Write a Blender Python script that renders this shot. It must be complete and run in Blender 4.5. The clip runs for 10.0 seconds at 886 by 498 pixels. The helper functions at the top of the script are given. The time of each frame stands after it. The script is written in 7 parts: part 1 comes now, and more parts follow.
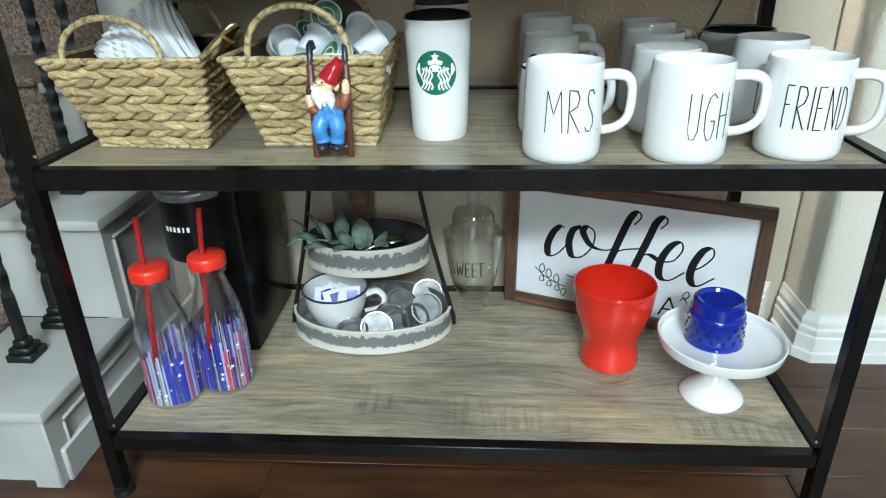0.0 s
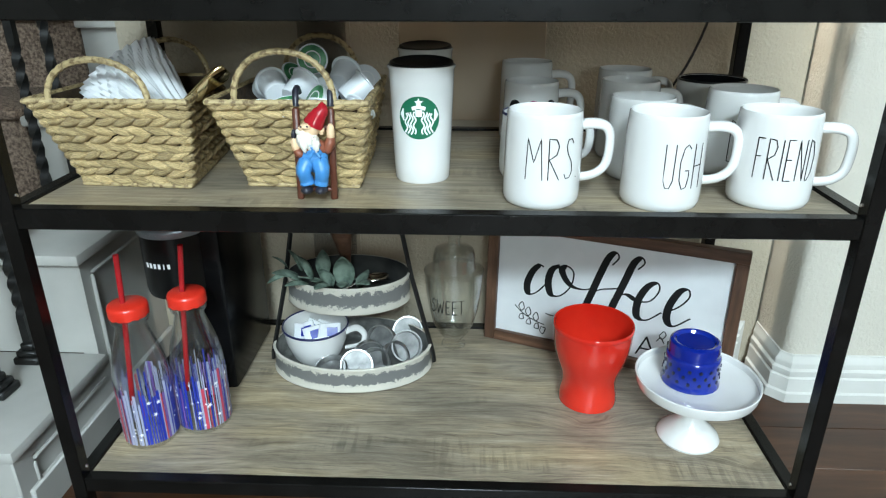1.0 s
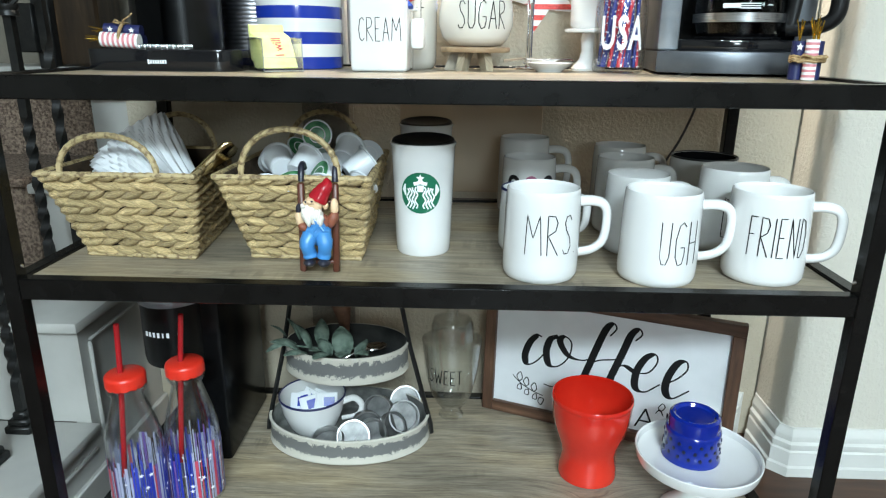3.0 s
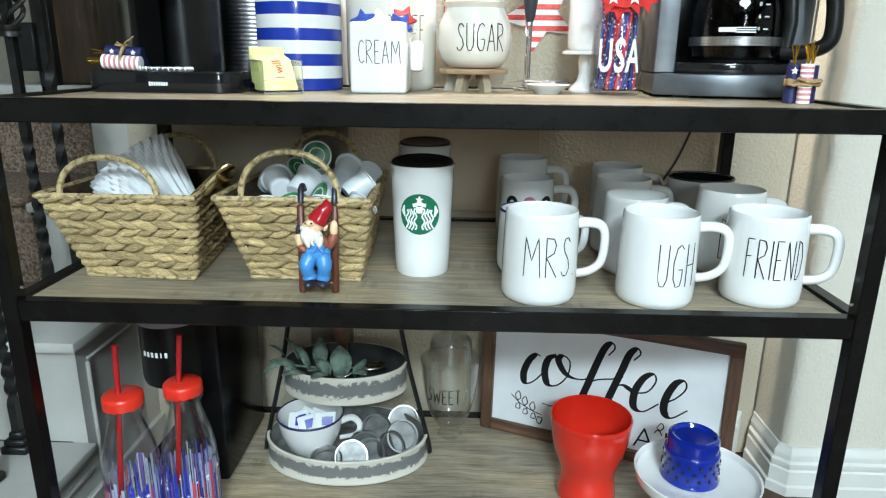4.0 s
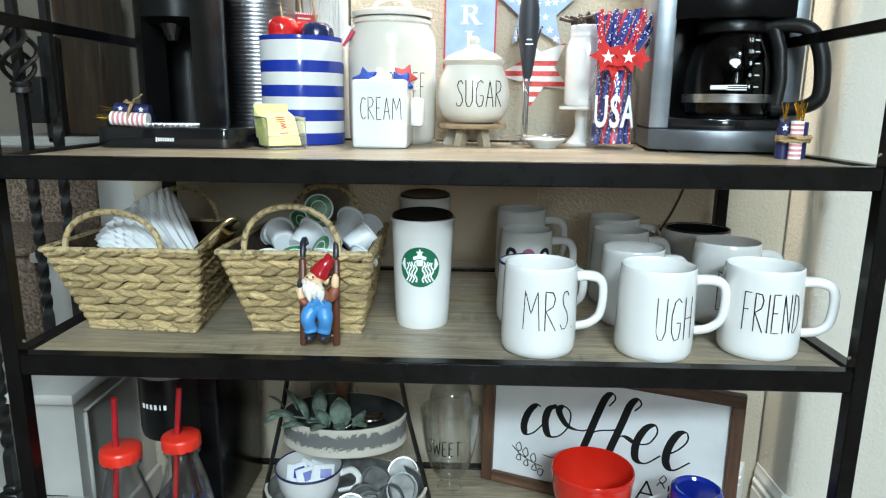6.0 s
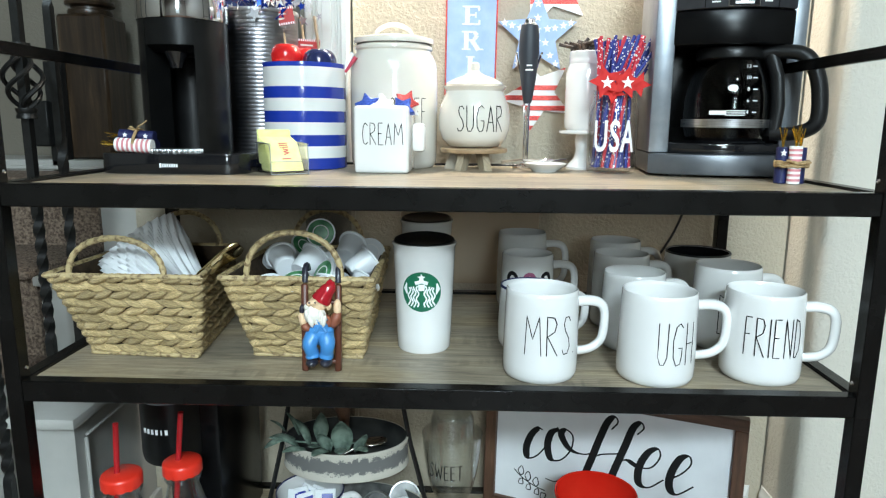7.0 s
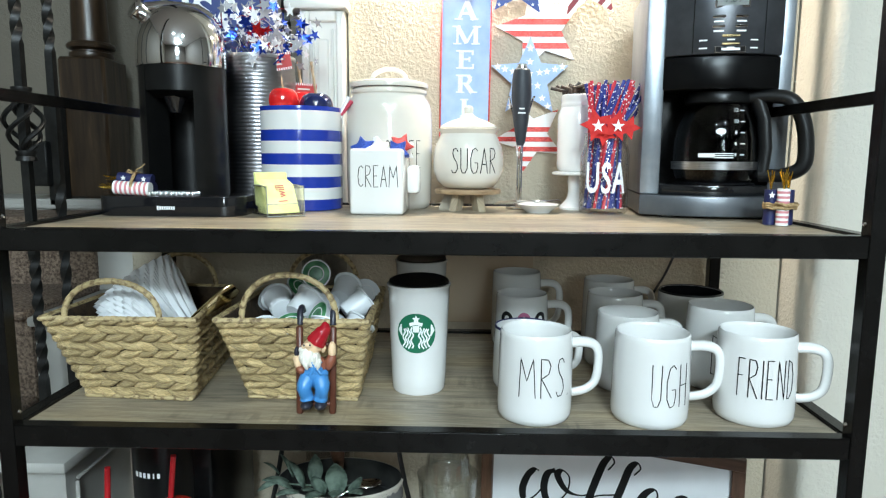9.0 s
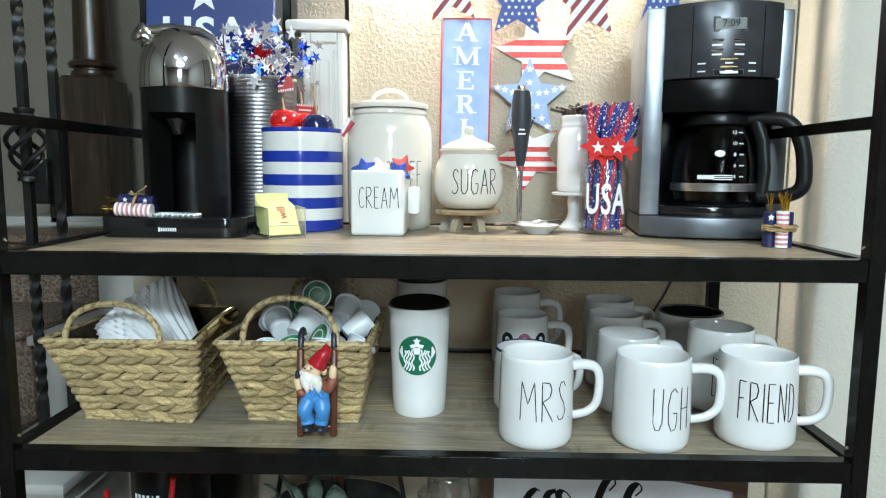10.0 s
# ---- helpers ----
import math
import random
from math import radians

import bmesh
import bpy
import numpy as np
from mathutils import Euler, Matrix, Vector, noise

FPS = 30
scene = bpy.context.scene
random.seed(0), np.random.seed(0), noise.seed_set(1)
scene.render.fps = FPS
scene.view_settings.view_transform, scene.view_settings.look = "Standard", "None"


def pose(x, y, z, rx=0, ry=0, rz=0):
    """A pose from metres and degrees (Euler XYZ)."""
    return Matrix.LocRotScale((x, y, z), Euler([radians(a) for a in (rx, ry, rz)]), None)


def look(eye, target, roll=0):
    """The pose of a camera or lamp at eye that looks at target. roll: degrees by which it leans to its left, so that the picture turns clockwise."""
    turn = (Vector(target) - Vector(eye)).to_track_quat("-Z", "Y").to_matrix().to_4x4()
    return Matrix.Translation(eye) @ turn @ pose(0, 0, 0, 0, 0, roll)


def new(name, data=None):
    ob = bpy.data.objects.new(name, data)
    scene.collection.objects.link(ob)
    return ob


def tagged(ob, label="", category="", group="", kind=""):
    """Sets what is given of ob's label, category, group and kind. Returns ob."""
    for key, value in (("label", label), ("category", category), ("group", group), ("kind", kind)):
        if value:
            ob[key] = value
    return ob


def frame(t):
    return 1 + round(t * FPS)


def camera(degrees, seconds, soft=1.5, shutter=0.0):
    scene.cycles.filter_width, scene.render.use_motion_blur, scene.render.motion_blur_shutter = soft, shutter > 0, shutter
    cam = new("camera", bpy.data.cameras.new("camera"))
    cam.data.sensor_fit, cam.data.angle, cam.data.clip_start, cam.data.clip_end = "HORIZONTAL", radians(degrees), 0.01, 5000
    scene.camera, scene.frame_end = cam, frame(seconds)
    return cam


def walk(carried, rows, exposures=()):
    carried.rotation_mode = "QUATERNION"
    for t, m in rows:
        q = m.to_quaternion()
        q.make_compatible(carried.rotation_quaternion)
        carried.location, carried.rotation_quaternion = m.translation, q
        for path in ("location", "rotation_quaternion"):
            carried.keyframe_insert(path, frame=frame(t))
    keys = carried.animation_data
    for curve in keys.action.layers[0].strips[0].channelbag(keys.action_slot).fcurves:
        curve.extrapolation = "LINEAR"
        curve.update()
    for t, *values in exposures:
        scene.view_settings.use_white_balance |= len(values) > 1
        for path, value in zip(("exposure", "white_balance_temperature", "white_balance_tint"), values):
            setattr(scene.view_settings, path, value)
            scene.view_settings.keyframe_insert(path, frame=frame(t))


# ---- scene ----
cam = camera(67.5, 10.0, 1.2)
PATH = [
    (0, (0.051, -0.815, 0.794), (-0.079, 0.992, -0.054), -1.4),
    (0.5, (0.051, -0.816, 0.806), (-0.044, 1.007, -0.01), -0.6),
    (1, (0.049, -0.818, 0.816), (-0.021, 1.027, 0.047), 0.0),
    (1.5, (0.046, -0.822, 0.819), (-0.018, 1.051, 0.12), 0.2),
    (2, (0.043, -0.822, 0.828), (-0.02, 1.064, 0.166), 0.3),
    (2.5, (0.042, -0.824, 0.832), (-0.02, 1.076, 0.21), 0.5),
    (4, (0.039, -0.825, 0.847), (-0.012, 1.096, 0.293), 0.7),
    (4.5, (0.038, -0.827, 0.853), (-0.014, 1.104, 0.333), 0.8),
    (5, (0.038, -0.829, 0.857), (-0.017, 1.11, 0.369), 0.8),
    (5.5, (0.038, -0.831, 0.859), (-0.013, 1.116, 0.403), 0.7),
    (7, (0.037, -0.835, 0.875), (-0.018, 1.128, 0.5), 0.5),
    (7.5, (0.038, -0.836, 0.878), (-0.017, 1.132, 0.53), 0.4),
    (8, (0.037, -0.837, 0.884), (-0.014, 1.134, 0.553), 0.4),
    (8.5, (0.038, -0.84, 0.887), (-0.01, 1.136, 0.584), 0.3),
    (9, (0.04, -0.842, 0.889), (-0.005, 1.139, 0.613), 0.4),
    (9.5, (0.037, -0.843, 0.896), (-0.005, 1.14, 0.641), 0.4),
    (10, (0.037, -0.843, 0.904), (-0.005, 1.143, 0.665), 0.4),
]
walk(cam, [(t, look(eye, target, roll)) for t, eye, target, roll in PATH], [(0.0, 0.66), (1.5, 0.56), (2.5, 0.54), (5.0, 0.50), (7.5, 0.39), (9.5, 0.30), (10.0, 0.21)])

# ---- light ----
world = bpy.data.worlds.new("room_world")
world.use_nodes = True
world.node_tree.nodes["Background"].inputs[0].default_value = (0.9, 0.95, 1.0, 1)
world.node_tree.nodes["Background"].inputs[1].default_value = 0.05
scene.world = world
scene.view_settings.exposure = 0.0


def area_lamp(name, eye, target, size, power, color, spread=180):
    d = bpy.data.lights.new(name, "AREA")
    d.shape, d.size, d.energy, d.color, d.spread = "DISK", size, power, color, radians(spread)
    o = new(name, d)
    o.matrix_world = look(eye, target)
    return o


CEIL = 2.5
# recessed ceiling lights in the room in front of the rack
CANS = [(-0.35, -2.05), (0.75, -2.0), (0.95, -3.3)]
for cx, cy in CANS:
    area_lamp("ceiling_lamp", (cx, cy, CEIL - 0.02), (cx, cy + 0.4, 0), 0.16, 20, (0.73, 0.905, 1.0))
# added broad lamp that softens the light; no fitting is built for it
area_lamp("ceiling_fitting_lamp", (0.30, -3.15, CEIL - 0.03), (0.30, -2.2, 0), 0.8, 192, (0.715, 0.905, 1.0))
# daylight from the window across the room
win = bpy.data.lights.new("window_light", "AREA")
win.shape, win.size, win.size_y, win.energy, win.color = "RECTANGLE", 0.6, 1.5, 68, (0.78, 0.94, 1.0)
new("window_light", win).matrix_world = look((0.55, -4.62, 1.45), (0.55, 0, 1.2))
# warm puck lights over the rack, close to the wall
for cx in (-0.09, 0.30):
    area_lamp("puck_lamp", (cx, 0.568, 1.42), (cx, 0.590, 0.6), 0.05, 5.2, (1.0, 0.92, 0.79))

# ---- materials ----


def material(name, color, rough=0.5, metal=0.0, **more):
    m = bpy.data.materials.new(name)
    m.use_nodes = True
    b = m.node_tree.nodes["Principled BSDF"]
    b.inputs["Base Color"].default_value = (*color, 1)
    b.inputs["Roughness"].default_value = rough
    b.inputs["Metallic"].default_value = metal
    for k, v in more.items():
        b.inputs[k.replace("_", " ")].default_value = v
    return m


def nodes_of(m):
    return m.node_tree.nodes, m.node_tree.links, m.node_tree.nodes["Principled BSDF"]


def vary(m, c1, c2, scale=20, stretch=(1, 1, 1), detail=6, bump=0.0, bump_scale=None, lo=0.35, hi=0.65, rough=None, dist=0.002, per_object=0.0):
    """Mottled colour between c1 and c2, with a fine relief."""
    n, l, b = nodes_of(m)
    tc = n.new("ShaderNodeTexCoord")
    mp = n.new("ShaderNodeMapping")
    mp.inputs["Scale"].default_value = stretch
    l.new(tc.outputs["Object"], mp.inputs[0])
    vec = mp.outputs[0]
    if per_object:
        oi = n.new("ShaderNodeObjectInfo")
        add = n.new("ShaderNodeVectorMath")
        add.operation = "MULTIPLY_ADD"
        add.inputs[1].default_value = (7.0, 3.0, 5.0)
        l.new(oi.outputs["Random"], add.inputs[0])
        l.new(vec, add.inputs[2])
        vec = add.outputs[0]
    t = n.new("ShaderNodeTexNoise")
    t.inputs["Scale"].default_value = scale
    t.inputs["Detail"].default_value = detail
    l.new(vec, t.inputs["Vector"])
    r = n.new("ShaderNodeValToRGB")
    r.color_ramp.elements[0].position, r.color_ramp.elements[1].position = lo, hi
    r.color_ramp.elements[0].color, r.color_ramp.elements[1].color = (*c1, 1), (*c2, 1)
    l.new(t.outputs["Fac"], r.inputs[0])
    out = r.outputs[0]
    if per_object:
        hsv = n.new("ShaderNodeHueSaturation")
        mr = n.new("ShaderNodeMapRange")
        mr.inputs["To Min"].default_value, mr.inputs["To Max"].default_value = 1 - per_object, 1 + per_object
        l.new(oi.outputs["Random"], mr.inputs["Value"])
        l.new(mr.outputs[0], hsv.inputs["Value"])
        l.new(out, hsv.inputs["Color"])
        out = hsv.outputs[0]
    l.new(out, b.inputs["Base Color"])
    if rough:
        mr2 = n.new("ShaderNodeMapRange")
        mr2.inputs["To Min"].default_value, mr2.inputs["To Max"].default_value = rough
        l.new(t.outputs["Fac"], mr2.inputs["Value"])
        l.new(mr2.outputs[0], b.inputs["Roughness"])
    if bump:
        t2 = n.new("ShaderNodeTexNoise")
        t2.inputs["Scale"].default_value = bump_scale or scale * 3
        t2.inputs["Detail"].default_value = 4
        l.new(vec, t2.inputs["Vector"])
        bp = n.new("ShaderNodeBump")
        bp.inputs["Strength"].default_value, bp.inputs["Distance"].default_value = bump, dist
        l.new(t2.outputs["Fac"], bp.inputs["Height"])
        l.new(bp.outputs[0], b.inputs["Normal"])
    return m


def wood(name, c1, c2, c3, axis_scale=(1.2, 14, 14), scale=3.0, rough=0.5, bump=0.25, knots=0.0):
    """Long-grained wood: streaks along the local x axis, soft darker clouds and a fine relief."""
    m = material(name, c1, rough)
    n, l, b = nodes_of(m)
    tc = n.new("ShaderNodeTexCoord")
    oi = n.new("ShaderNodeObjectInfo")
    off = n.new("ShaderNodeVectorMath")
    off.operation = "MULTIPLY_ADD"
    off.inputs[1].default_value = (9.0, 4.0, 6.0)
    l.new(oi.outputs["Random"], off.inputs[0])
    l.new(tc.outputs["Object"], off.inputs[2])
    mp = n.new("ShaderNodeMapping")
    mp.inputs["Scale"].default_value = axis_scale
    l.new(off.outputs[0], mp.inputs[0])
    wn = n.new("ShaderNodeTexNoise")
    wn.inputs["Scale"].default_value, wn.inputs["Detail"].default_value = 2.0, 3
    l.new(off.outputs[0], wn.inputs["Vector"])
    mixv = n.new("ShaderNodeVectorMath")
    mixv.operation = "MULTIPLY_ADD"
    mixv.inputs[1].default_value = (0.0, 1.1, 0.6)
    l.new(wn.outputs["Color"], mixv.inputs[0])
    l.new(mp.outputs[0], mixv.inputs[2])
    t = n.new("ShaderNodeTexNoise")
    t.inputs["Scale"].default_value, t.inputs["Detail"].default_value, t.inputs["Roughness"].default_value = scale, 9, 0.62
    l.new(mixv.outputs[0], t.inputs["Vector"])
    r = n.new("ShaderNodeValToRGB")
    e = r.color_ramp.elements
    e[0].position, e[0].color = 0.32, (*c2, 1)
    e[1].position, e[1].color = 0.55, (*c1, 1)
    x = e.new(0.72)
    x.color = (*c3, 1)
    l.new(t.outputs["Fac"], r.inputs[0])
    big = n.new("ShaderNodeTexNoise")
    big.inputs["Scale"].default_value, big.inputs["Detail"].default_value = 4.5, 5
    mpb = n.new("ShaderNodeMapping")
    mpb.inputs["Scale"].default_value = (0.8, 2.6, 1.0)
    l.new(off.outputs[0], mpb.inputs[0])
    l.new(mpb.outputs[0], big.inputs["Vector"])
    mr = n.new("ShaderNodeMapRange")
    mr.inputs["From Min"].default_value, mr.inputs["From Max"].default_value = 0.3, 0.7
    mr.inputs["To Min"].default_value, mr.inputs["To Max"].default_value = 0.72, 1.18
    l.new(big.outputs["Fac"], mr.inputs["Value"])
    hsv = n.new("ShaderNodeHueSaturation")
    l.new(mr.outputs[0], hsv.inputs["Value"])
    l.new(r.outputs[0], hsv.inputs["Color"])
    l.new(hsv.outputs[0], b.inputs["Base Color"])
    bp = n.new("ShaderNodeBump")
    bp.inputs["Strength"].default_value, bp.inputs["Distance"].default_value = bump, 0.0015
    l.new(t.outputs["Fac"], bp.inputs["Height"])
    l.new(bp.outputs[0], b.inputs["Normal"])
    return m


def wall_paint(name, c1, c2, relief):
    """Sprayed and knocked-down plaster under paint."""
    m = material(name, c1, 0.55)
    n, l, b = nodes_of(m)
    tc = n.new("ShaderNodeTexCoord")
    t = n.new("ShaderNodeTexNoise")
    t.inputs["Scale"].default_value, t.inputs["Detail"].default_value, t.inputs["Distortion"].default_value = 125, 4, 0.35
    l.new(tc.outputs["Object"], t.inputs["Vector"])
    r = n.new("ShaderNodeValToRGB")
    r.color_ramp.elements[0].position, r.color_ramp.elements[1].position = 0.42, 0.6
    l.new(t.outputs["Fac"], r.inputs[0])
    bp = n.new("ShaderNodeBump")
    bp.inputs["Strength"].default_value, bp.inputs["Distance"].default_value = relief, 0.0028
    l.new(r.outputs[0], bp.inputs["Height"])
    l.new(bp.outputs[0], b.inputs["Normal"])
    big = n.new("ShaderNodeTexNoise")
    big.inputs["Scale"].default_value = 3.0
    l.new(tc.outputs["Object"], big.inputs["Vector"])
    mx = n.new("ShaderNodeMix")
    mx.data_type = "RGBA"
    mx.inputs[6].default_value, mx.inputs[7].default_value = (*c1, 1), (*c2, 1)
    l.new(big.outputs["Fac"], mx.inputs[0])
    l.new(mx.outputs[2], b.inputs["Base Color"])
    return m


def glass(name, color=(1, 1, 1), ior=1.45, gloss=0.045):
    """Thin clear walls: see-through, with gloss that grows towards the edges."""
    m = bpy.data.materials.new(name)
    m.use_nodes = True
    n, l = m.node_tree.nodes, m.node_tree.links
    n.remove(n["Principled BSDF"])
    tr, gl, lw, mx = n.new("ShaderNodeBsdfTransparent"), n.new("ShaderNodeBsdfGlossy"), n.new("ShaderNodeLayerWeight"), n.new("ShaderNodeMixShader")
    po, mr = n.new("ShaderNodeMath"), n.new("ShaderNodeMapRange")
    po.operation, po.inputs[1].default_value = "POWER", 2.3
    mr.inputs["To Min"].default_value, mr.inputs["To Max"].default_value = gloss * ior, 0.8
    tr.inputs[0].default_value = (*color, 1)
    gl.inputs["Roughness"].default_value = 0.02
    l.new(lw.outputs["Facing"], po.inputs[0])
    l.new(po.outputs[0], mr.inputs["Value"])
    l.new(mr.outputs[0], mx.inputs[0])
    l.new(tr.outputs[0], mx.inputs[1])
    l.new(gl.outputs[0], mx.inputs[2])
    l.new(mx.outputs[0], n["Material Output"].inputs["Surface"])
    return m


def shelf_wood(name):
    """Greyed oak laminate: long fine grain along x that bends round knots, tan and grey patches."""
    m = material(name, (0.27, 0.24, 0.19), 0.42)
    n, l, b = nodes_of(m)

    def mapped(src, sc):
        q = n.new("ShaderNodeMapping")
        q.inputs["Scale"].default_value = sc
        l.new(src, q.inputs[0])
        return q.outputs[0]

    def tex(vec, scale, detail=6, rough=0.6):
        q = n.new("ShaderNodeTexNoise")
        q.inputs["Scale"].default_value, q.inputs["Detail"].default_value, q.inputs["Roughness"].default_value = scale, detail, rough
        l.new(vec, q.inputs["Vector"])
        return q.outputs["Fac"]

    def ramp(fac, *stops):
        q = n.new("ShaderNodeValToRGB")
        e = q.color_ramp.elements
        while len(e) < len(stops):
            e.new(0.5)
        for el, (p, c) in zip(e, stops):
            el.position, el.color = p, (*c, 1)
        l.new(fac, q.inputs[0])
        return q.outputs[0]

    def op(kind, a, c):
        q = n.new("ShaderNodeMath")
        q.operation = kind
        for k, v in enumerate((a, c)):
            if isinstance(v, (int, float)):
                q.inputs[k].default_value = v
            else:
                l.new(v, q.inputs[k])
        return q.outputs[0]

    def blend(kind, fac, a, c):
        q = n.new("ShaderNodeMix")
        q.data_type, q.blend_type = "RGBA", kind
        if isinstance(fac, (int, float)):
            q.inputs[0].default_value = fac
        else:
            l.new(fac, q.inputs[0])
        l.new(a, q.inputs[6])
        l.new(c, q.inputs[7])
        return q.outputs[2]

    tc, oi = n.new("ShaderNodeTexCoord"), n.new("ShaderNodeObjectInfo")
    off = n.new("ShaderNodeVectorMath")
    off.operation = "MULTIPLY_ADD"
    off.inputs[1].default_value = (9.0, 4.0, 0.0)
    l.new(oi.outputs["Random"], off.inputs[0])
    l.new(tc.outputs["Object"], off.inputs[2])
    P = off.outputs[0]
    vo = n.new("ShaderNodeTexVoronoi")
    vo.inputs["Scale"].default_value = 1.0
    l.new(mapped(P, (2.3, 5.0, 0.0)), vo.inputs["Vector"])
    d = vo.outputs["Distance"]
    bulge = op("POWER", 2.718, op("MULTIPLY", d, -9.0))
    sep, com = n.new("ShaderNodeSeparateXYZ"), n.new("ShaderNodeCombineXYZ")
    l.new(P, sep.inputs[0])
    wob = op("MULTIPLY", tex(mapped(P, (2.2, 5, 1)), 1.6, 3), 0.045)
    l.new(sep.outputs[0], com.inputs[0])
    l.new(op("ADD", op("ADD", sep.outputs[1], wob), op("MULTIPLY", bulge, 0.07)), com.inputs[1])
    G = com.outputs[0]
    coarse = tex(mapped(G, (3.6, 44, 1)), 1.8, 9, 0.78)
    fine = tex(mapped(G, (6.5, 230, 1)), 1.6, 4, 0.65)
    patch = tex(mapped(P, (2.4, 7.5, 1)), 1.3, 5, 0.6)
    base = ramp(coarse, (0.30, (0.095, 0.073, 0.051)), (0.44, (0.245, 0.203, 0.148)), (0.56, (0.355, 0.300, 0.224)), (0.70, (0.50, 0.44, 0.345)))
    tint = ramp(patch, (0.34, (0.68, 0.69, 0.70)), (0.50, (0.98, 0.97, 0.95)), (0.66, (1.22, 1.15, 0.99)))
    c = blend("MULTIPLY", 1.0, base, tint)
    c = blend("MULTIPLY", 1.0, c, ramp(fine, (0.32, (0.60, 0.57, 0.54)), (0.47, (1.0, 1.0, 1.0)), (0.70, (1.14, 1.14, 1.12))))
    # saw marks that run across the grain in places
    saw = tex(mapped(P, (85, 7, 1)), 1.0, 2)
    c = blend("MULTIPLY", ramp(tex(mapped(P, (1.7, 5, 1)), 1.7, 2), (0.56, (0, 0, 0)), (0.66, (0.75, 0.75, 0.75))), c, ramp(saw, (0.42, (0.55, 0.55, 0.55)), (0.52, (1, 1, 1))))
    c = blend("MULTIPLY", 1.0, c, ramp(d, (0.0, (0.30, 0.27, 0.24)), (0.045, (0.50, 0.46, 0.42)), (0.11, (1, 1, 1))))
    l.new(c, b.inputs["Base Color"])
    bp = n.new("ShaderNodeBump")
    bp.inputs["Strength"].default_value, bp.inputs["Distance"].default_value = 0.25, 0.0006
    l.new(op("ADD", coarse, fine), bp.inputs["Height"])
    l.new(bp.outputs[0], b.inputs["Normal"])
    l.new(op("ADD", op("MULTIPLY", fine, -0.12), 0.46), b.inputs["Roughness"])
    return m


M_PLANK = shelf_wood("grey_oak_laminate")
M_METAL = vary(material("dark_bronze_steel", (0.005, 0.0048, 0.0045), 0.3, 0.0, Specular_IOR_Level=0.18), (0.0045, 0.0042, 0.0038), (0.007, 0.0065, 0.006), 25, bump=0.05, bump_scale=500, rough=(0.20, 0.30))
M_WALL = wall_paint("cream_plaster", (0.43, 0.375, 0.285), (0.39, 0.335, 0.25), 0.42)
M_WALL2 = wall_paint("pale_plaster", (0.61, 0.57, 0.49), (0.57, 0.53, 0.45), 0.35)
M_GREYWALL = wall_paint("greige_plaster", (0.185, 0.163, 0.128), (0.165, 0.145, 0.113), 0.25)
# made-up dark paint for the walls out of view, to lower their bounce
M_ROOM = wall_paint("low_bounce_plaster", (0.20, 0.18, 0.155), (0.18, 0.16, 0.14), 0.25)
# white trim paint again, darkened because less light reaches the stairs
M_SHADEDTRIM = vary(material("shaded_white_stair_paint", (0.48, 0.48, 0.465), 0.4), (0.36, 0.35, 0.325), (0.43, 0.42, 0.39), 7, bump=0.05)
M_TRIM = vary(material("white_trim_paint", (0.78, 0.77, 0.74), 0.35), (0.60, 0.59, 0.55), (0.66, 0.65, 0.61), 9, bump=0.04)
M_CEIL = wall_paint("white_ceiling", (0.75, 0.74, 0.72), (0.72, 0.71, 0.69), 0.3)
M_FLOOR = wood("brown_floorboards", (0.066, 0.026, 0.011), (0.026, 0.010, 0.005), (0.105, 0.045, 0.020), (1.0, 9, 9), 2.5, 0.38, 0.2)
M_CARPET = vary(material("brown_carpet", (0.16, 0.11, 0.08), 1.0), (0.07, 0.045, 0.032), (0.26, 0.19, 0.14), 160, bump=1.0, bump_scale=240, dist=0.006)
M_NEWEL = wood("dark_walnut_stain", (0.045, 0.027, 0.015), (0.010, 0.006, 0.004), (0.12, 0.075, 0.042), (14, 14, 1.0), 2.6, 0.3, 0.4)
M_IRON = vary(material("black_wrought_iron", (0.006, 0.006, 0.006), 0.45, 0.2), (0.004, 0.004, 0.004), (0.011, 0.011, 0.010), 80, bump=0.2, bump_scale=150)
M_CERAMIC = vary(material("white_glazed_ceramic", (0.72, 0.71, 0.69), 0.10, Coat_Weight=0.6, Coat_Roughness=0.03), (0.68, 0.672, 0.65), (0.735, 0.728, 0.71), 7, bump=0.03, bump_scale=12, dist=0.004)
M_CREAMCER = vary(material("cream_glazed_ceramic", (0.80, 0.76, 0.68), 0.10, Coat_Weight=0.6, Coat_Roughness=0.03), (0.64, 0.605, 0.535), (0.69, 0.66, 0.60), 7, bump=0.03, bump_scale=12, dist=0.004)
M_INK = material("black_lettering", (0.008, 0.008, 0.008), 0.75, Specular_IOR_Level=0.2)
M_BLACK = vary(material("black_plastic", (0.005, 0.005, 0.005), 0.3, Specular_IOR_Level=0.24), (0.004, 0.004, 0.004), (0.006, 0.006, 0.006), 40, bump=0.05, bump_scale=500, rough=(0.24, 0.36))
M_BLACKMATT = vary(material("matt_black_plastic", (0.007, 0.007, 0.0075), 0.42, Specular_IOR_Level=0.35), (0.006, 0.006, 0.0062), (0.009, 0.009, 0.0095), 40, bump=0.08, bump_scale=600)
M_DEEPBLACK = material("deep_black_plastic", (0.003, 0.003, 0.0032), 0.25, Specular_IOR_Level=0.16)
M_BASEGREY = vary(material("graphite_plastic", (0.10, 0.108, 0.118), 0.33, 0.5), (0.085, 0.092, 0.102), (0.12, 0.128, 0.14), 25, bump=0.03, bump_scale=500)
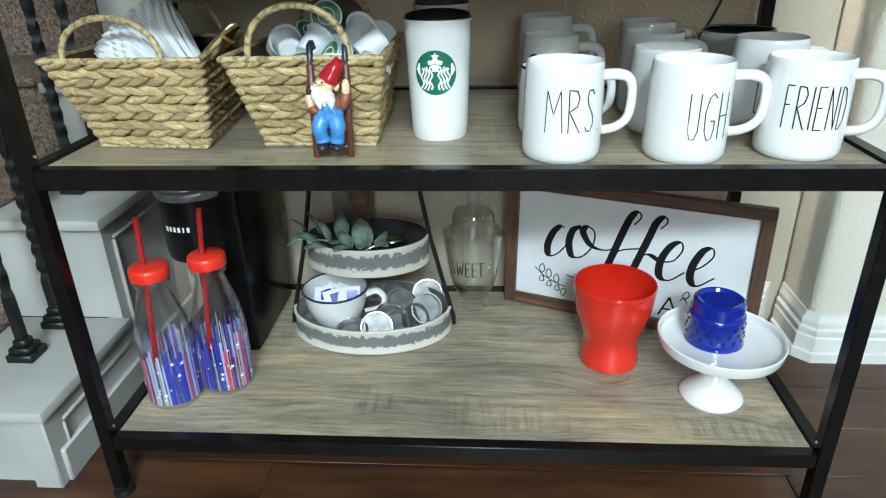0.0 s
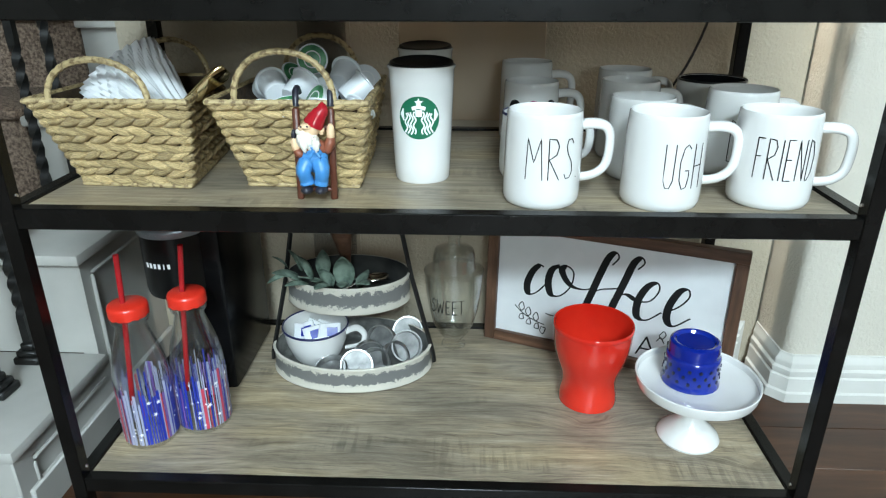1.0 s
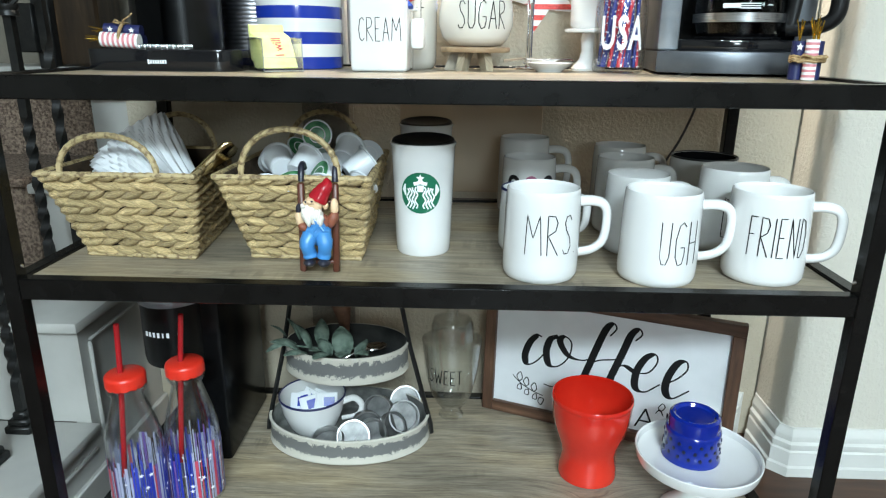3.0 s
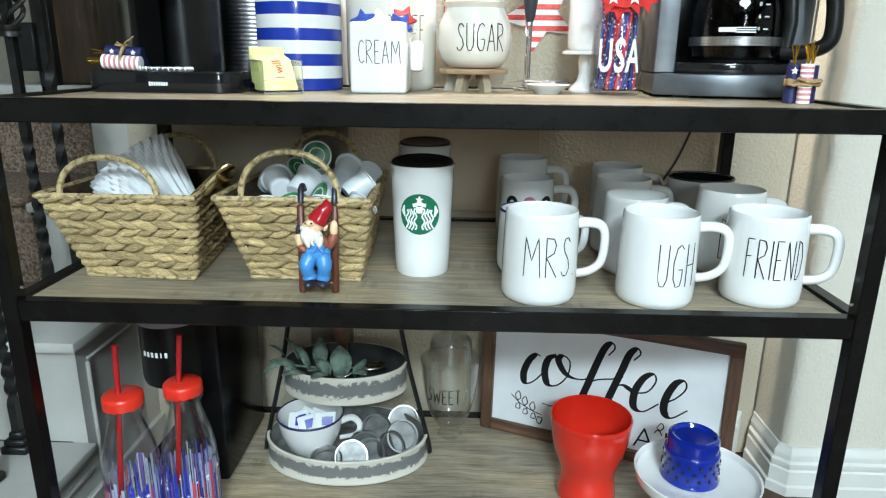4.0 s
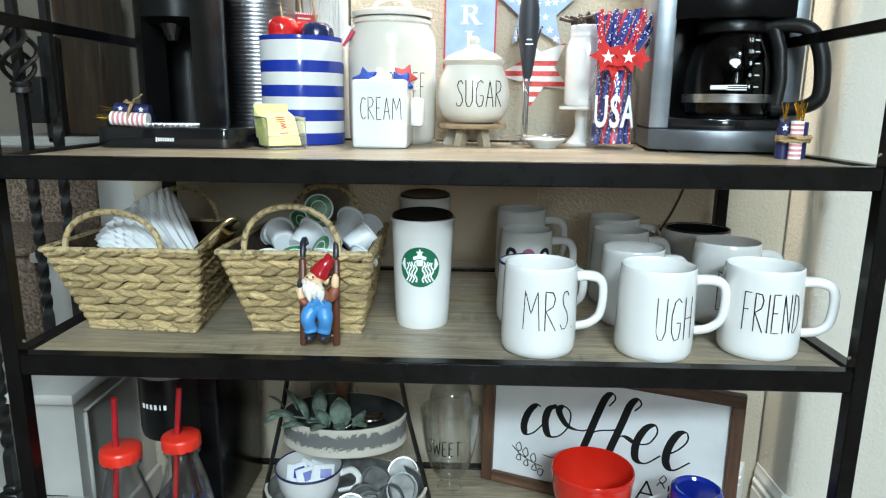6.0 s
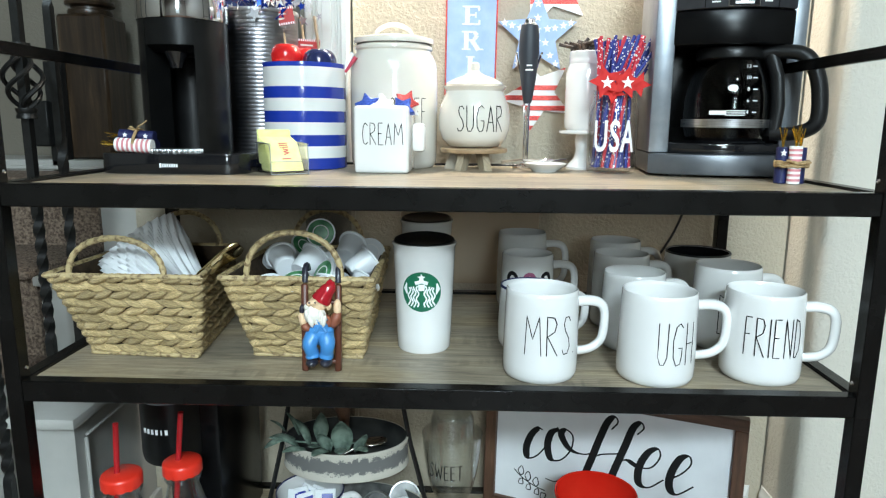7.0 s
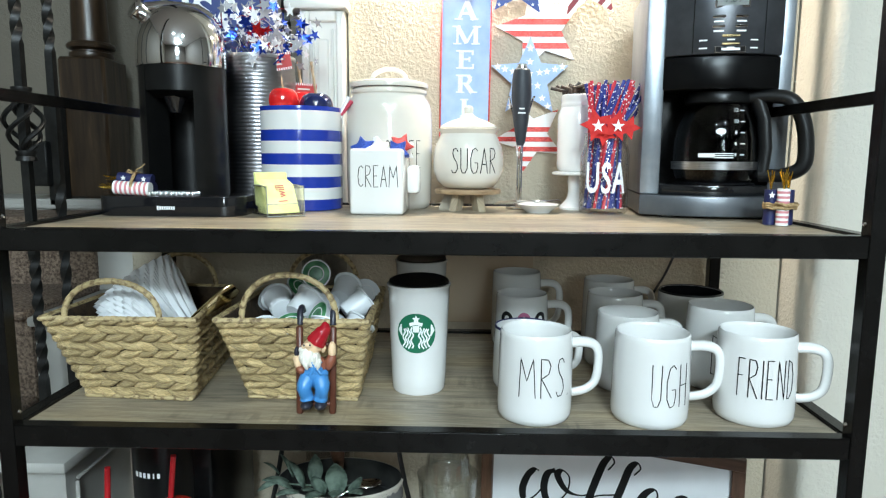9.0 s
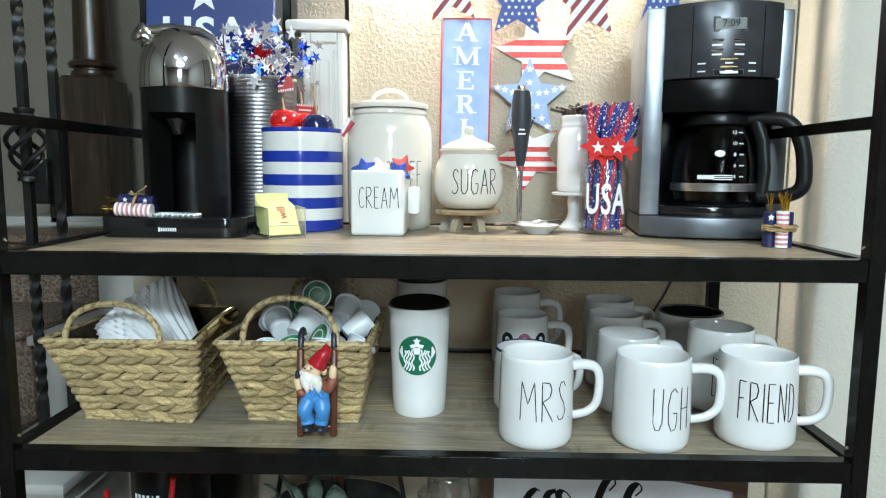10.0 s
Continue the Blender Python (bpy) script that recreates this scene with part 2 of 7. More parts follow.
M_GLOSSBLACK = material("gloss_black_plastic", (0.008, 0.008, 0.009), 0.08)
M_CHROME = material("polished_chrome", (0.75, 0.75, 0.76), 0.06, 1.0)
M_STEEL = vary(material("brushed_steel", (0.55, 0.55, 0.56), 0.3, 1.0), (0.48, 0.48, 0.49), (0.62, 0.62, 0.63), 30, (1, 1, 20), rough=(0.22, 0.38))
M_TIN = vary(material("tin", (0.5, 0.5, 0.5), 0.35, 1.0), (0.40, 0.40, 0.40), (0.56, 0.56, 0.55), 15, rough=(0.28, 0.46))
M_GUNMETAL = vary(material("grey_metallic_plastic", (0.30, 0.32, 0.345), 0.33, 0.6), (0.20, 0.22, 0.245), (0.26, 0.28, 0.305), 25, bump=0.03, bump_scale=500)
M_RED = vary(material("red_glaze", (0.62, 0.022, 0.010), 0.14, Coat_Weight=0.5), (0.56, 0.016, 0.008), (0.68, 0.03, 0.014), 8)
M_REDPLASTIC = material("red_plastic", (0.68, 0.03, 0.015), 0.3)
M_BLUE = vary(material("cobalt_enamel", (0.003, 0.016, 0.22), 0.12, Coat_Weight=0.6), (0.002, 0.012, 0.19), (0.004, 0.022, 0.26), 10)
M_NAVY = material("navy_paint", (0.012, 0.016, 0.075), 0.45)
M_STRIPE = material("royal_blue_glaze", (0.012, 0.035, 0.30), 0.16, Coat_Weight=0.4)
M_GLASS = glass("clear_glass")
# rougher tin, darkened for the shade inside the open tins
M_TINFLOOR = vary(material("shaded_tin", (0.22, 0.22, 0.22), 0.5, 0.9), (0.15, 0.15, 0.15), (0.30, 0.30, 0.29), 40, rough=(0.42, 0.6))
M_THICKGLASS = glass("thick_clear_glass", (0.96, 0.97, 0.965), 1.45, 0.055)
M_ACRYLIC = glass("clear_acrylic", (0.97, 0.98, 0.98), 1.42)
M_STRAWGRASS = vary(material("dried_water_hyacinth", (0.46, 0.36, 0.19), 0.36), (0.32, 0.217, 0.094), (0.67, 0.51, 0.265), 2.2, (0.6, 6, 6), bump=0.5, bump_scale=10, dist=0.025, per_object=0.30)
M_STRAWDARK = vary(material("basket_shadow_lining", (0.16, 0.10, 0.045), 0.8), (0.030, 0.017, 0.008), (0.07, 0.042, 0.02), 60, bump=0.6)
M_PAPER = vary(material("white_filter_paper", (0.80, 0.81, 0.82), 0.85), (0.76, 0.77, 0.78), (0.84, 0.85, 0.86), 40, bump=0.2, bump_scale=60)
M_POD = material("white_pod_plastic", (0.74, 0.76, 0.78), 0.35)
M_GREEN = vary(material("green_foil_print", (0.03, 0.20, 0.07), 0.35), (0.02, 0.13, 0.05), (0.10, 0.34, 0.14), 60)
M_LOGOGREEN = material("emblem_green", (0.008, 0.13, 0.065), 0.3)
M_BRASS = material("polished_brass", (0.62, 0.50, 0.27), 0.14, 1.0)
M_SIGNWOOD = wood("walnut_frame_wood", (0.115, 0.055, 0.030), (0.05, 0.022, 0.012), (0.19, 0.10, 0.06), (3, 30, 30), 2.2, 0.5, 0.3)
M_SIGNFACE = vary(material("white_sign_board", (0.78, 0.79, 0.80), 0.6), (0.66, 0.67, 0.68), (0.72, 0.73, 0.74), 14)
M_YELLOW = vary(material("pale_yellow_paper", (0.72, 0.72, 0.28), 0.7), (0.66, 0.67, 0.24), (0.78, 0.78, 0.36), 30)
M_LEAF = vary(material("sage_leaf", (0.16, 0.22, 0.18), 0.7), (0.045, 0.075, 0.055), (0.20, 0.265, 0.21), 45, bump=0.2)
M_LIGHTWOOD = wood("light_pine", (0.42, 0.29, 0.17), (0.26, 0.17, 0.095), (0.52, 0.38, 0.24), (2, 22, 22), 2.6, 0.55, 0.3)
M_WHITEPAINT = material("white_print", (0.82, 0.82, 0.82), 0.5)
M_REDGLIT = vary(material("red_glitter", (0.55, 0.03, 0.025), 0.35, 0.3), (0.30, 0.012, 0.012), (0.80, 0.10, 0.08), 500, bump=0.8, bump_scale=600, dist=0.001)
M_BLUEGLIT = vary(material("blue_glitter", (0.02, 0.06, 0.35), 0.35, 0.3), (0.008, 0.02, 0.16), (0.06, 0.14, 0.60), 500, bump=0.8, bump_scale=600, dist=0.001)
M_SKYBLUE = vary(material("chalky_blue_board", (0.33, 0.45, 0.72), 0.65), (0.29, 0.41, 0.68), (0.37, 0.49, 0.75), 30)
M_FLAGBLUE = material("flag_blue_print", (0.035, 0.075, 0.30), 0.55)
M_TWINE = vary(material("jute_twine", (0.36, 0.24, 0.11), 0.9), (0.25, 0.16, 0.07), (0.46, 0.32, 0.16), 200, bump=0.6)
M_TAN = material("beige_panel_paint", (0.36, 0.28, 0.19), 0.35)

# ---- builders ----


def bm_box(cx, cy, cz, sx, sy, sz, bevel=0.0, bm=None, seg=1):
    out = bmesh.new()
    bmesh.ops.create_cube(out, size=1.0, matrix=Matrix.Translation((cx, cy, cz)) @ Matrix.Diagonal((sx, sy, sz, 1)))
    if bevel:
        bmesh.ops.bevel(out, geom=out.edges[:], offset=bevel, segments=seg, affect="EDGES", profile=0.5)
    if bm is None:
        return out
    return join(bm, out)


def join(bm, other, m=None):
    if m is not None:
        other.transform(m)
    me = bpy.data.meshes.new("tmp")
    other.to_mesh(me)
    other.free()
    bm.from_mesh(me)
    bpy.data.meshes.remove(me)
    return bm


def bm_lathe(profile, seg=48, squash=None, bm=None):
    """Turns (radius, height) pairs about z. squash(x, y, z) may bend the result."""
    bm = bm or bmesh.new()
    rings = []
    for r, z in profile:
        if r < 1e-6:
            rings.append([bm.verts.new((0, 0, z))])
        else:
            rings.append([bm.verts.new((r * math.cos(2 * math.pi * i / seg), r * math.sin(2 * math.pi * i / seg), z)) for i in range(seg)])
    for a, b in zip(rings, rings[1:]):
        for i in range(seg):
            j = (i + 1) % seg
            if len(a) == 1 and len(b) == 1:
                continue
            if len(a) == 1:
                bm.faces.new((a[0], b[j], b[i]))
            elif len(b) == 1:
                bm.faces.new((a[i], a[j], b[0]))
            else:
                bm.faces.new((a[i], a[j], b[j], b[i]))
    if squash:
        for v in bm.verts:
            v.co = Vector(squash(*v.co))
    bmesh.ops.recalc_face_normals(bm, faces=bm.faces[:])
    return bm


def bm_tube(points, r, seg=10, closed=False, flat=1.0, bm=None, caps=True):
    """A tube of radius r (a number or one per point) along points; flat squeezes it across its second axis."""
    bm = bm or bmesh.new()
    pts = [Vector(p) for p in points]
    n = len(pts)
    rings, up = [], None
    for i, p in enumerate(pts):
        a = pts[(i - 1) % n] if closed or i else p
        b = pts[(i + 1) % n] if closed or i < n - 1 else p
        d = (b - a).normalized()
        if up is None:
            up = d.orthogonal().normalized()
        up = (up - d * up.dot(d)).normalized()
        side = d.cross(up)
        rad = r[i] if isinstance(r, (list, tuple)) else r
        rings.append([bm.verts.new(p + up * rad * math.cos(2 * math.pi * k / seg) + side * rad * flat * math.sin(2 * math.pi * k / seg)) for k in range(seg)])
    for i in range(n if closed else n - 1):
        a, b = rings[i], rings[(i + 1) % n]
        for k in range(seg):
            j = (k + 1) % seg
            bm.faces.new((a[k], a[j], b[j], b[k]))
    if not closed and caps:
        bm.faces.new(rings[0][::-1])
        bm.faces.new(rings[-1])
    bmesh.ops.recalc_face_normals(bm, faces=bm.faces[:])
    return bm


def bm_prism(outline, depth, bm=None, bevel=0.0):
    """A flat shape in x and z, with thickness along y from 0 to depth."""
    out = bmesh.new()
    vs = [out.verts.new((x, 0, z)) for x, z in outline]
    f = out.faces.new(vs)
    ret = bmesh.ops.extrude_face_region(out, geom=[f])
    for g in ret["geom"]:
        if isinstance(g, bmesh.types.BMVert):
            g.co.y += depth
    bmesh.ops.recalc_face_normals(out, faces=out.faces[:])
    return out if bm is None else join(bm, out)


def star_outline(r, inner=0.42, turn=0.0, cx=0.0, cz=0.0):
    pts = []
    for i in range(10):
        a = math.pi / 2 + turn + i * math.pi / 5
        q = r if i % 2 == 0 else r * inner
        pts.append((cx + q * math.cos(a), cz + q * math.sin(a)))
    return pts


def bm_text(body, size, narrow=1.0, thin=0.0, depth=0.0006, shear=0.0, spacing=1.0):
    """Lettering in the x-z plane, centred, facing -y."""
    c = bpy.data.curves.new("lettering", "FONT")
    c.body, c.size, c.offset, c.extrude, c.shear, c.space_character = body, size, thin, depth, shear, spacing
    c.align_x, c.align_y, c.resolution_u = "CENTER", "CENTER", 3
    o = bpy.data.objects.new("lettering", c)
    scene.collection.objects.link(o)
    dg = bpy.context.evaluated_depsgraph_get()
    me = bpy.data.meshes.new_from_object(o.evaluated_get(dg))
    bm = bmesh.new()
    bm.from_mesh(me)
    bpy.data.meshes.remove(me)
    bpy.data.objects.remove(o)
    bpy.data.curves.remove(c)
    bm.transform(Matrix.Rotation(radians(90), 4, "X") @ Matrix.Diagonal((narrow, 1, 1, 1)))
    return bm


def wrap(bm, radius, turn, z):
    """Bends a flat shape in x-z round an upright cylinder; radius may be a function of height. turn: degrees from -y towards +x."""
    big = [e for e in bm.edges if e.calc_length() > 0.012]
    if big:
        bmesh.ops.subdivide_edges(bm, edges=big, cuts=3)
    for v in bm.verts:
        r0 = radius(z + v.co.z) if callable(radius) else radius
        a = radians(turn) + v.co.x / r0
        r = r0 - v.co.y
        v.co = Vector((r * math.sin(a), -r * math.cos(a), z + v.co.z))
    return bm


def shade(me, angle=40):
    for p in me.polygons:
        p.use_smooth = True
    if angle < 180:
        bm = bmesh.new()
        bm.from_mesh(me)
        lim = radians(angle)
        for e in bm.edges:
            e.smooth = len(e.link_faces) == 2 and e.calc_face_angle(0) < lim
        bm.to_mesh(me)
        bm.free()


def link_mesh(name, bm, mat, angle=40):
    me = bpy.data.meshes.new(name)
    bm.to_mesh(me)
    bm.free()
    for m in mat if isinstance(mat, (list, tuple)) else [mat]:
        me.materials.append(m)
    shade(me, angle)
    return new(name, me)


def part(name, bm, mat, parent, label="", m=None):
    ob = link_mesh(name, bm, mat)
    ob.parent = parent
    if m is not None:
        ob.matrix_basis = m
    return tagged(ob, label)


def piece(name, me, parent, m):
    """One more object on a shared mesh."""
    ob = new(name, me)
    ob.parent = parent
    ob.matrix_basis = m
    return ob


def mesh_of(name, bm, mat, angle=40):
    me = bpy.data.meshes.new(name)
    bm.to_mesh(me)
    bm.free()
    for m in mat if isinstance(mat, (list, tuple)) else [mat]:
        me.materials.append(m)
    shade(me, angle)
    return me


def thing(name, m, label, category, group=""):
    ob = new(name)
    ob.empty_display_size = 0.02
    ob.matrix_basis = m
    return tagged(ob, label, category, group)


def structure(name, bm, mat, label, category):
    return tagged(link_mesh(name, bm, mat), label, category, kind="structure")


def arc(cx, cz, rx, rz, a0, a1, n, y=0.0):
    return [(cx + rx * math.cos(radians(a0 + (a1 - a0) * i / n)), y, cz + rz * math.sin(radians(a0 + (a1 - a0) * i / n))) for i in range(n + 1)]


# ---- the room ----
FLOOR = -0.06
BOT, MID, TOP = 0.061, 0.520, 0.789
BACK = 0.60

structure("floor", bm_box(0.15, -1.3, FLOOR - 0.0315, 4.7, 7.0, 0.06), M_FLOOR, "dark brown wooden floor", "floor")
structure("ceiling", bm_box(0.15, -1.3, CEIL + 0.05, 4.7, 7.0, 0.1), M_CEIL, "white plastered ceiling", "ceiling")
structure("wall_back", bm_box(0.2725, BACK + 0.06, 1.22, 0.935, 0.12, 2.56), M_WALL, "tan knock-down plaster wall behind the rack", "wall")


def right_wall():
    """The wall that steps forward past the rack, with a softly rounded corner."""
    bm = bmesh.new()
    x0, y0, r = 0.745, 0.452, 0.022
    line = [(x0, BACK + 0.1), (x0, y0 + r)]
    line += [(x0 + r - r * math.cos(radians(a)), y0 + r - r * math.sin(radians(a))) for a in range(15, 90, 15)]
    line += [(x0 + r, y0), (2.5, y0), (2.5, BACK + 0.1)]
    lo = [bm.verts.new((x, y, FLOOR)) for x, y in line]
    hi = [bm.verts.new((x, y, CEIL)) for x, y in line]
    for i in range(len(line)):
        j = (i + 1) % len(line)
        bm.faces.new((lo[i], lo[j], hi[j], hi[i]))
    bm.faces.new(hi)
    bm.faces.new(lo[::-1])
    bmesh.ops.recalc_face_normals(bm, faces=bm.faces[:])
    return bm


structure("wall_right", right_wall(), M_WALL2, "pale plaster wall with a rounded corner", "wall")
structure("wall_side", bm_box(2.46, -2.1, 1.22, 0.1, 5.1, 2.56), M_ROOM, "unseen side wall, painted dark taupe to hold down bounce", "wall")
structure("wall_behind", bm_box(0.15, -4.7, 1.22, 4.7, 0.1, 2.56), M_ROOM, "unseen wall across the room, dark taupe to hold down bounce", "wall")
wf = structure("window_1", bm_box(0.55, -4.648, 1.45, 0.74, 0.03, 1.64, 0.004), M_TRIM, "white framed window across the room", "window")
part("pane", bm_box(0.55, -4.630, 1.45, 0.62, 0.006, 1.52), M_SIGNFACE, wf)
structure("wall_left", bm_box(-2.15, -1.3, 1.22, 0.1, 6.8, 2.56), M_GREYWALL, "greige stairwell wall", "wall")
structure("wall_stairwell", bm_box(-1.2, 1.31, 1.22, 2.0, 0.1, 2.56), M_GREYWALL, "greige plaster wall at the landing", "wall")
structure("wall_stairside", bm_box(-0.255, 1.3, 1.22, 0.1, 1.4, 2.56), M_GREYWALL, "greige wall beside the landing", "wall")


def profile_run(name, prof, a, b, label, mitre_a=0.0, mitre_b=0.0):
    """A moulding with an (out, up) profile from a to b, on the plan; out is to the right of the way from a to b."""
    bm = bmesh.new()
    a, b = Vector(a), Vector(b)
    d = (b - a).normalized()
    out = Vector((d.y, -d.x))
    rings = []
    for p, mit in ((a, mitre_a), (b, mitre_b)):
        rings.append([bm.verts.new((p.x + out.x * o + d.x * o * mit, p.y + out.y * o + d.y * o * mit, z)) for o, z in prof])
    n = len(prof)
    for i in range(n):
        j = (i + 1) % n
        bm.faces.new((rings[0][i], rings[0][j], rings[1][j], rings[1][i]))
    bm.faces.new(rings[0])
    bm.faces.new(rings[1][::-1])
    bmesh.ops.recalc_face_normals(bm, faces=bm.faces[:])
    return structure(name, bm, M_TRIM, label, "baseboard")


def base_profile(z, h=0.112):
    return [(0, z), (0.021, z), (0.021, z + 0.022), (0.0165, z + 0.026), (0.0165, z + 0.058), (0.0120, z + 0.061), (0.0150, z + 0.067), (0.0150, z + 0.076), (0.0085, z + 0.080), (0.0105, z + 0.090), (0.0105, z + 0.096), (0.0045, z + h - 0.008), (0.0040, z + h), (0, z + h)]


T8 = math.tan(radians(22.5))
profile_run("baseboard", base_profile(FLOOR), (0.575, BACK - 0.001), (0.715, BACK - 0.001), "white moulded baseboard along the floor", 0, -1)
profile_run("baseboard", base_profile(FLOOR), (0.7445, BACK), (0.7445, 0.470), "white moulded baseboard round the corner", 1, T8)
profile_run("baseboard", base_profile(FLOOR), (0.7445, 0.470), (0.763, 0.4515), "white moulded baseboard round the corner", -T8, T8)
profile_run("baseboard", base_profile(FLOOR), (0.763, 0.4515), (2.4, 0.4515), "white moulded baseboard along the floor", -T8, 0)

structure("wall_low", bm_box(-0.440, BACK + 0.06, 0.335, 0.488, 0.12, 0.79), M_WALL, "cream plaster wall under the stair landing", "wall")
# smooth access panel in the plaster
acc = thing("access_panel", pose(0.055, BACK - 0.003, 0.645), "flat beige access panel set in the plaster wall", "panel")
part("cover", bm_box(0, 0, 0, 0.30, 0.006, 0.24, 0.0015), M_TAN, acc)

# ---- stairs ----
SX = -0.685
STEP_TOPS, GOING = (0.172, 0.395, 0.595, 0.775), 0.275
stairs = thing("staircase", pose(SX, 0.0, FLOOR), "white painted staircase with brown carpet runner beside the rack", "stairs")
for k in range(4):
    y0 = 0.028 + GOING * k
    z0, z1 = (0.0, *STEP_TOPS)[k], STEP_TOPS[k]
    deep = GOING if k < 3 else 0.40
    part("side_panel", bm_box(-0.015, y0 + deep / 2, (z1 - 0.022) / 2, 0.03, deep, z1 - 0.022), M_SHADEDTRIM, stairs)
    part("riser", bm_box(-0.60, y0 + 0.008, (z0 + z1 - 0.022) / 2, 1.14, 0.016, z1 - 0.022 - z0), M_SHADEDTRIM, stairs)
    part("tread_cap", bm_box(-0.10, y0 + deep / 2 - 0.014, z1 - 0.011, 0.235, deep + 0.028, 0.022, 0.005, seg=2), M_SHADEDTRIM, stairs)
    part("carpet_runner", bm_box(-0.83, y0 + deep / 2 - 0.014, z1 + 0.004, 1.225, deep + 0.04, 0.024, 0.01, seg=2), M_CARPET, stairs)
    part("carpet_riser", bm_box(-0.83, y0 - 0.006, (z0 + z1) / 2, 1.225, 0.012, z1 - z0), M_CARPET, stairs)
    # moulded panel on the side of the stringer
    if k < 3:
        for (a, b, c, d) in ((y0 + 0.03, y0 + deep - 0.0, 0.05, 0.058), (y0 + 0.03, y0 + deep - 0.0, z1 - 0.062, z1 - 0.054)):
            part("moulding", bm_box(0.004, (a + b) / 2, (c + d) / 2, 0.008, b - a, d - c, 0.003), M_SHADEDTRIM, stairs)
        part("moulding", bm_box(0.004, y0 + 0.03, (0.05 + z1 - 0.054) / 2, 0.008, 0.008, z1 - 0.12, 0.003), M_SHADEDTRIM, stairs)
part("skirting", bm_box(0.006, 0.62, 0.035, 0.012, 1.18, 0.07, 0.003), M_SHADEDTRIM, stairs)
part("corner_post", bm_box(-0.02, 0.035, 0.075, 0.05, 0.05, 0.150, 0.003), M_SHADEDTRIM, stairs)
part("landing_curb", bm_box(-0.50, 1.135, 0.788, 1.60, 0.230, 0.068, 0.004), M_SHADEDTRIM, stairs, "white painted curb at the landing")
part("curb_moulding", bm_box(-0.50, 1.017, 0.800, 1.60, 0.008, 0.012, 0.003), M_SHADEDTRIM, stairs)


def baluster(x, y, z, basket, label):
    """A square iron bar, twisted along part of its height, on a stepped shoe."""
    t = thing("baluster", pose(x, y, z), label, "baluster", "balusters along the stairs")
    bm = bmesh.new()
    h, w, prev = 1.25, 0.0080, None
    for i in range(101):
        zz = 0.01 + h * i / 100
        twist = 0.0
        for lo, hi in ((0.12, 0.50) if not basket else (0.10, 0.36), (0.76, 1.06)):
            twist += radians(720) * min(max((zz - lo) / (hi - lo), 0), 1)
        ring = [bm.verts.new((w * 1.35 * math.cos(twist + radians(45 + 90 * q)), w * 1.35 * math.sin(twist + radians(45 + 90 * q)), zz)) for q in range(4)]
        if prev:
            for q in range(4):
                bm.faces.new((prev[q], prev[(q + 1) % 4], ring[(q + 1) % 4], ring[q]))
        prev = ring
    part("bar", bm, M_IRON, t)
    shoe = bm_box(0, 0, 0.008, 0.050, 0.050, 0.016, 0.003)
    bm_box(0, 0, 0.022, 0.040, 0.040, 0.012, 0.003, shoe)
    bm_box(0, 0, 0.034, 0.026, 0.026, 0.014, 0.003, shoe)
    part("shoe", shoe, M_IRON, t)
    if basket:
        zc = basket
        cage = bmesh.new()
        for q in range(4):
            pts = []
            for i in range(15):
                u = i / 14
                a = radians(90 * q) + radians(200) * u
                r = 0.006 + 0.028 * math.sin(math.pi * u) ** 0.8
                pts.append((r * math.cos(a), r * math.sin(a), zc - 0.05 + 0.10 * u))
            bm_tube(pts, 0.0048, 6, bm=cage)
        part("basket_knuckle", cage, M_IRON, t)
        for dz in (-0.06, 0.06):
            part("collar", bm_lathe([(0.010, dz - 0.010), (0.0185, dz - 0.010), (0.0185, dz - 0.005), (0.016, dz), (0.0185, dz + 0.005), (0.0185, dz + 0.010), (0.010, dz + 0.010)], 16, lambda x, y, z: (x, y, z + zc)), M_IRON, t)
    return t


for bx, by, bz, cage in ((-0.792, 0.160, 0.112, 0), (-0.800, 0.275, 0.112, 0.828), (-0.798, 0.436, 0.335, 0.61), (-0.798, 0.537, 0.335, 0), (-0.658, 0.66, 0.73, 0), (-0.342, 0.66, 0.73, 0)):
    baluster(bx, by, bz, cage, "twisted black iron baluster with a cage knuckle" if cage else "twisted black iron baluster on a stepped shoe")

newel = thing("newel_post", pose(-1.03, 1.12, FLOOR + 0.822), "dark stained wooden newel post on the landing", "newel post")
part("base_block", bm_box(0, 0, 0.20, 0.135, 0.135, 0.40, 0.008), M_NEWEL, newel)
part("shaft", bm_lathe([(0, 0.40), (0.058, 0.40), (0.060, 0.405), (0.058, 0.415), (0.050, 0.418), (0.050, 0.422), (0.064, 0.428), (0.066, 0.435), (0.062, 0.442), (0.052, 0.446), (0.050, 0.46), (0.046, 0.62), (0.040, 0.80), (0.040, 1.05), (0, 1.05)], 32), M_NEWEL, newel)
part("wall_bracket", bm_box(-0.115, -0.10, 0.10, 0.075, 0.05, 0.125, 0.004), M_IRON, newel)
part("bracket_plate", bm_box(-0.07, -0.085, 0.10, 0.05, 0.03, 0.34, 0.004), M_IRON, newel)

# ---- the rack ----
rack = thing("metal_rack", pose(0, 0, 0), "dark metal three-shelf baker's rack with greyish wood shelves", "shelf rack")
W = 0.022
XO = 0.582
DEEP = 0.542
for sx in (-1, 1):
    for y in (W / 2, DEEP - W / 2):
        part("post", bm_box(sx * (XO - W / 2), y, 0.7985, W, W, 1.683, 0.0012), M_METAL, rack)
        part("levelling_foot", bm_lathe([(0, FLOOR), (0.017, FLOOR), (0.018, FLOOR + 0.004), (0.016, FLOOR + 0.009), (0.007, FLOOR + 0.011), (0.006, FLOOR + 0.018), (0, FLOOR + 0.018)], 20), M_BLACKMATT, rack, "", pose(sx * (XO - W / 2), y, 0))
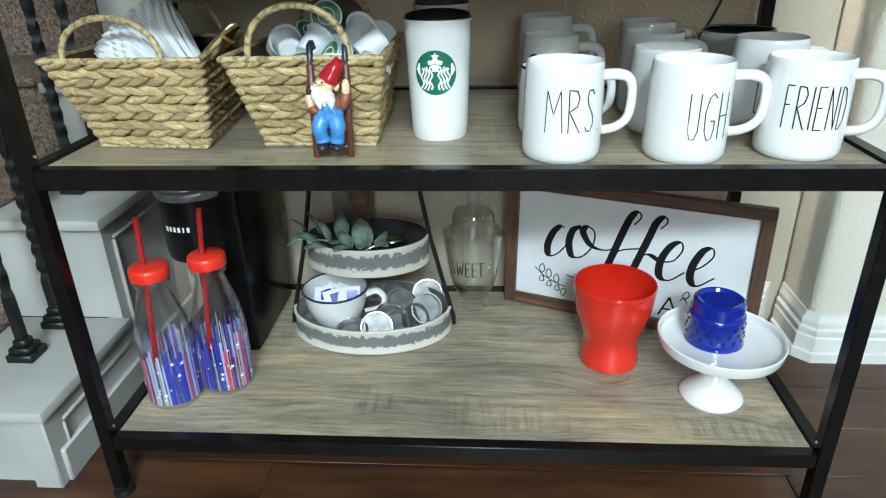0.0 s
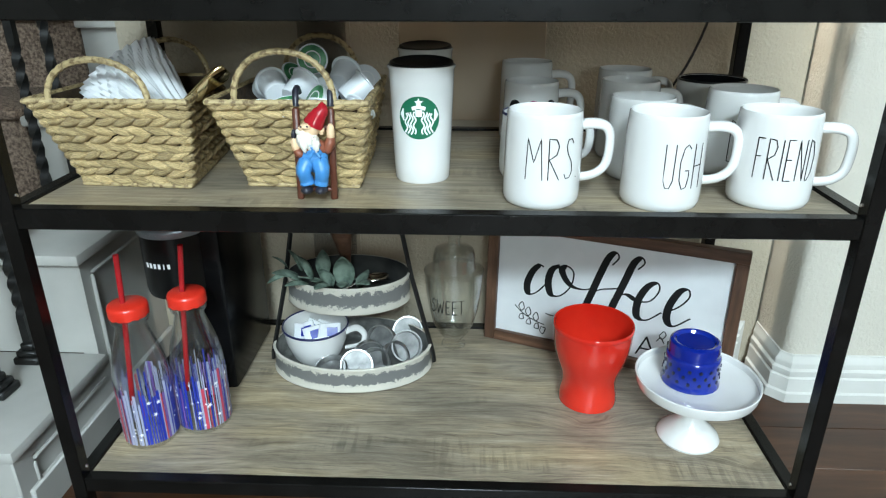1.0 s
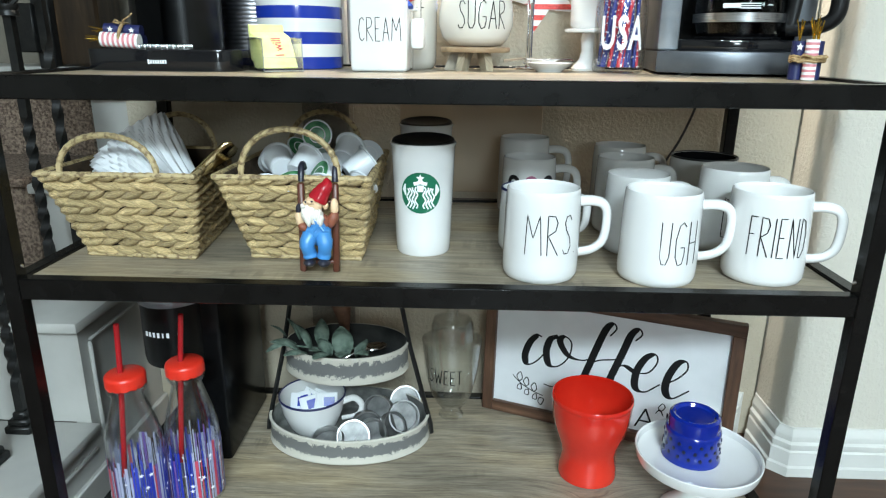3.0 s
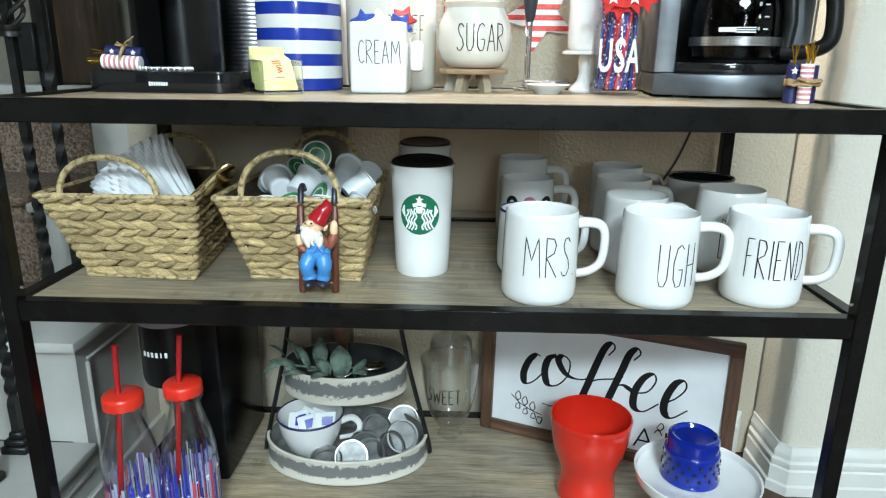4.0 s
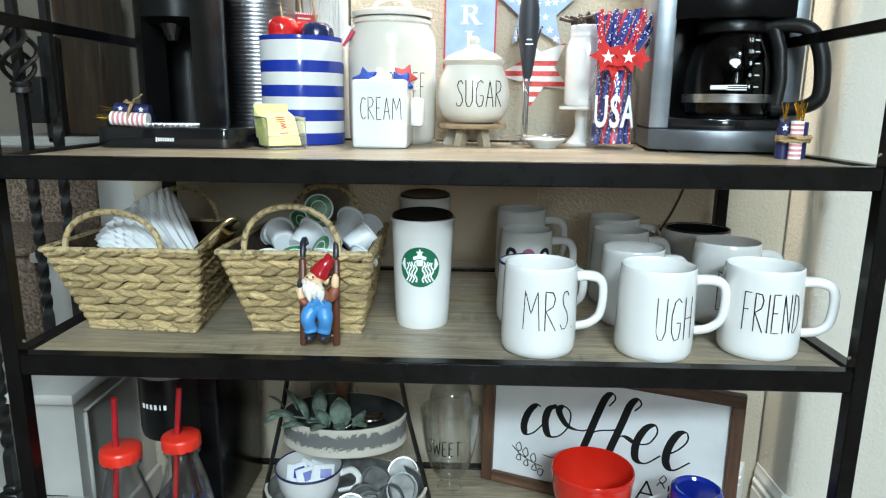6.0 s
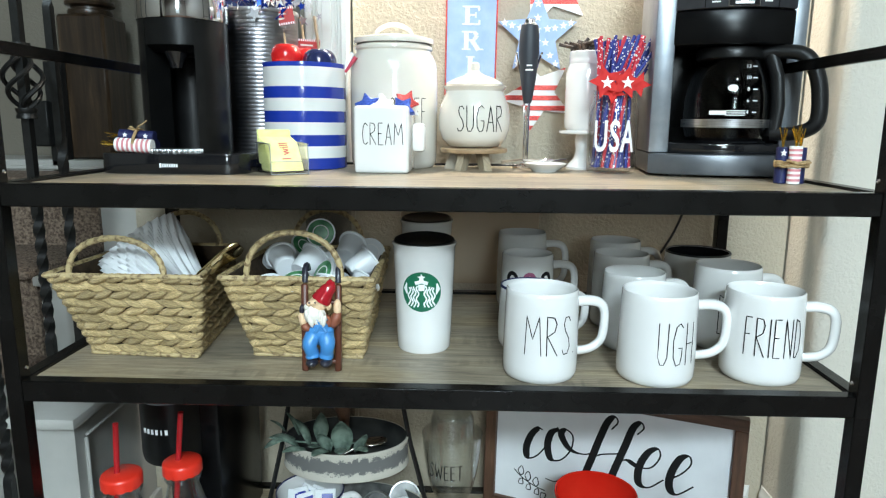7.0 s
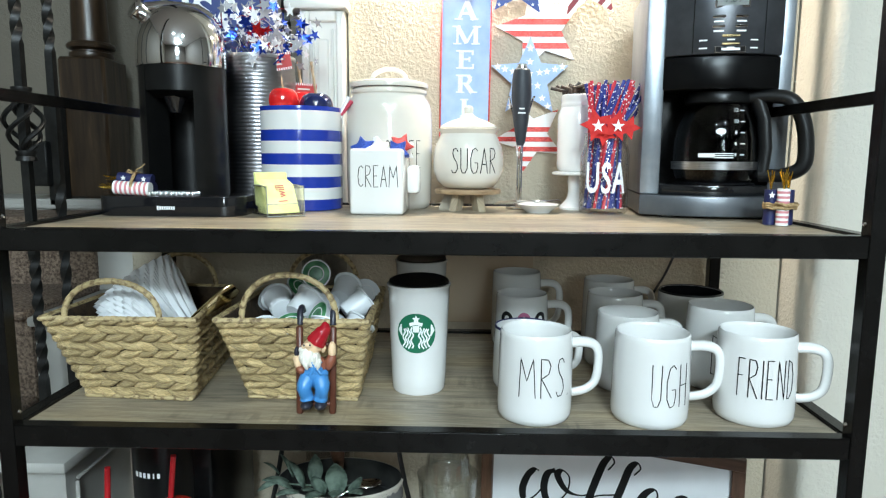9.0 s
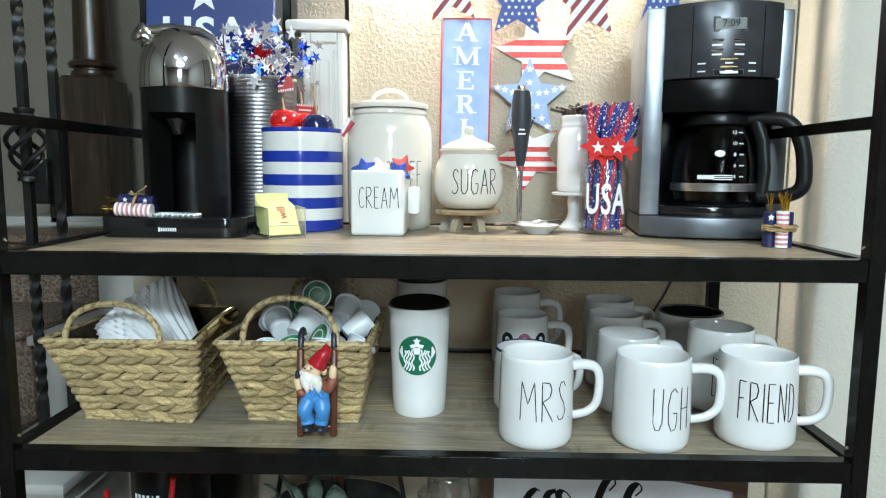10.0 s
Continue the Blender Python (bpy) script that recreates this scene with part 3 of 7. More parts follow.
for z, h in ((BOT, 0.026), (MID, 0.030), (TOP, 0.030)):
    zc = z + 0.004 - h / 2
    part("front_rail", bm_box(0, W / 2 + 0.0005, zc, 2 * XO - 2 * W, W - 0.001, h, 0.0015), M_METAL, rack)
    part("back_rail", bm_box(0, DEEP - W / 2, zc, 2 * XO - 2 * W, W - 0.001, h, 0.0015), M_METAL, rack)
    for sx in (-1, 1):
        part("side_rail", bm_box(sx * (XO - W / 2), DEEP / 2, zc, W - 0.001, DEEP - 2 * W, h, 0.0015), M_METAL, rack)
        for y in (W / 2,):
            part("screw", bm_lathe([(0, 0.0022), (0.0022, 0.0018), (0.0034, 0), (0, 0)], 10), M_CHROME, rack, "", pose(sx * (XO - W), y + 0.004, z + 0.018, 0, -90 * sx, 0))
    part("shelf_board", bm_box(0, DEEP / 2, z - 0.007, 2 * XO - 2 * W - 0.001, DEEP - 2 * W - 0.001, 0.014, 0.001), M_PLANK, rack, "greyish brown wood-grain shelf board")
for sx in (-1, 1):
    part("side_bar", bm_box(sx * (XO - W / 2), DEEP / 2, 0.967, 0.010, DEEP - 2 * W, 0.0165, 0.001), M_METAL, rack)
    part("screw", bm_lathe([(0, 0.0022), (0.0022, 0.0018), (0.0034, 0), (0, 0)], 10), M_CHROME, rack, "", pose(sx * (XO - W / 2 - 0.005), DEEP - W - 0.012, 0.967, 0, -90 * sx, 0))

# ---- lettering in thin pen strokes ----
PEN = {
    "M": [[(0, 0), (0.06, 1), (0.28, 0.42), (0.5, 1), (0.58, 0)]],
    "R": [[(0, 0), (0, 1), (0.25, 0.98), (0.34, 0.82), (0.27, 0.62), (0.02, 0.5), (0.38, 0)]],
    "S": [[(0.34, 0.86), (0.26, 0.98), (0.12, 0.96), (0.06, 0.8), (0.12, 0.62), (0.28, 0.42), (0.33, 0.2), (0.22, 0.03), (0.06, 0.02), (0, 0.14)]],
    "U": [[(0, 1), (0, 0.2), (0.08, 0.02), (0.22, 0.02), (0.32, 0.2), (0.34, 1)]],
    "G": [[(0.36, 0.9), (0.24, 1), (0.1, 0.92), (0, 0.6), (0.02, 0.2), (0.14, 0.0), (0.3, 0.04), (0.36, 0.25), (0.36, 0.42), (0.2, 0.42)]],
    "H": [[(0, 0), (0, 1)], [(0, 0.5), (0.34, 0.52)], [(0.34, 0), (0.34, 1)]],
    "F": [[(0, 0), (0.02, 1)], [(0.02, 1), (0.3, 1)], [(0.02, 0.55), (0.22, 0.56)]],
    "I": [[(0, 0), (0, 1)]],
    "E": [[(0.28, 1), (0, 1), (0, 0), (0.3, 0)], [(0, 0.52), (0.22, 0.52)]],
    "N": [[(0, 0), (0, 1), (0.34, 0), (0.34, 1)]],
    "D": [[(0, 0), (0, 1), (0.2, 0.92), (0.34, 0.6), (0.3, 0.2), (0.12, 0.0), (0, 0)]],
    "C": [[(0.34, 0.88), (0.22, 1), (0.08, 0.9), (0, 0.5), (0.06, 0.12), (0.2, 0.0), (0.34, 0.12)]],
    "A": [[(0, 0), (0.2, 1), (0.4, 0)], [(0.07, 0.36), (0.33, 0.36)]],
    "O": [[(0.17, 1), (0.03, 0.8), (0, 0.45), (0.08, 0.05), (0.2, 0), (0.32, 0.2), (0.34, 0.6), (0.28, 0.92), (0.17, 1)]],
    "W": [[(0, 1), (0.12, 0), (0.27, 0.7), (0.42, 0), (0.54, 1)]],
    "T": [[(0.16, 0), (0.16, 1)], [(0, 1), (0.34, 1)]],
    ".": [[(0.02, 0.0), (0.03, 0.03)]],
}


def bm_pen(body, height, stroke, narrow=0.62, gap=0.19):
    """Tall thin hand-drawn capitals in x-z, centred, as slim flat ribbons."""
    bm = bmesh.new()
    widths = [max(p[0] for s in PEN[c] for p in s) for c in body]
    total = sum(widths) + gap * (len(body) - 1)
    x = -total / 2
    for c, w in zip(body, widths):
        for s in PEN[c]:
            pts = []
            for (ax, az), (bx, bz) in zip(s, s[1:]):
                k = max(2, int(abs(az - bz) * 10) + 2)
                for i in range(k):
                    pts.append((ax + (bx - ax) * i / k, az + (bz - az) * i / k))
            pts.append(s[-1])
            bm_tube([((x + px) * height * narrow, 0, (pz - 0.5) * height) for px, pz in pts], stroke / 2, 6, bm=bm)
        x += w + gap
    for v in bm.verts:
        v.co.y *= 0.35
    return bm


def pen_wrap(body, height, stroke, radius, turn, z, narrow=0.62, gap=0.19):
    bm = bm_pen(body, height, stroke, narrow, gap)
    for v in bm.verts:
        r0 = radius(z + v.co.z) if callable(radius) else radius
        a = radians(turn) + v.co.x / r0
        r = r0 - v.co.y
        v.co = Vector((r * math.sin(a), -r * math.cos(a), z + v.co.z))
    return bm


def smooth_line(pts, n=6):
    """A rounded line through the points."""
    P = [Vector(p) for p in pts]
    P = [2 * P[0] - P[1]] + P + [2 * P[-1] - P[-2]]
    out = []
    for i in range(1, len(P) - 2):
        a, b, c, d = P[i - 1:i + 3]
        for k in range(n):
            u = k / n
            out.append(0.5 * ((2 * b) + (c - a) * u + (2 * a - 5 * b + 4 * c - d) * u * u + (3 * b - a - 3 * c + d) * u ** 3))
    out.append(P[-2])
    return out


# ---- mugs ----


def mug(x, y, z, r, h, handle, label, text="", turn=0.0, size=0.062, rim=None, mat=None, wobble=0.0, grip=1.0, seed=0, wide=0.62, up=0.0):
    """A straight-sided mug. handle and turn: degrees from the front (-y) towards +x."""
    mat = mat or M_CERAMIC
    t = thing("mug", pose(x, y, z), label, "mug", "white mugs on the middle shelf")
    rnd = random.Random(seed)
    w1, w2 = rnd.uniform(0, 6), rnd.uniform(0, 6)

    def bend(px, py, pz):
        a = math.atan2(py, px)
        k = 1 + wobble * (math.sin(2 * a + w1) * 0.6 + 0.5 * math.sin(3 * a + w2 + pz * 30))
        return px * k, py * k, pz + wobble * 0.5 * h * math.sin(a + w2) * (pz / h) ** 2 * 0.3

    prof = [(0, 0.003), (r * 0.80, 0.003), (r * 0.86, 0.0), (r * 0.95, 0.003), (r * 0.995, 0.010), (r, 0.022), (r * 0.995, h * 0.4), (r * 0.975, h * 0.8), (r * 0.955, h - 0.006), (r * 0.945, h - 0.0015), (r * 0.92, h), (r * 0.895, h - 0.0015), (r * 0.885, h - 0.006), (r * 0.89, h * 0.5), (r * 0.90, 0.016), (r * 0.8, 0.009), (0, 0.008)]
    part("body", bm_lathe(prof, 56, bend), mat, t)
    rr = r * 0.965
    g = grip
    pts = [(rr - 0.004, 0, h * 0.825), (rr + 0.016 * g, 0, h * 0.835), (rr + 0.032 * g, 0, h * 0.805), (rr + 0.0395 * g, 0, h * 0.71), (rr + 0.040 * g, 0, h * 0.52), (rr + 0.036 * g, 0, h * 0.37), (rr + 0.024 * g, 0, h * 0.285), (rr + 0.010 * g, 0, h * 0.255), (rr - 0.004, 0, h * 0.25)]
    hb = bm_tube(smooth_line(pts, 5), 0.0080, 12, flat=0.78)
    hb.transform(Matrix.Rotation(radians(handle - 90), 4, "Z"))
    part("handle", hb, mat, t)
    if rim:
        part("rim", bm_lathe([(r * 0.902, h - 0.0005), (r * 0.905, h + 0.0008), (r * 0.925, h + 0.0014), (r * 0.945, h + 0.0006), (r * 0.957, h - 0.0022)], 56, bend), rim, t, "dark painted rim")
    if text:
        part("lettering", pen_wrap(text, size, 0.0015, lambda q: r * (1.0 - 0.030 * max(0, q / h - 0.3)) + 0.0004, turn, h * 0.5 + up, wide), M_INK, t, "thin black capital letters")
    return t


mug(0.1525, 0.080, MID, 0.0530, 0.128, 98, "white glazed mug lettered MRS. in thin black capitals", "MRS.", 10, 0.055, wobble=0.012, seed=1, wide=0.72, up=0.007, grip=1.05)
mug(0.3165, 0.077, MID, 0.0545, 0.128, 90, "white glazed mug lettered UGH in thin black capitals", "UGH", 14, 0.059, wobble=0.014, seed=2, wide=0.63, grip=1.1)
mug(0.4690, 0.089, MID, 0.0545, 0.128, 76, "white glazed mug lettered FRIEND in thin black capitals", "FRIEND", -6, 0.054, wobble=0.014, seed=3, wide=0.56, up=0.007, grip=1.0)
mug(0.316, 0.212, MID, 0.0505, 0.124, 96, "plain white glazed mug behind the lettered ones", wobble=0.012, seed=4)
mug(0.322, 0.330, MID, 0.0505, 0.131, 96, "plain white glazed mug at the back of the shelf", wobble=0.012, seed=5)
mug(0.336, 0.442, MID, 0.0505, 0.135, 96, "plain white glazed mug in the shade against the wall", wobble=0.012, seed=6)
mug(0.469, 0.225, MID, 0.0530, 0.134, 94, "white glazed mug with a black letter D showing", "D", -24, wobble=0.012, seed=7, up=-0.004)
mug(0.150, 0.205, MID, 0.0515, 0.100, 96, "white enamel camp mug with a dark blue rim", rim=M_NAVY, seed=8)
mug(0.157, 0.455, MID, 0.049, 0.146, 96, "tall white mug in the shade against the wall", seed=9)
dm = mug(0.155, 0.322, MID, 0.0475, 0.130, 96, "white mug printed with a row of pink and black rings", seed=10)
for k, (a, mt) in enumerate(((-38, M_BLACKMATT), (0, material("pink_print", (0.35, 0.09, 0.17), 0.4)), (38, M_BLACKMATT))):
    ring = bm_tube([(0.0085 * math.cos(i * math.pi / 10), 0, 0.0105 * math.sin(i * math.pi / 10)) for i in range(20)], 0.0036, 6, closed=True)
    for v in ring.verts:
        v.co.y *= 0.15
    part("printed_ring", wrap(ring, 0.0472, a, 0.090), mt, dm, "printed ring")
bk = mug(0.472, 0.375, MID, 0.060, 0.127, 60, "wide white mug with a thick black rim and black inside", rim=M_BLACKMATT, seed=11)
part("inside", bm_lathe([(0.0532, 0.1262), (0.0526, 0.119), (0.0530, 0.064), (0.052, 0.017), (0, 0.0095)], 48), M_GLOSSBLACK, bk, "glossy black inside")


def tumbler(x, y, turn, lid, label):
    t = thing("tumbler", pose(x, y, MID), label, "travel tumbler", "ceramic tumblers")
    h = 0.172

    def rad(z):
        return 0.0425 + (0.0490 - 0.0425) * z / h

    part("body", bm_lathe([(0, 0.003), (0.038, 0.003), (0.040, 0.0), (0.0425, 0.004)] + [(rad(z), z) for z in (0.03, 0.07, 0.11, 0.15)] + [(0.0490, h - 0.006), (0.0505, h - 0.004), (0.0510, h - 0.001), (0.0500, h), (0.046, h), (0.045, h - 0.004), (0.040, 0.02), (0, 0.018)], 56), M_CERAMIC, t)
    part("lid", bm_lathe([(0.0462, h - 0.004), (0.0478, h + 0.0005), (0.0470, h + 0.004), (0.043, h + 0.005), (0.038, h + 0.002), (0, h + 0.001)], 56, lambda a, b, c: (a, b, c + (0.004 * (b / 0.047) if c > h else 0))), M_BLACKMATT, t, "black plastic drinking lid")
    if lid:
        def disc(r, cx, cz, n=28):
            bm = bmesh.new()
            c0 = bm.verts.new((cx, 0, cz))
            prev = None
            rings = []
            for q in (0.5, 1.0):
                rings.append([bm.verts.new((cx + r * q * math.cos(2 * math.pi * i / n), 0, cz + r * q * math.sin(2 * math.pi * i / n))) for i in range(n)])
            for i in range(n):
                j = (i + 1) % n
                bm.faces.new((c0, rings[0][i], rings[0][j]))
                bm.faces.new((rings[0][i], rings[1][i], rings[1][j], rings[0][j]))
            return bm

        zc = 0.101
        em = wrap(disc(0.0315, 0, 0), lambda z: rad(z) + 0.0004, turn, zc)
        part("emblem", em, M_LOGOGREEN, t, "round green emblem")
        white = bmesh.new()
        # plain wavy bands, a crown shape and side fins in place of the mark
        for sx in (-1, 1):
            for k, off in enumerate((0.0055, 0.0095, 0.0135, 0.0175)):
                n = 14
                pts = [(sx * (off + 0.0018 * math.sin(i * 0.9 + k)), 0, 0.006 - 0.030 * i / n + 0.003 * (3 - k) * 0.3) for i in range(n + 1) if math.hypot(off, 0.006 - 0.030 * i / n) < 0.0275]
                if len(pts) > 2:
                    bm_tube(pts, 0.0011, 6, bm=white)
            bm_tube([(sx * 0.022, 0, 0.012), (sx * 0.024, 0, 0.004), (sx * 0.021, 0, -0.004)], [0.001, 0.0032, 0.001], 6, bm=white)
        bm_tube([(-0.009, 0, 0.0125), (0, 0, 0.0150), (0.009, 0, 0.0125)], 0.0026, 6, bm=white)
        bm_tube([(0, 0, 0.002), (0, 0, 0.011)], [0.0042, 0.0048], 8, bm=white)
        for v in white.verts:
            v.co.y *= 0.2
        white.transform(Matrix.Diagonal((1.1, 1, 1.1, 1)))
        join(white, bm_prism(star_outline(0.0066, 0.45, 0, 0, 0.0225), 0.0003))
        part("emblem_print", wrap(white, lambda z: rad(z) + 0.0007, turn, zc), M_WHITEPAINT, t, "white wavy print")
    return t


tumbler(-0.021, 0.188, -2, True, "tall white ceramic tumbler with a round green emblem and black lid")
tumbler(-0.030, 0.425, 0, False, "tall white ceramic tumbler in the shade at the back")

# ---- baskets ----


def leaf_mesh():
    """One plump flattened strand: pointed at both ends, ridged."""
    bm = bmesh.new()
    prof = [(-0.5, 0.04), (-0.36, 0.40), (-0.18, 0.78), (0.02, 1.0), (0.2, 0.92), (0.38, 0.52), (0.5, 0.05)]
    rings = []
    for x, k in prof:
        rings.append([bm.verts.new((x, -0.5 * k * (0.25 * math.sin(a) + 0.75 * math.sin(a) ** 2), 0.5 * k * math.cos(a) + 0.16 * (x ** 2 - 0.1))) for a in [radians(q) for q in (0, 40, 75, 105, 140, 180)]])
    for a, b in zip(rings, rings[1:]):
        for i in range(5):
            bm.faces.new((a[i], a[i + 1], b[i + 1], b[i]))
    bmesh.ops.recalc_face_normals(bm, faces=bm.faces[:])
    if sum(f.normal.y for f in bm.faces) > 0:
        bmesh.ops.reverse_faces(bm, faces=bm.faces[:])
    return mesh_of("strand", bm, M_STRAWGRASS, 75)


LEAF = leaf_mesh()
M_CORD = vary(material("wrapped_grass_cord", (0.45, 0.35, 0.18), 0.6), (0.17, 0.11, 0.05), (0.46, 0.35, 0.18), 130, bump=0.7, bump_scale=260, lo=0.36, hi=0.52)


def rope(pts, r, pitch=0.0105, closed=False):
    """A cord wrapped with strands: a tube with ribs along its way."""
    P = [Vector(p) for p in pts]
    if closed:
        P = P + [P[0]]
    out, rad = [], []
    run = 0.0
    for a, b in zip(P, P[1:]):
        n = max(1, int((b - a).length / (pitch / 4)))
        for i in range(n):
            out.append(a.lerp(b, i / n))
            rad.append(r * (0.84 + 0.20 * abs(math.sin(math.pi * (run + (b - a).length * i / n) / pitch))) * random.uniform(0.96, 1.05))
        run += (b - a).length
    if not closed:
        out.append(P[-1])
        rad.append(r)
    return bm_tube(out, rad, 8, closed=closed)


def basket(bottom, top, zt, handles, label):
    """bottom, top: four corners each on the plan (front left, front right, back right, back left)."""
    cx, cy = bottom[0][0], bottom[0][1]
    t = thing("basket", pose(cx, cy, MID), label, "basket", "woven baskets")
    bo = [Vector((x - cx, y - cy, 0.004)) for x, y in bottom]
    to = [Vector((x - cx, y - cy, zt - MID)) for x, y in top]
    mid_p = sum(bo + to, Vector()) / 8
    # dark sheet behind the strands; its colour gives the shade in the gaps
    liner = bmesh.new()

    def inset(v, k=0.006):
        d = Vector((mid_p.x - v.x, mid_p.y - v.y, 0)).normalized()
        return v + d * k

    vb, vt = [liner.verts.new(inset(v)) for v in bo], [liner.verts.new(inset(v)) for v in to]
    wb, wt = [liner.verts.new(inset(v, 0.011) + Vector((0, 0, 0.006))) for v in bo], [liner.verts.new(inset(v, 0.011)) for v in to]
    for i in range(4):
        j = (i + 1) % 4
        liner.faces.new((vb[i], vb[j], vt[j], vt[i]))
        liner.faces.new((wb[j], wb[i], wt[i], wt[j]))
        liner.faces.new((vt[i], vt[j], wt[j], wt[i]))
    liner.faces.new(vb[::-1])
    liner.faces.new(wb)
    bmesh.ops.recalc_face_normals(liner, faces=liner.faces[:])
    part("lining", liner, M_STRAWDARK, t, "dark sheet behind the weave, coloured as the shade in its gaps")
    rnd = random.Random(int(1000 * cx))
    rows = 10
    for i in range(4):
        j = (i + 1) % 4
        b0, b1, t0, t1 = bo[i], bo[j], to[i], to[j]
        out = (b1 - b0).cross(t0 - b0).normalized()
        if out.dot(mid_p - b0) > 0:
            out = -out
        for k in range(rows):
            v = (k + 0.55) / rows
            a, b = b0.lerp(t0, v), b1.lerp(t1, v)
            along = b - a
            ln = along.length
            d = along.normalized()
            up = out.cross(d)
            if up.z < 0:
                up = -up
            step = 0.0275
            n = max(3, round(ln / step))
            hgt = (t0 - b0).length / rows
            for q in range(n):
                u = (q + (0.5 if k % 2 else 0.2)) / n + rnd.uniform(-0.012, 0.012)
                slant = radians((17 if k % 2 else -17) + rnd.uniform(-5, 5))
                dd = d * math.cos(slant) + up * math.sin(slant)
                uu = up * math.cos(slant) - d * math.sin(slant)
                dd = dd + out * 0.13 * (1 if k % 2 else -1)
                depth = rnd.uniform(0.016, 0.022)
                size = rnd.uniform(1.55, 1.75) * step
                edge = 0.44 * size / ln
                u = min(max(u, edge), 1 - edge)
                p = a + along * u - out * 0.0040 + up * rnd.uniform(-0.0012, 0.0012)
                m = Matrix.Identity(4)
                m.col[0][:3], m.col[1][:3], m.col[2][:3], m.col[3][:3] = dd * size, -out * depth, uu * hgt * rnd.uniform(1.04, 1.18), p
                piece("strand", LEAF, t, m)
        # strands that turn the corner
        nxt = to[j] - bo[j]
        corner = Vector((b1.x - mid_p.x, b1.y - mid_p.y, 0)).normalized()
        side = Vector((-corner.y, corner.x, 0))
        for k in range(rows):
            p = bo[j] + nxt * ((k + 0.55) / rows) - corner * 0.0085
            m = Matrix.Identity(4)
            m.col[0][:3], m.col[1][:3], m.col[2][:3], m.col[3][:3] = side * 0.026, -corner * 0.018, Vector((0, 0, 1)) * nxt.length / rows * 1.3 + side * rnd.uniform(-0.003, 0.003), p
            piece("strand", LEAF, t, m)
    part("rim", rope(to, 0.0046, closed=True), M_CORD, t, "rope-wrapped rim")
    part("base_rim", rope(bo, 0.0038, closed=True), M_CORD, t)
    for (x0, x1, zp, y) in handles:
        pts = []
        for i in range(25):
            a = math.pi * i / 24
            pts.append(((x0 + x1) / 2 - cx - (x1 - x0) / 2 * math.cos(a), y - cy, zt - MID - 0.004 + (zp - zt + 0.004) * math.sin(a) ** 0.8))
        part("handle", rope(pts, 0.0047), M_CORD, t, "arched rope-wrapped handle")
    return t


basket([(-0.527, 0.122), (-0.360, 0.110), (-0.382, 0.335), (-0.520, 0.345)], [(-0.567, 0.085), (-0.340, 0.085), (-0.372, 0.335), (-0.556, 0.345)], 0.652, [(-0.532, -0.392, 0.708, 0.087), (-0.52, -0.40, 0.712, 0.337)], "woven seagrass basket holding paper coffee filters")
basket([(-0.277, 0.126), (-0.112, 0.121), (-0.120, 0.335), (-0.270, 0.335)], [(-0.311, 0.085), (-0.090, 0.086), (-0.094, 0.335), (-0.305, 0.335)], 0.652, [(-0.272, -0.134, 0.720, 0.087), (-0.265, -0.14, 0.72, 0.335)], "woven seagrass basket full of coffee pods")

# fluted paper filters, nested in a stack
fil = thing("coffee_filters", pose(-0.452, 0.20, MID + 0.006), "stack of white fluted paper coffee filters in the basket", "coffee filters")


def fluted(k):
    bm = bmesh.new()
    seg = 192
    rings = []
    for r, z in ((0.040, 0.0), (0.046, 0.010), (0.064, 0.052), (0.086, 0.104)):
        ring = []
        for i in range(seg):
            a = 2 * math.pi * i / seg
            w = 1 + 0.075 * ((r - 0.036) / 0.05) * math.asin(0.98 * math.sin(a * 24 + k * 0.3)) / 1.3
            ring.append(bm.verts.new((r * w * math.cos(a), r * w * math.sin(a), z)))
        rings.append(ring)
    for a, b in zip(rings, rings[1:]):
        for i in range(seg):
            j = (i + 1) % seg
            bm.faces.new((a[i], a[j], b[j], b[i]))
    bm.faces.new(rings[0][::-1])
    return bm


for k in range(8):
    part("filter", fluted(k), M_PAPER, fil, "", pose(0.058 - 0.0062 * k, -0.006 + 0.003 * k, 0.054 + 0.0048 * k, -8 - 1.5 * k, -52 + 2.5 * k, 4 * k) @ Matrix.Diagonal((0.84 - 0.01 * k, 0.80, 0.86, 1)))

sc = thing("scoop", pose(-0.382, 0.140, MID + 0.088), "polished brass coffee scoop handle in the basket", "scoop")
part("handle", bm_tube([(0, 0, 0.01), (0.024, 0.004, 0.035), (0.055, 0.010, 0.060), (0.072, 0.014, 0.073), (0.080, 0.016, 0.079)], [0.007, 0.009, 0.0125, 0.0140, 0.009], 16, flat=0.35), M_BRASS, sc)
part("bowl", bm_lathe([(0, -0.04), (0.018, -0.038), (0.021, 0.0), (0.0195, 0.0), (0.017, -0.035), (0, -0.036)], 24), M_BRASS, sc)


def pod(m, k):
    t = thing("coffee_pod", m, "white plastic coffee pod with a green printed lid" if k % 2 == 0 else "white plastic coffee pod in the basket", "coffee pod", "coffee pods in the basket")
    part("cup", bm_lathe([(0, 0), (0.0165, 0), (0.0180, 0.002), (0.0188, 0.012), (0.0215, 0.040), (0.0250, 0.0405), (0.0252, 0.0425), (0.0, 0.0428)], 28), M_POD, t)
    part("foil_lid", bm_lathe([(0, 0.0436), (0.021, 0.0436), (0.0225, 0.0432)], 28), M_GREEN if k % 2 == 0 else M_POD, t)
    part("lid_ring", bm_lathe([(0.0120, 0.0440), (0.0126, 0.0445), (0.0140, 0.0440)], 28), M_WHITEPAINT, t)


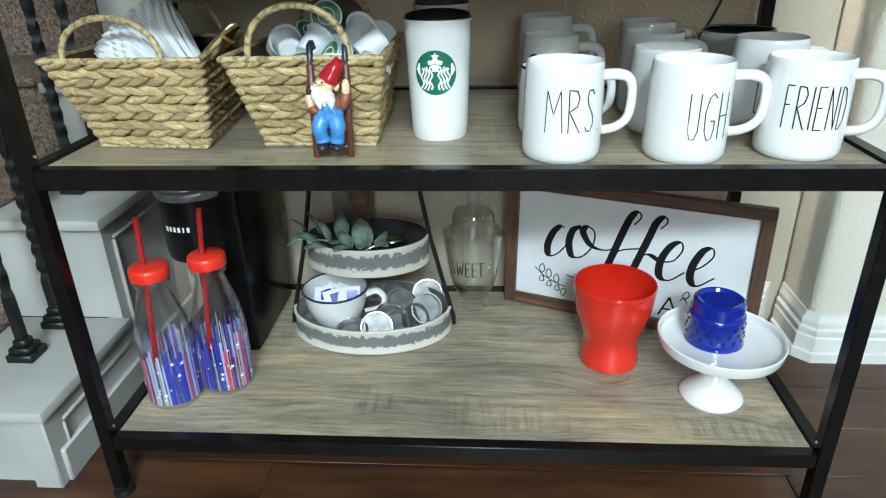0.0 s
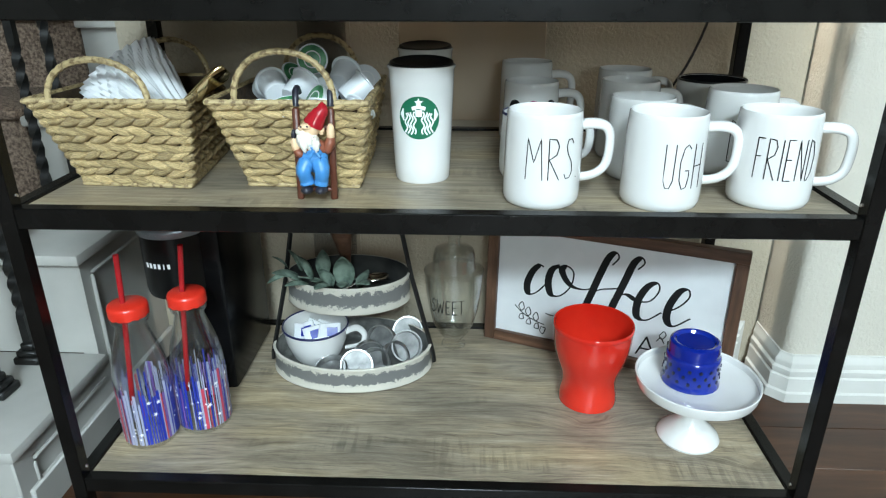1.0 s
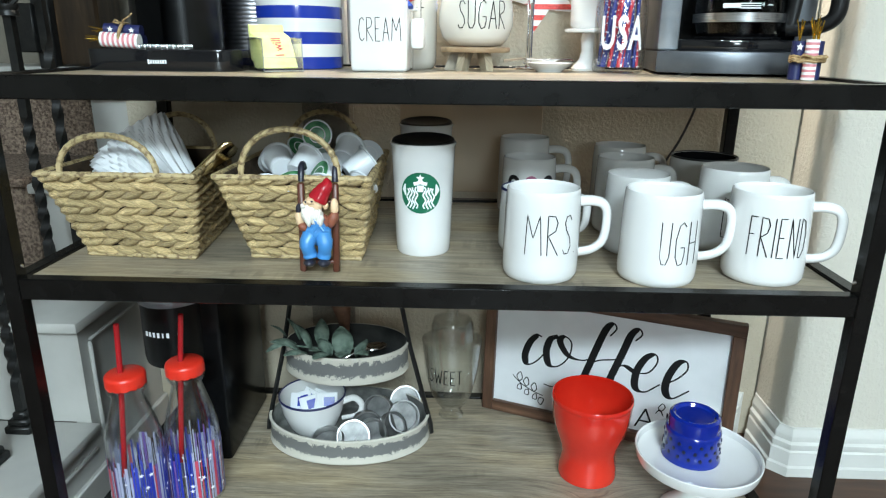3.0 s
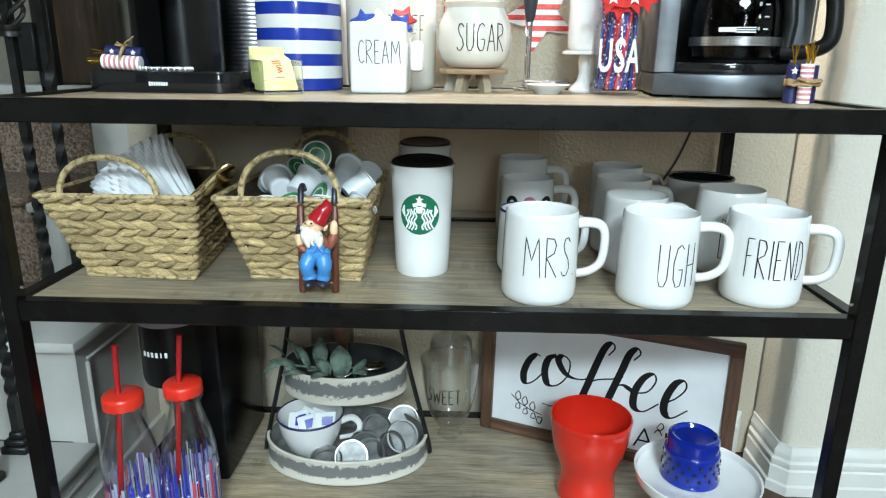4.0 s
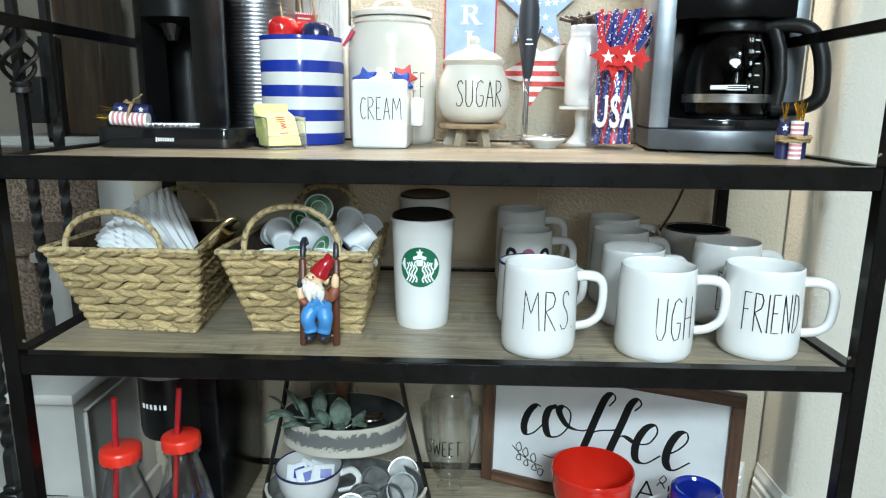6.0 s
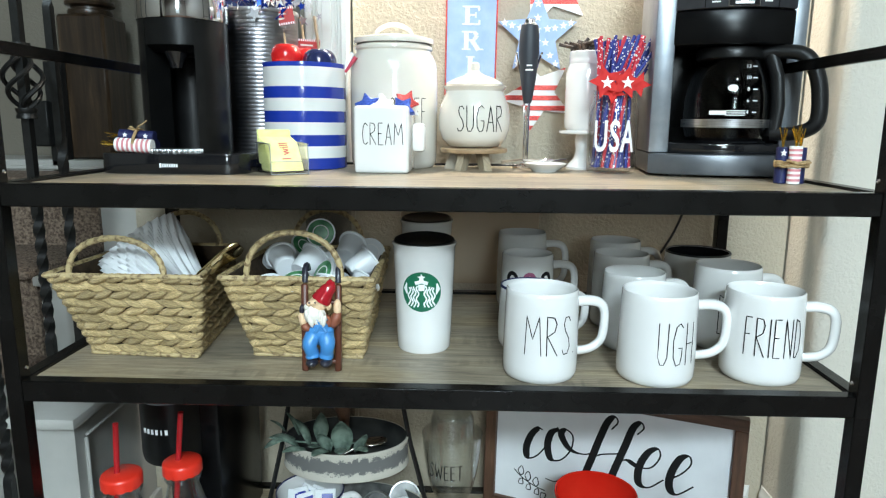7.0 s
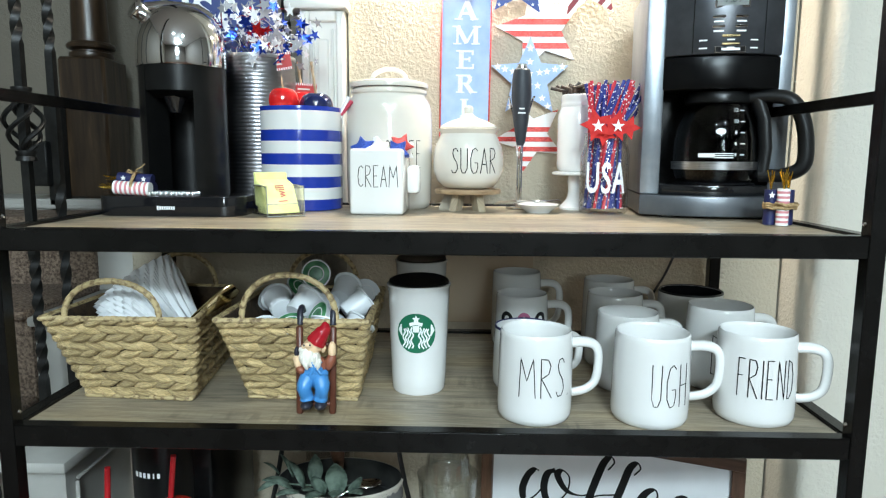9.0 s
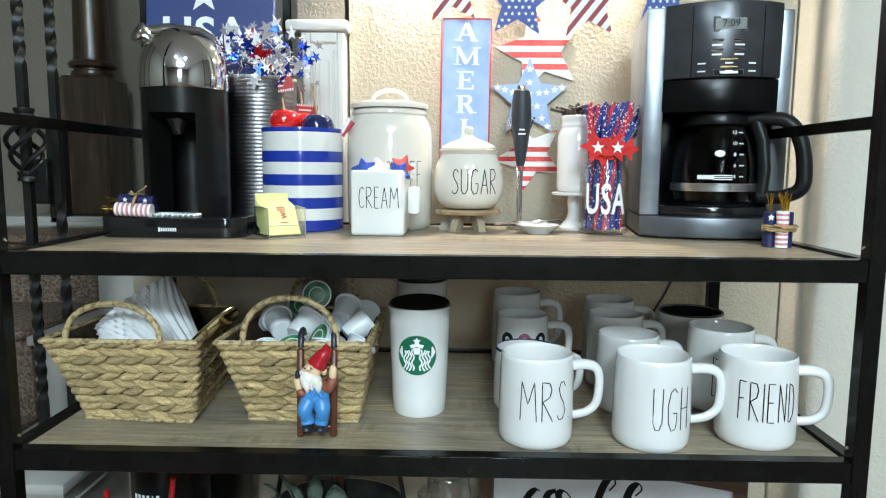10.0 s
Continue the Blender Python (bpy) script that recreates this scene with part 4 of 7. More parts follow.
PODS = [(-0.246, 0.195, 0.662, -72, 0, 28, 1), (-0.204, 0.180, 0.663, -58, 0, -32, 1), (-0.160, 0.155, 0.643, 58, 0, -52, 0), (-0.122, 0.195, 0.658, -58, 0, -62, 1), (-0.150, 0.245, 0.672, -66, 0, -12, 1), (-0.208, 0.305, 0.690, 78, 0, 8, 0),
        (-0.250, 0.130, 0.624, -60, 0, 20, 1), (-0.206, 0.122, 0.632, 26, 0, -14, 0), (-0.160, 0.122, 0.632, -30, 0, -20, 1), (-0.120, 0.150, 0.628, -50, 0, -40, 1), (-0.265, 0.255, 0.650, -70, 0, 60, 1), (-0.125, 0.285, 0.655, 60, 0, 30, 1), (-0.185, 0.240, 0.655, 100, 0, 20, 1), (-0.250, 0.300, 0.655, 40, 30, 30, 0)]
for k, (x, y, z, a, b, c, g) in enumerate(PODS):
    pod(pose(x, y, z - 0.008, a, b, c) @ Matrix.Translation((0, 0, -0.021)), g)
for k in range(9):
    pod(pose(-0.235 + 0.042 * (k % 3), 0.165 + 0.052 * (k // 3), MID + 0.050 + 0.012 * (k % 2), 50 * k, 35 * k, 20 * k) @ Matrix.Translation((0, 0, -0.021)), 1)


def gnome():
    """A painted garden figurine on a little ladder, cast in one piece."""
    mats = [material("gnome_red", (0.36, 0.012, 0.02), 0.12), material("gnome_white", (0.70, 0.66, 0.58), 0.5), material("gnome_skin", (0.74, 0.52, 0.32), 0.4), material("gnome_blue", (0.055, 0.23, 0.52), 0.35), material("gnome_brown", (0.10, 0.03, 0.016), 0.4), material("gnome_dark", (0.02, 0.02, 0.03), 0.35), material("gnome_shirt", (0.24, 0.075, 0.04), 0.45)]
    bm = bmesh.new()

    def add(other, k):
        n = len(bm.faces)
        join(bm, other)
        bm.faces.ensure_lookup_table()
        for f in bm.faces[n:]:
            f.material_index = k

    def blob(x, y, z, sx, sy, sz, k, rot=0):
        b = bmesh.new()
        bmesh.ops.create_icosphere(b, subdivisions=3, radius=1.0, matrix=pose(x, y, z, 0, rot, 0) @ Matrix.Diagonal((sx, sy, sz, 1)))
        add(b, k)

    for sx in (-1, 1):
        add(bm_box(sx * 0.0225, 0.012, 0.060, 0.0088, 0.009, 0.120, 0.0018), 4)
        add(bm_tube([(sx * 0.0225, 0.012, 0.122), (sx * 0.0225, 0.013, 0.140), (sx * 0.0225, 0.022, 0.144), (sx * 0.0225, 0.03, 0.138)], 0.0042, 8), 5)
    for z in (0.014, 0.040, 0.066, 0.095):
        add(bm_box(0, 0.012, z, 0.045, 0.008, 0.006, 0.0015), 4)
    for sx in (-1, 1):
        add(bm_tube(smooth_line([(sx * 0.006, 0.0, 0.056), (sx * 0.0105, -0.006, 0.047), (sx * 0.0118, -0.009, 0.040), (sx * 0.0100, -0.005, 0.030), (sx * 0.0085, -0.004, 0.023)], 4), [0.0105, 0.0110, 0.0112, 0.0110, 0.0108, 0.0106, 0.0104, 0.0100, 0.0098, 0.0092, 0.0090, 0.0092, 0.0088, 0.0092, 0.0094, 0.0096, 0.0092], 14), 3)
        blob(sx * 0.0095, -0.007, 0.0165, 0.0080, 0.012, 0.0058, 5)
    blob(0.0, 0.004, 0.047, 0.010, 0.007, 0.010, 3)
    blob(0.0, 0.0, 0.058, 0.019, 0.013, 0.014, 3)
    blob(0.001, 0.0, 0.070, 0.017, 0.012, 0.013, 6)
    blob(0.003, -0.008, 0.066, 0.010, 0.006, 0.009, 3)
    blob(-0.017, -0.004, 0.064, 0.008, 0.008, 0.006, 6, 30)
    blob(0.021, 0.0, 0.074, 0.007, 0.008, 0.013, 6, 20)
    blob(0.0235, 0.0, 0.090, 0.0052, 0.006, 0.012, 2)
    blob(-0.022, -0.004, 0.074, 0.0052, 0.006, 0.011, 2, -12)
    blob(-0.023, -0.004, 0.088, 0.0035, 0.004, 0.007, 5)
    blob(-0.003, -0.001, 0.094, 0.0125, 0.012, 0.012, 2)
    blob(-0.008, -0.007, 0.082, 0.012, 0.009, 0.013, 1, 14)
    blob(0.0, -0.006, 0.080, 0.010, 0.008, 0.010, 1, -20)
    blob(-0.013, -0.008, 0.091, 0.007, 0.005, 0.005, 1)
    blob(-0.012, -0.010, 0.096, 0.0035, 0.004, 0.0035, 2)
    blob(0.012, 0.0, 0.092, 0.004, 0.004, 0.005, 2)
    for s in (-1, 1):
        add(bm_tube([(0.004 - 0.007 * s, -0.0105, 0.077), (0.004, -0.0125, 0.069), (0.004 + 0.007 * s, -0.0125, 0.060)], 0.0024, 8), 3)
    for i in range(9):
        blob(-0.014 + 0.0028 * i, -0.012 - 0.002 * math.sin(i), 0.080 - 0.003 * (i % 3), 0.0030, 0.0035, 0.0085, 1, 10 * (i - 4) / 3)
    blob(-0.006, -0.010, 0.0985, 0.0075, 0.006, 0.0045, 2)
    for sx in (-0.011, -0.003):
        blob(sx, -0.0150, 0.0990, 0.0011, 0.0012, 0.0014, 5)
    hat = bm_tube(smooth_line([(0.002, 0.0, 0.100), (0.008, -0.001, 0.110), (0.014, -0.001, 0.119), (0.014, -0.001, 0.128)], 5), [0.0135, 0.0132, 0.0128, 0.012, 0.0115, 0.011, 0.0105, 0.0100, 0.0095, 0.0090, 0.0082, 0.0074, 0.0064, 0.0052, 0.0038, 0.002], 14)
    add(hat, 0)
    for v in bm.verts:
        q = v.co * 420
        v.co += Vector((noise.noise(q), noise.noise(q + Vector((7, 3, 1))), noise.noise(q + Vector((2, 9, 4))))) * 0.0011
    ob = link_mesh("gnome_figurine", bm, mats, 60)
    ob.matrix_basis = pose(-0.162, 0.058, MID + 0.001, -5, 0, 0) @ Matrix.Scale(1.06, 4)
    return tagged(ob, "painted gnome figurine climbing a small ladder hung on the basket", "figurine")


gnome()
# ---- lower shelf ----


def bottle(x, y, lean, label):
    """A milk bottle of clear plastic with a red screw cap and a straw, printed in stripes."""
    t = thing("milk_bottle", pose(x, y, BOT) @ Matrix.Scale(1.065, 4), label, "bottle", "milk bottles with straws")
    outer = [(0, 0.004), (0.034, 0.002), (0.038, 0.0), (0.0415, 0.004), (0.0425, 0.012), (0.0425, 0.120), (0.0415, 0.135), (0.037, 0.158), (0.029, 0.185), (0.0235, 0.205), (0.0225, 0.214), (0.0275, 0.217), (0.0285, 0.221), (0.0275, 0.225), (0.0235, 0.227), (0.0235, 0.240)]
    inner = [(r - 0.0018, z) for r, z in outer[::-1] if r > 0.03 or z > 0.1][:-1] + [(0.034, 0.007), (0, 0.008)]
    body = part("bottle_body", bm_lathe(outer + inner, 48), M_ACRYLIC, t, "clear plastic bottle")
    body.visible_shadow = False
    cap = [(0, 0.2465), (0.026, 0.2465), (0.0285, 0.2445), (0.0295, 0.241), (0.0295, 0.2285), (0.0280, 0.2275), (0.0270, 0.2285), (0.0262, 0.241), (0, 0.242)]
    part("cap", bm_lathe(cap, 60, lambda a, b, c: (a, b, c - (0.0018 if c < 0.229 and int(math.degrees(math.atan2(b, a)) / 12) % 2 else 0))), M_REDPLASTIC, t, "red screw cap")
    sx, sy = lean
    part("straw", bm_tube([(-0.024, 0, 0.062), (-0.007, 0, 0.235), (0.002 + sx, sy, 0.325)], 0.0042, 14), M_REDSTRAW, t, "translucent red straw")
    rnd = random.Random(int(x * 1000))
    cols = [M_FLAGPRINT, M_PALEPRINT, M_FLAGPRINT, M_REDPRINT, M_PALEPRINT, M_LILACPRINT, M_FLAGPRINT, M_PALEPRINT]
    a = 0.0
    k = 0
    while a < 354:
        w = rnd.choice((2, 3, 4, 6))
        h = 0.090 + rnd.choice((0, 0.008, 0.016, 0.026))
        bm = bmesh.new()
        n = 3
        lo = [bm.verts.new((0.0429 * math.sin(radians(a + w * i / n)), -0.0429 * math.cos(radians(a + w * i / n)), 0.012)) for i in range(n + 1)]
        hi = [bm.verts.new((0.0429 * math.sin(radians(a + w * i / n)), -0.0429 * math.cos(radians(a + w * i / n)), h)) for i in range(n + 1)]
        for i in range(n):
            bm.faces.new((lo[i], lo[i + 1], hi[i + 1], hi[i]))
        part("printed_stripe", bm, rnd.choice(cols), body)
        a += w + rnd.choice((0.4, 1.0, 2.5))
        k += 1
    for k in range(40):
        sb = bm_prism(star_outline(0.0022 if k % 3 else 0.0042, 0.4, k), 0.0003)
        part("printed_star", wrap(sb, 0.0434, rnd.uniform(0, 360), rnd.uniform(0.02, 0.10)), M_WHITEPAINT, body)
    return t


M_REDSTRAW = material("red_clear_plastic", (0.36, 0.012, 0.016), 0.2)
M_FLAGPRINT = material("blue_stripe_print", (0.012, 0.03, 0.33), 0.3)
M_REDPRINT = material("red_stripe_print", (0.48, 0.045, 0.08), 0.35)
M_PALEPRINT = material("pale_stripe_print", (0.50, 0.52, 0.72), 0.35, Alpha=0.65)
M_LILACPRINT = material("lilac_stripe_print", (0.20, 0.10, 0.40), 0.35, Alpha=0.7)
bottle(-0.499, 0.119, (-0.004, 0.0), "clear milk bottle with blue and red stripes, red cap and straw")
bottle(-0.420, 0.164, (0.001, 0.0), "clear striped milk bottle with red cap, beside the coffee maker")

# pod coffee machine
keu = thing("pod_coffee_machine", pose(-0.470, 0.36, BOT), "black single-cup coffee machine with a grey lid", "coffee machine")
part("side_body", bm_box(0.028, 0.02, 0.185, 0.098, 0.235, 0.37, 0.008, seg=2), M_DEEPBLACK, keu)
part("drip_base", bm_box(-0.01, -0.03, 0.012, 0.13, 0.25, 0.024, 0.006, seg=2), M_BLACK, keu)
part("brew_head", bm_lathe([(0, 0.205), (0.052, 0.205), (0.062, 0.212), (0.064, 0.225), (0.064, 0.328), (0, 0.328)], 40, lambda a, b, c: (a - 0.012, b * 1.15 - 0.06, c)), M_BLACK, keu)
part("lid", bm_lathe([(0, 0.329), (0.066, 0.329), (0.068, 0.334), (0.068, 0.352), (0.063, 0.361), (0.04, 0.366), (0, 0.368)], 40, lambda a, b, c: (a - 0.012, b * 1.15 - 0.06, c)), M_GUNMETAL, keu, "grey lid")
part("lid_handle", bm_tube([(-0.055, -0.115, 0.346), (-0.03, -0.137, 0.344), (0.0, -0.140, 0.344), (0.03, -0.128, 0.346)], 0.007, 12, flat=0.6), M_GUNMETAL, keu)
bars = bmesh.new()
for k, w in enumerate((0.007, 0.006, 0.006, 0.006, 0.003, 0.006)):
    bm_box(-0.022 + 0.0085 * k, 0, 0, w * 0.8, 0.0004, 0.009, bm=bars)
part("brand_bar", wrap(bars, 0.0645, -10, 0.278), M_WHITEPAINT, keu, "small white brand mark", pose(-0.012, -0.0705, 0))

# ---- two-tier tray ----
tray = thing("tiered_tray", pose(-0.182, 0.362, BOT), "two-tier oval tray in chipped white and grey paint", "tiered tray")
M_CHIPPED = material("chipped_white_paint", (0.72, 0.69, 0.60), 0.6)


def chipped():
    """Cream paint, with a worn grey band round the middle of the wall and ragged chips at its edges."""
    n, l, b = nodes_of(M_CHIPPED)
    tc = n.new("ShaderNodeTexCoord")
    uvz = n.new("ShaderNodeSeparateXYZ")
    l.new(tc.outputs["UV"], uvz.inputs[0])
    no = n.new("ShaderNodeTexNoise")
    no.inputs["Scale"].default_value, no.inputs["Detail"].default_value, no.inputs["Roughness"].default_value = 75, 12, 0.8
    l.new(tc.outputs["Object"], no.inputs["Vector"])
    sub = n.new("ShaderNodeMath")
    sub.operation = "SUBTRACT"
    l.new(uvz.outputs[1], sub.inputs[0])
    sub.inputs[1].default_value = 0.55
    ab = n.new("ShaderNodeMath")
    ab.operation = "ABSOLUTE"
    l.new(sub.outputs[0], ab.inputs[0])
    mu = n.new("ShaderNodeMath")
    mu.operation = "MULTIPLY_ADD"
    l.new(no.outputs["Fac"], mu.inputs[0])
    mu.inputs[1].default_value = -1.05
    l.new(ab.outputs[0], mu.inputs[2])
    r = n.new("ShaderNodeValToRGB")
    r.color_ramp.interpolation = "LINEAR"
    e = r.color_ramp.elements
    e[0].position, e[0].color = 0.20, (0.15, 0.15, 0.145, 1)
    e[1].position, e[1].color = 0.225, (0.54, 0.51, 0.44, 1)
    ad = n.new("ShaderNodeMath")
    ad.operation = "ADD"
    ad.inputs[1].default_value = 0.5
    l.new(mu.outputs[0], ad.inputs[0])
    l.new(ad.outputs[0], r.inputs[0])
    l.new(r.outputs[0], b.inputs["Base Color"])
    bp = n.new("ShaderNodeBump")
    bp.inputs["Strength"].default_value, bp.inputs["Distance"].default_value = 0.6, 0.001
    l.new(r.outputs[0], bp.inputs["Height"])
    l.new(bp.outputs[0], b.inputs["Normal"])


chipped()
M_TRAYIN = vary(material("worn_grey_metal", (0.14, 0.14, 0.13), 0.5, 0.3), (0.09, 0.09, 0.085), (0.30, 0.30, 0.28), 25, bump=0.2)


def oval(a, b, z0, h, name_wall, parent, dark):
    bm = bmesh.new()
    uv = bm.loops.layers.uv.new("UVMap")
    seg = 72
    prof = [(0.985, 0.0, 0.0), (1.0, 0.003, 0.06), (0.985, 0.010, 0.2), (0.985, h * 0.5, 0.5), (0.985, h - 0.008, 0.86), (1.0, h - 0.002, 0.95), (0.99, h, 1.0), (0.965, h, 1.0)]
    rings = [[bm.verts.new((a * k * math.cos(2 * math.pi * i / seg), b * k * math.sin(2 * math.pi * i / seg), z0 + z)) for i in range(seg)] for k, z, v in prof]
    for q in range(len(rings) - 1):
        for i in range(seg):
            j = (i + 1) % seg
            f = bm.faces.new((rings[q][i], rings[q][j], rings[q + 1][j], rings[q + 1][i]))
            for lp, (u, v) in zip(f.loops, ((i / seg, prof[q][2]), ((i + 1) / seg, prof[q][2]), ((i + 1) / seg, prof[q + 1][2]), (i / seg, prof[q + 1][2]))):
                lp[uv].uv = (u, v)
    part(name_wall, bm, M_CHIPPED, parent, "cream wall with a worn grey band")
    inn = bmesh.new()
    rr = [[inn.verts.new((a * k * math.cos(2 * math.pi * i / seg), b * k * math.sin(2 * math.pi * i / seg), z0 + z)) for i in range(seg)] for k, z in ((0.968, h - 0.0005), (0.965, 0.006), (0.93, 0.004))]
    for q in range(2):
        for i in range(seg):
            j = (i + 1) % seg
            inn.faces.new((rr[q][j], rr[q][i], rr[q + 1][i], rr[q + 1][j]))
    inn.faces.new(rr[2])
    part("tray_floor", inn, dark, parent, "grey metal inside")


oval(0.163, 0.109, 0.002, 0.052, "lower_wall", tray, M_TRAYIN)
oval(0.122, 0.084, 0.158, 0.056, "upper_wall", tray, vary(material("dark_tray_inside", (0.03, 0.03, 0.03), 0.5), (0.02, 0.02, 0.02), (0.06, 0.06, 0.055), 20))
for sx in (-1, 1):
    part("handle_bar", bm_tube([(sx * 0.168, 0, 0.010), (sx * 0.166, 0, 0.03), (sx * 0.125, 0, 0.20), (sx * 0.088, 0, 0.402)], 0.0055, 8, flat=0.5), M_IRON, tray, "black iron bar")
part("handle_top", bm_tube([(-0.088, 0, 0.402), (0, 0, 0.408), (0.088, 0, 0.402)], 0.0055, 8), M_IRON, tray)
part("wooden_grip", bm_tube([(0.0, 0, 0.214), (-0.01, 0, 0.30), (-0.012, 0, 0.40)], [0.004, 0.022, 0.028], 12), M_SIGNWOOD, tray, "brown tag hanging from the handle")

cup = thing("tea_cup", pose(-0.258, 0.368, BOT + 0.008), "white enamel cup with a dark rim, filled with sugar packets", "cup")
part("bowl", bm_lathe([(0, 0.003), (0.034, 0.003), (0.036, 0), (0.040, 0.004), (0.052, 0.022), (0.062, 0.052), (0.067, 0.082), (0.0655, 0.083), (0.060, 0.052), (0.050, 0.024), (0.036, 0.008), (0, 0.007)], 56), M_CERAMIC, cup)
part("rim", bm_lathe([(0.0648, 0.082), (0.0662, 0.0848), (0.0678, 0.083), (0.0674, 0.080)], 56), M_NAVY, cup, "dark blue rim")
hb = bm_tube(smooth_line([(0.060, 0, 0.066), (0.085, 0, 0.075), (0.100, 0, 0.060), (0.092, 0, 0.038), (0.060, 0, 0.028)], 6), 0.0068, 12, flat=0.7)
part("handle", hb, M_CERAMIC, cup)
rnd = random.Random(5)
for k in range(9):
    pk = thing("sugar_packet", pose(-0.287 + 0.0072 * k, 0.374 + rnd.uniform(-0.010, 0.010), BOT + 0.047 + 0.003 * (k % 3), rnd.uniform(-42, -26), rnd.uniform(-20, 20), rnd.uniform(-25, 25)), "white and blue paper sugar packet standing in the cup", "sugar packet", "sugar packets")
    part("paper", bm_box(0, 0, 0.004, 0.042, 0.0035, 0.060, 0.0012), M_PAPER, pk)
    part("print", bm_box(0.004, 0, 0.016, 0.022, 0.0041, 0.018, 0.0003), M_FLAGPRINT, pk, "blue printed block")


def tin(x, y, z, rx, ry, rz, r=0.031):
    t = thing("round_tin", pose(x, y, z, rx, ry, rz), "small round silver tin lying in the tray", "tin", "silver tins in the tray")
    part("wall", bm_lathe([(r - 0.001, 0.017), (r + 0.0015, 0.017), (r + 0.0018, 0.0145), (r, 0.014), (r, 0.001), (r - 0.001, 0), (r - 0.0015, 0.001), (r - 0.0015, 0.0165)], 36), M_TIN, t)
    part("base", bm_lathe([(0, 0.0015), (r - 0.002, 0.0015), (r - 0.002, 0.0025), (0, 0.0025)], 36), M_TINFLOOR, t)


for a in ((-0.166, 0.312, BOT + 0.030, 62, 12, 0), (-0.124, 0.395, BOT + 0.040, 66, -14, -10), (-0.076, 0.435, BOT + 0.040, 64, -6, 14), (-0.075, 0.372, BOT + 0.040, 58, 24, 8), (-0.130, 0.322, BOT + 0.024, 40, -12, 0), (-0.098, 0.345, BOT + 0.028, 50, 40, 30), (-0.15, 0.355, BOT + 0.03, 80, 5, 20), (-0.215, 0.300, BOT + 0.018, 20, 0, 0)):
    tin(*a)

leaves = thing("artificial_sprig", pose(-0.238, 0.345, BOT + 0.166), "dusty green artificial leaf sprig lying in the upper tray", "artificial plant")


def leaf_blade(l, w):
    bm = bmesh.new()
    prev = None
    for i in range(8):
        u = i / 7
        hw = w * math.sin(math.pi * (0.08 + 0.9 * u)) ** 0.8
        z = 0.16 * l * math.sin(math.pi * u * 0.9) - 0.10 * l * u * u
        row = [bm.verts.new((l * u, s * hw, z - 0.35 * abs(s) * hw)) for s in (-1, -0.5, 0, 0.5, 1)]
        if prev:
            for k in range(4):
                bm.faces.new((prev[k], prev[k + 1], row[k + 1], row[k]))
        prev = row
    ret = bmesh.ops.extrude_face_region(bm, geom=bm.faces[:])
    for g in ret["geom"]:
        if isinstance(g, bmesh.types.BMVert):
            g.co.z -= 0.0008
    bmesh.ops.recalc_face_normals(bm, faces=bm.faces[:])
    return bm


LB = mesh_of("leaf", leaf_blade(0.062, 0.0165), M_LEAF, 180)
rnd = random.Random(8)
SPRIG = [(0.055, -0.020, 0.028, 0, -78, -85, 1.25), (0.028, -0.020, 0.030, 20, -66, -120, 0.9), (0.082, -0.018, 0.030, -10, -62, -40, 0.85), (0.058, -0.045, 0.050, 0, -20, -85, 0.75), (0.030, -0.045, 0.048, 0, -16, -110, 0.8), (0.085, -0.040, 0.048, 0, -22, -55, 0.75),
         (-0.005, -0.020, 0.045, 10, -58, 160, 0.9), (-0.025, -0.030, 0.048, 0, -30, 200, 0.85), (-0.035, -0.018, 0.055, 0, -10, 190, 0.8), (-0.010, -0.045, 0.050, 0, -12, -140, 0.75), (-0.050, -0.020, 0.060, 0, 16, 205, 0.75), (-0.030, 0.000, 0.055, 30, -52, 150, 0.8), (0.010, 0.000, 0.040, 0, -60, 100, 0.9), (0.015, -0.040, 0.045, 0, -35, -100, 0.8), (-0.055, -0.01, 0.066, 20, -40, 180, 0.6)]
for (x, y, z, rx, ry, rz, s) in SPRIG:
    piece("leaf", LB, leaves, pose(x, y, z, rx, ry, rz) @ Matrix.Scale(s, 4))
part("stem", bm_tube([(0.08, 0.02, 0.03), (0.03, 0, 0.035), (-0.03, -0.01, 0.045), (-0.075, -0.015, 0.05)], 0.002, 6), M_LEAF, leaves)
spoon = thing("spoon", pose(-0.125, 0.345, BOT + 0.166, 0, 0, 25), "stainless steel spoon in the upper tray", "spoon")
part("bowl", bm_lathe([(0, 0.0), (0.010, 0.002), (0.017, 0.008), (0.0165, 0.009), (0.0095, 0.003), (0, 0.0012)], 24, lambda a, b, c: (a * 1.5, b, c + 0.036)), M_CHROME, spoon)
part("handle", bm_tube([(-0.024, 0, 0.044), (-0.06, 0, 0.03), (-0.10, 0, 0.012)], [0.002, 0.003, 0.004], 8, flat=0.4), M_CHROME, spoon)

# apothecary jar
jar = thing("apothecary_jar", pose(0.024, 0.450, BOT), "clear glass apothecary jar with lid, lettered SWEET", "glass jar")
o = [(0, 0.002), (0.024, 0.0), (0.027, 0.003), (0.0235, 0.008), (0.016, 0.013), (0.019, 0.019), (0.030, 0.032), (0.043, 0.055), (0.0525, 0.090), (0.0585, 0.130), (0.0610, 0.155), (0.0625, 0.172), (0.0640, 0.180)]
jb = part("jar_body", bm_lathe(o + [(0.0625, 0.181), (0.0600, 0.172), (0.0585, 0.154), (0.0560, 0.130), (0.0500, 0.090), (0.0405, 0.056), (0.027, 0.034), (0.013, 0.024), (0, 0.023)], 56), M_THICKGLASS, jar)
jb.visible_shadow = False
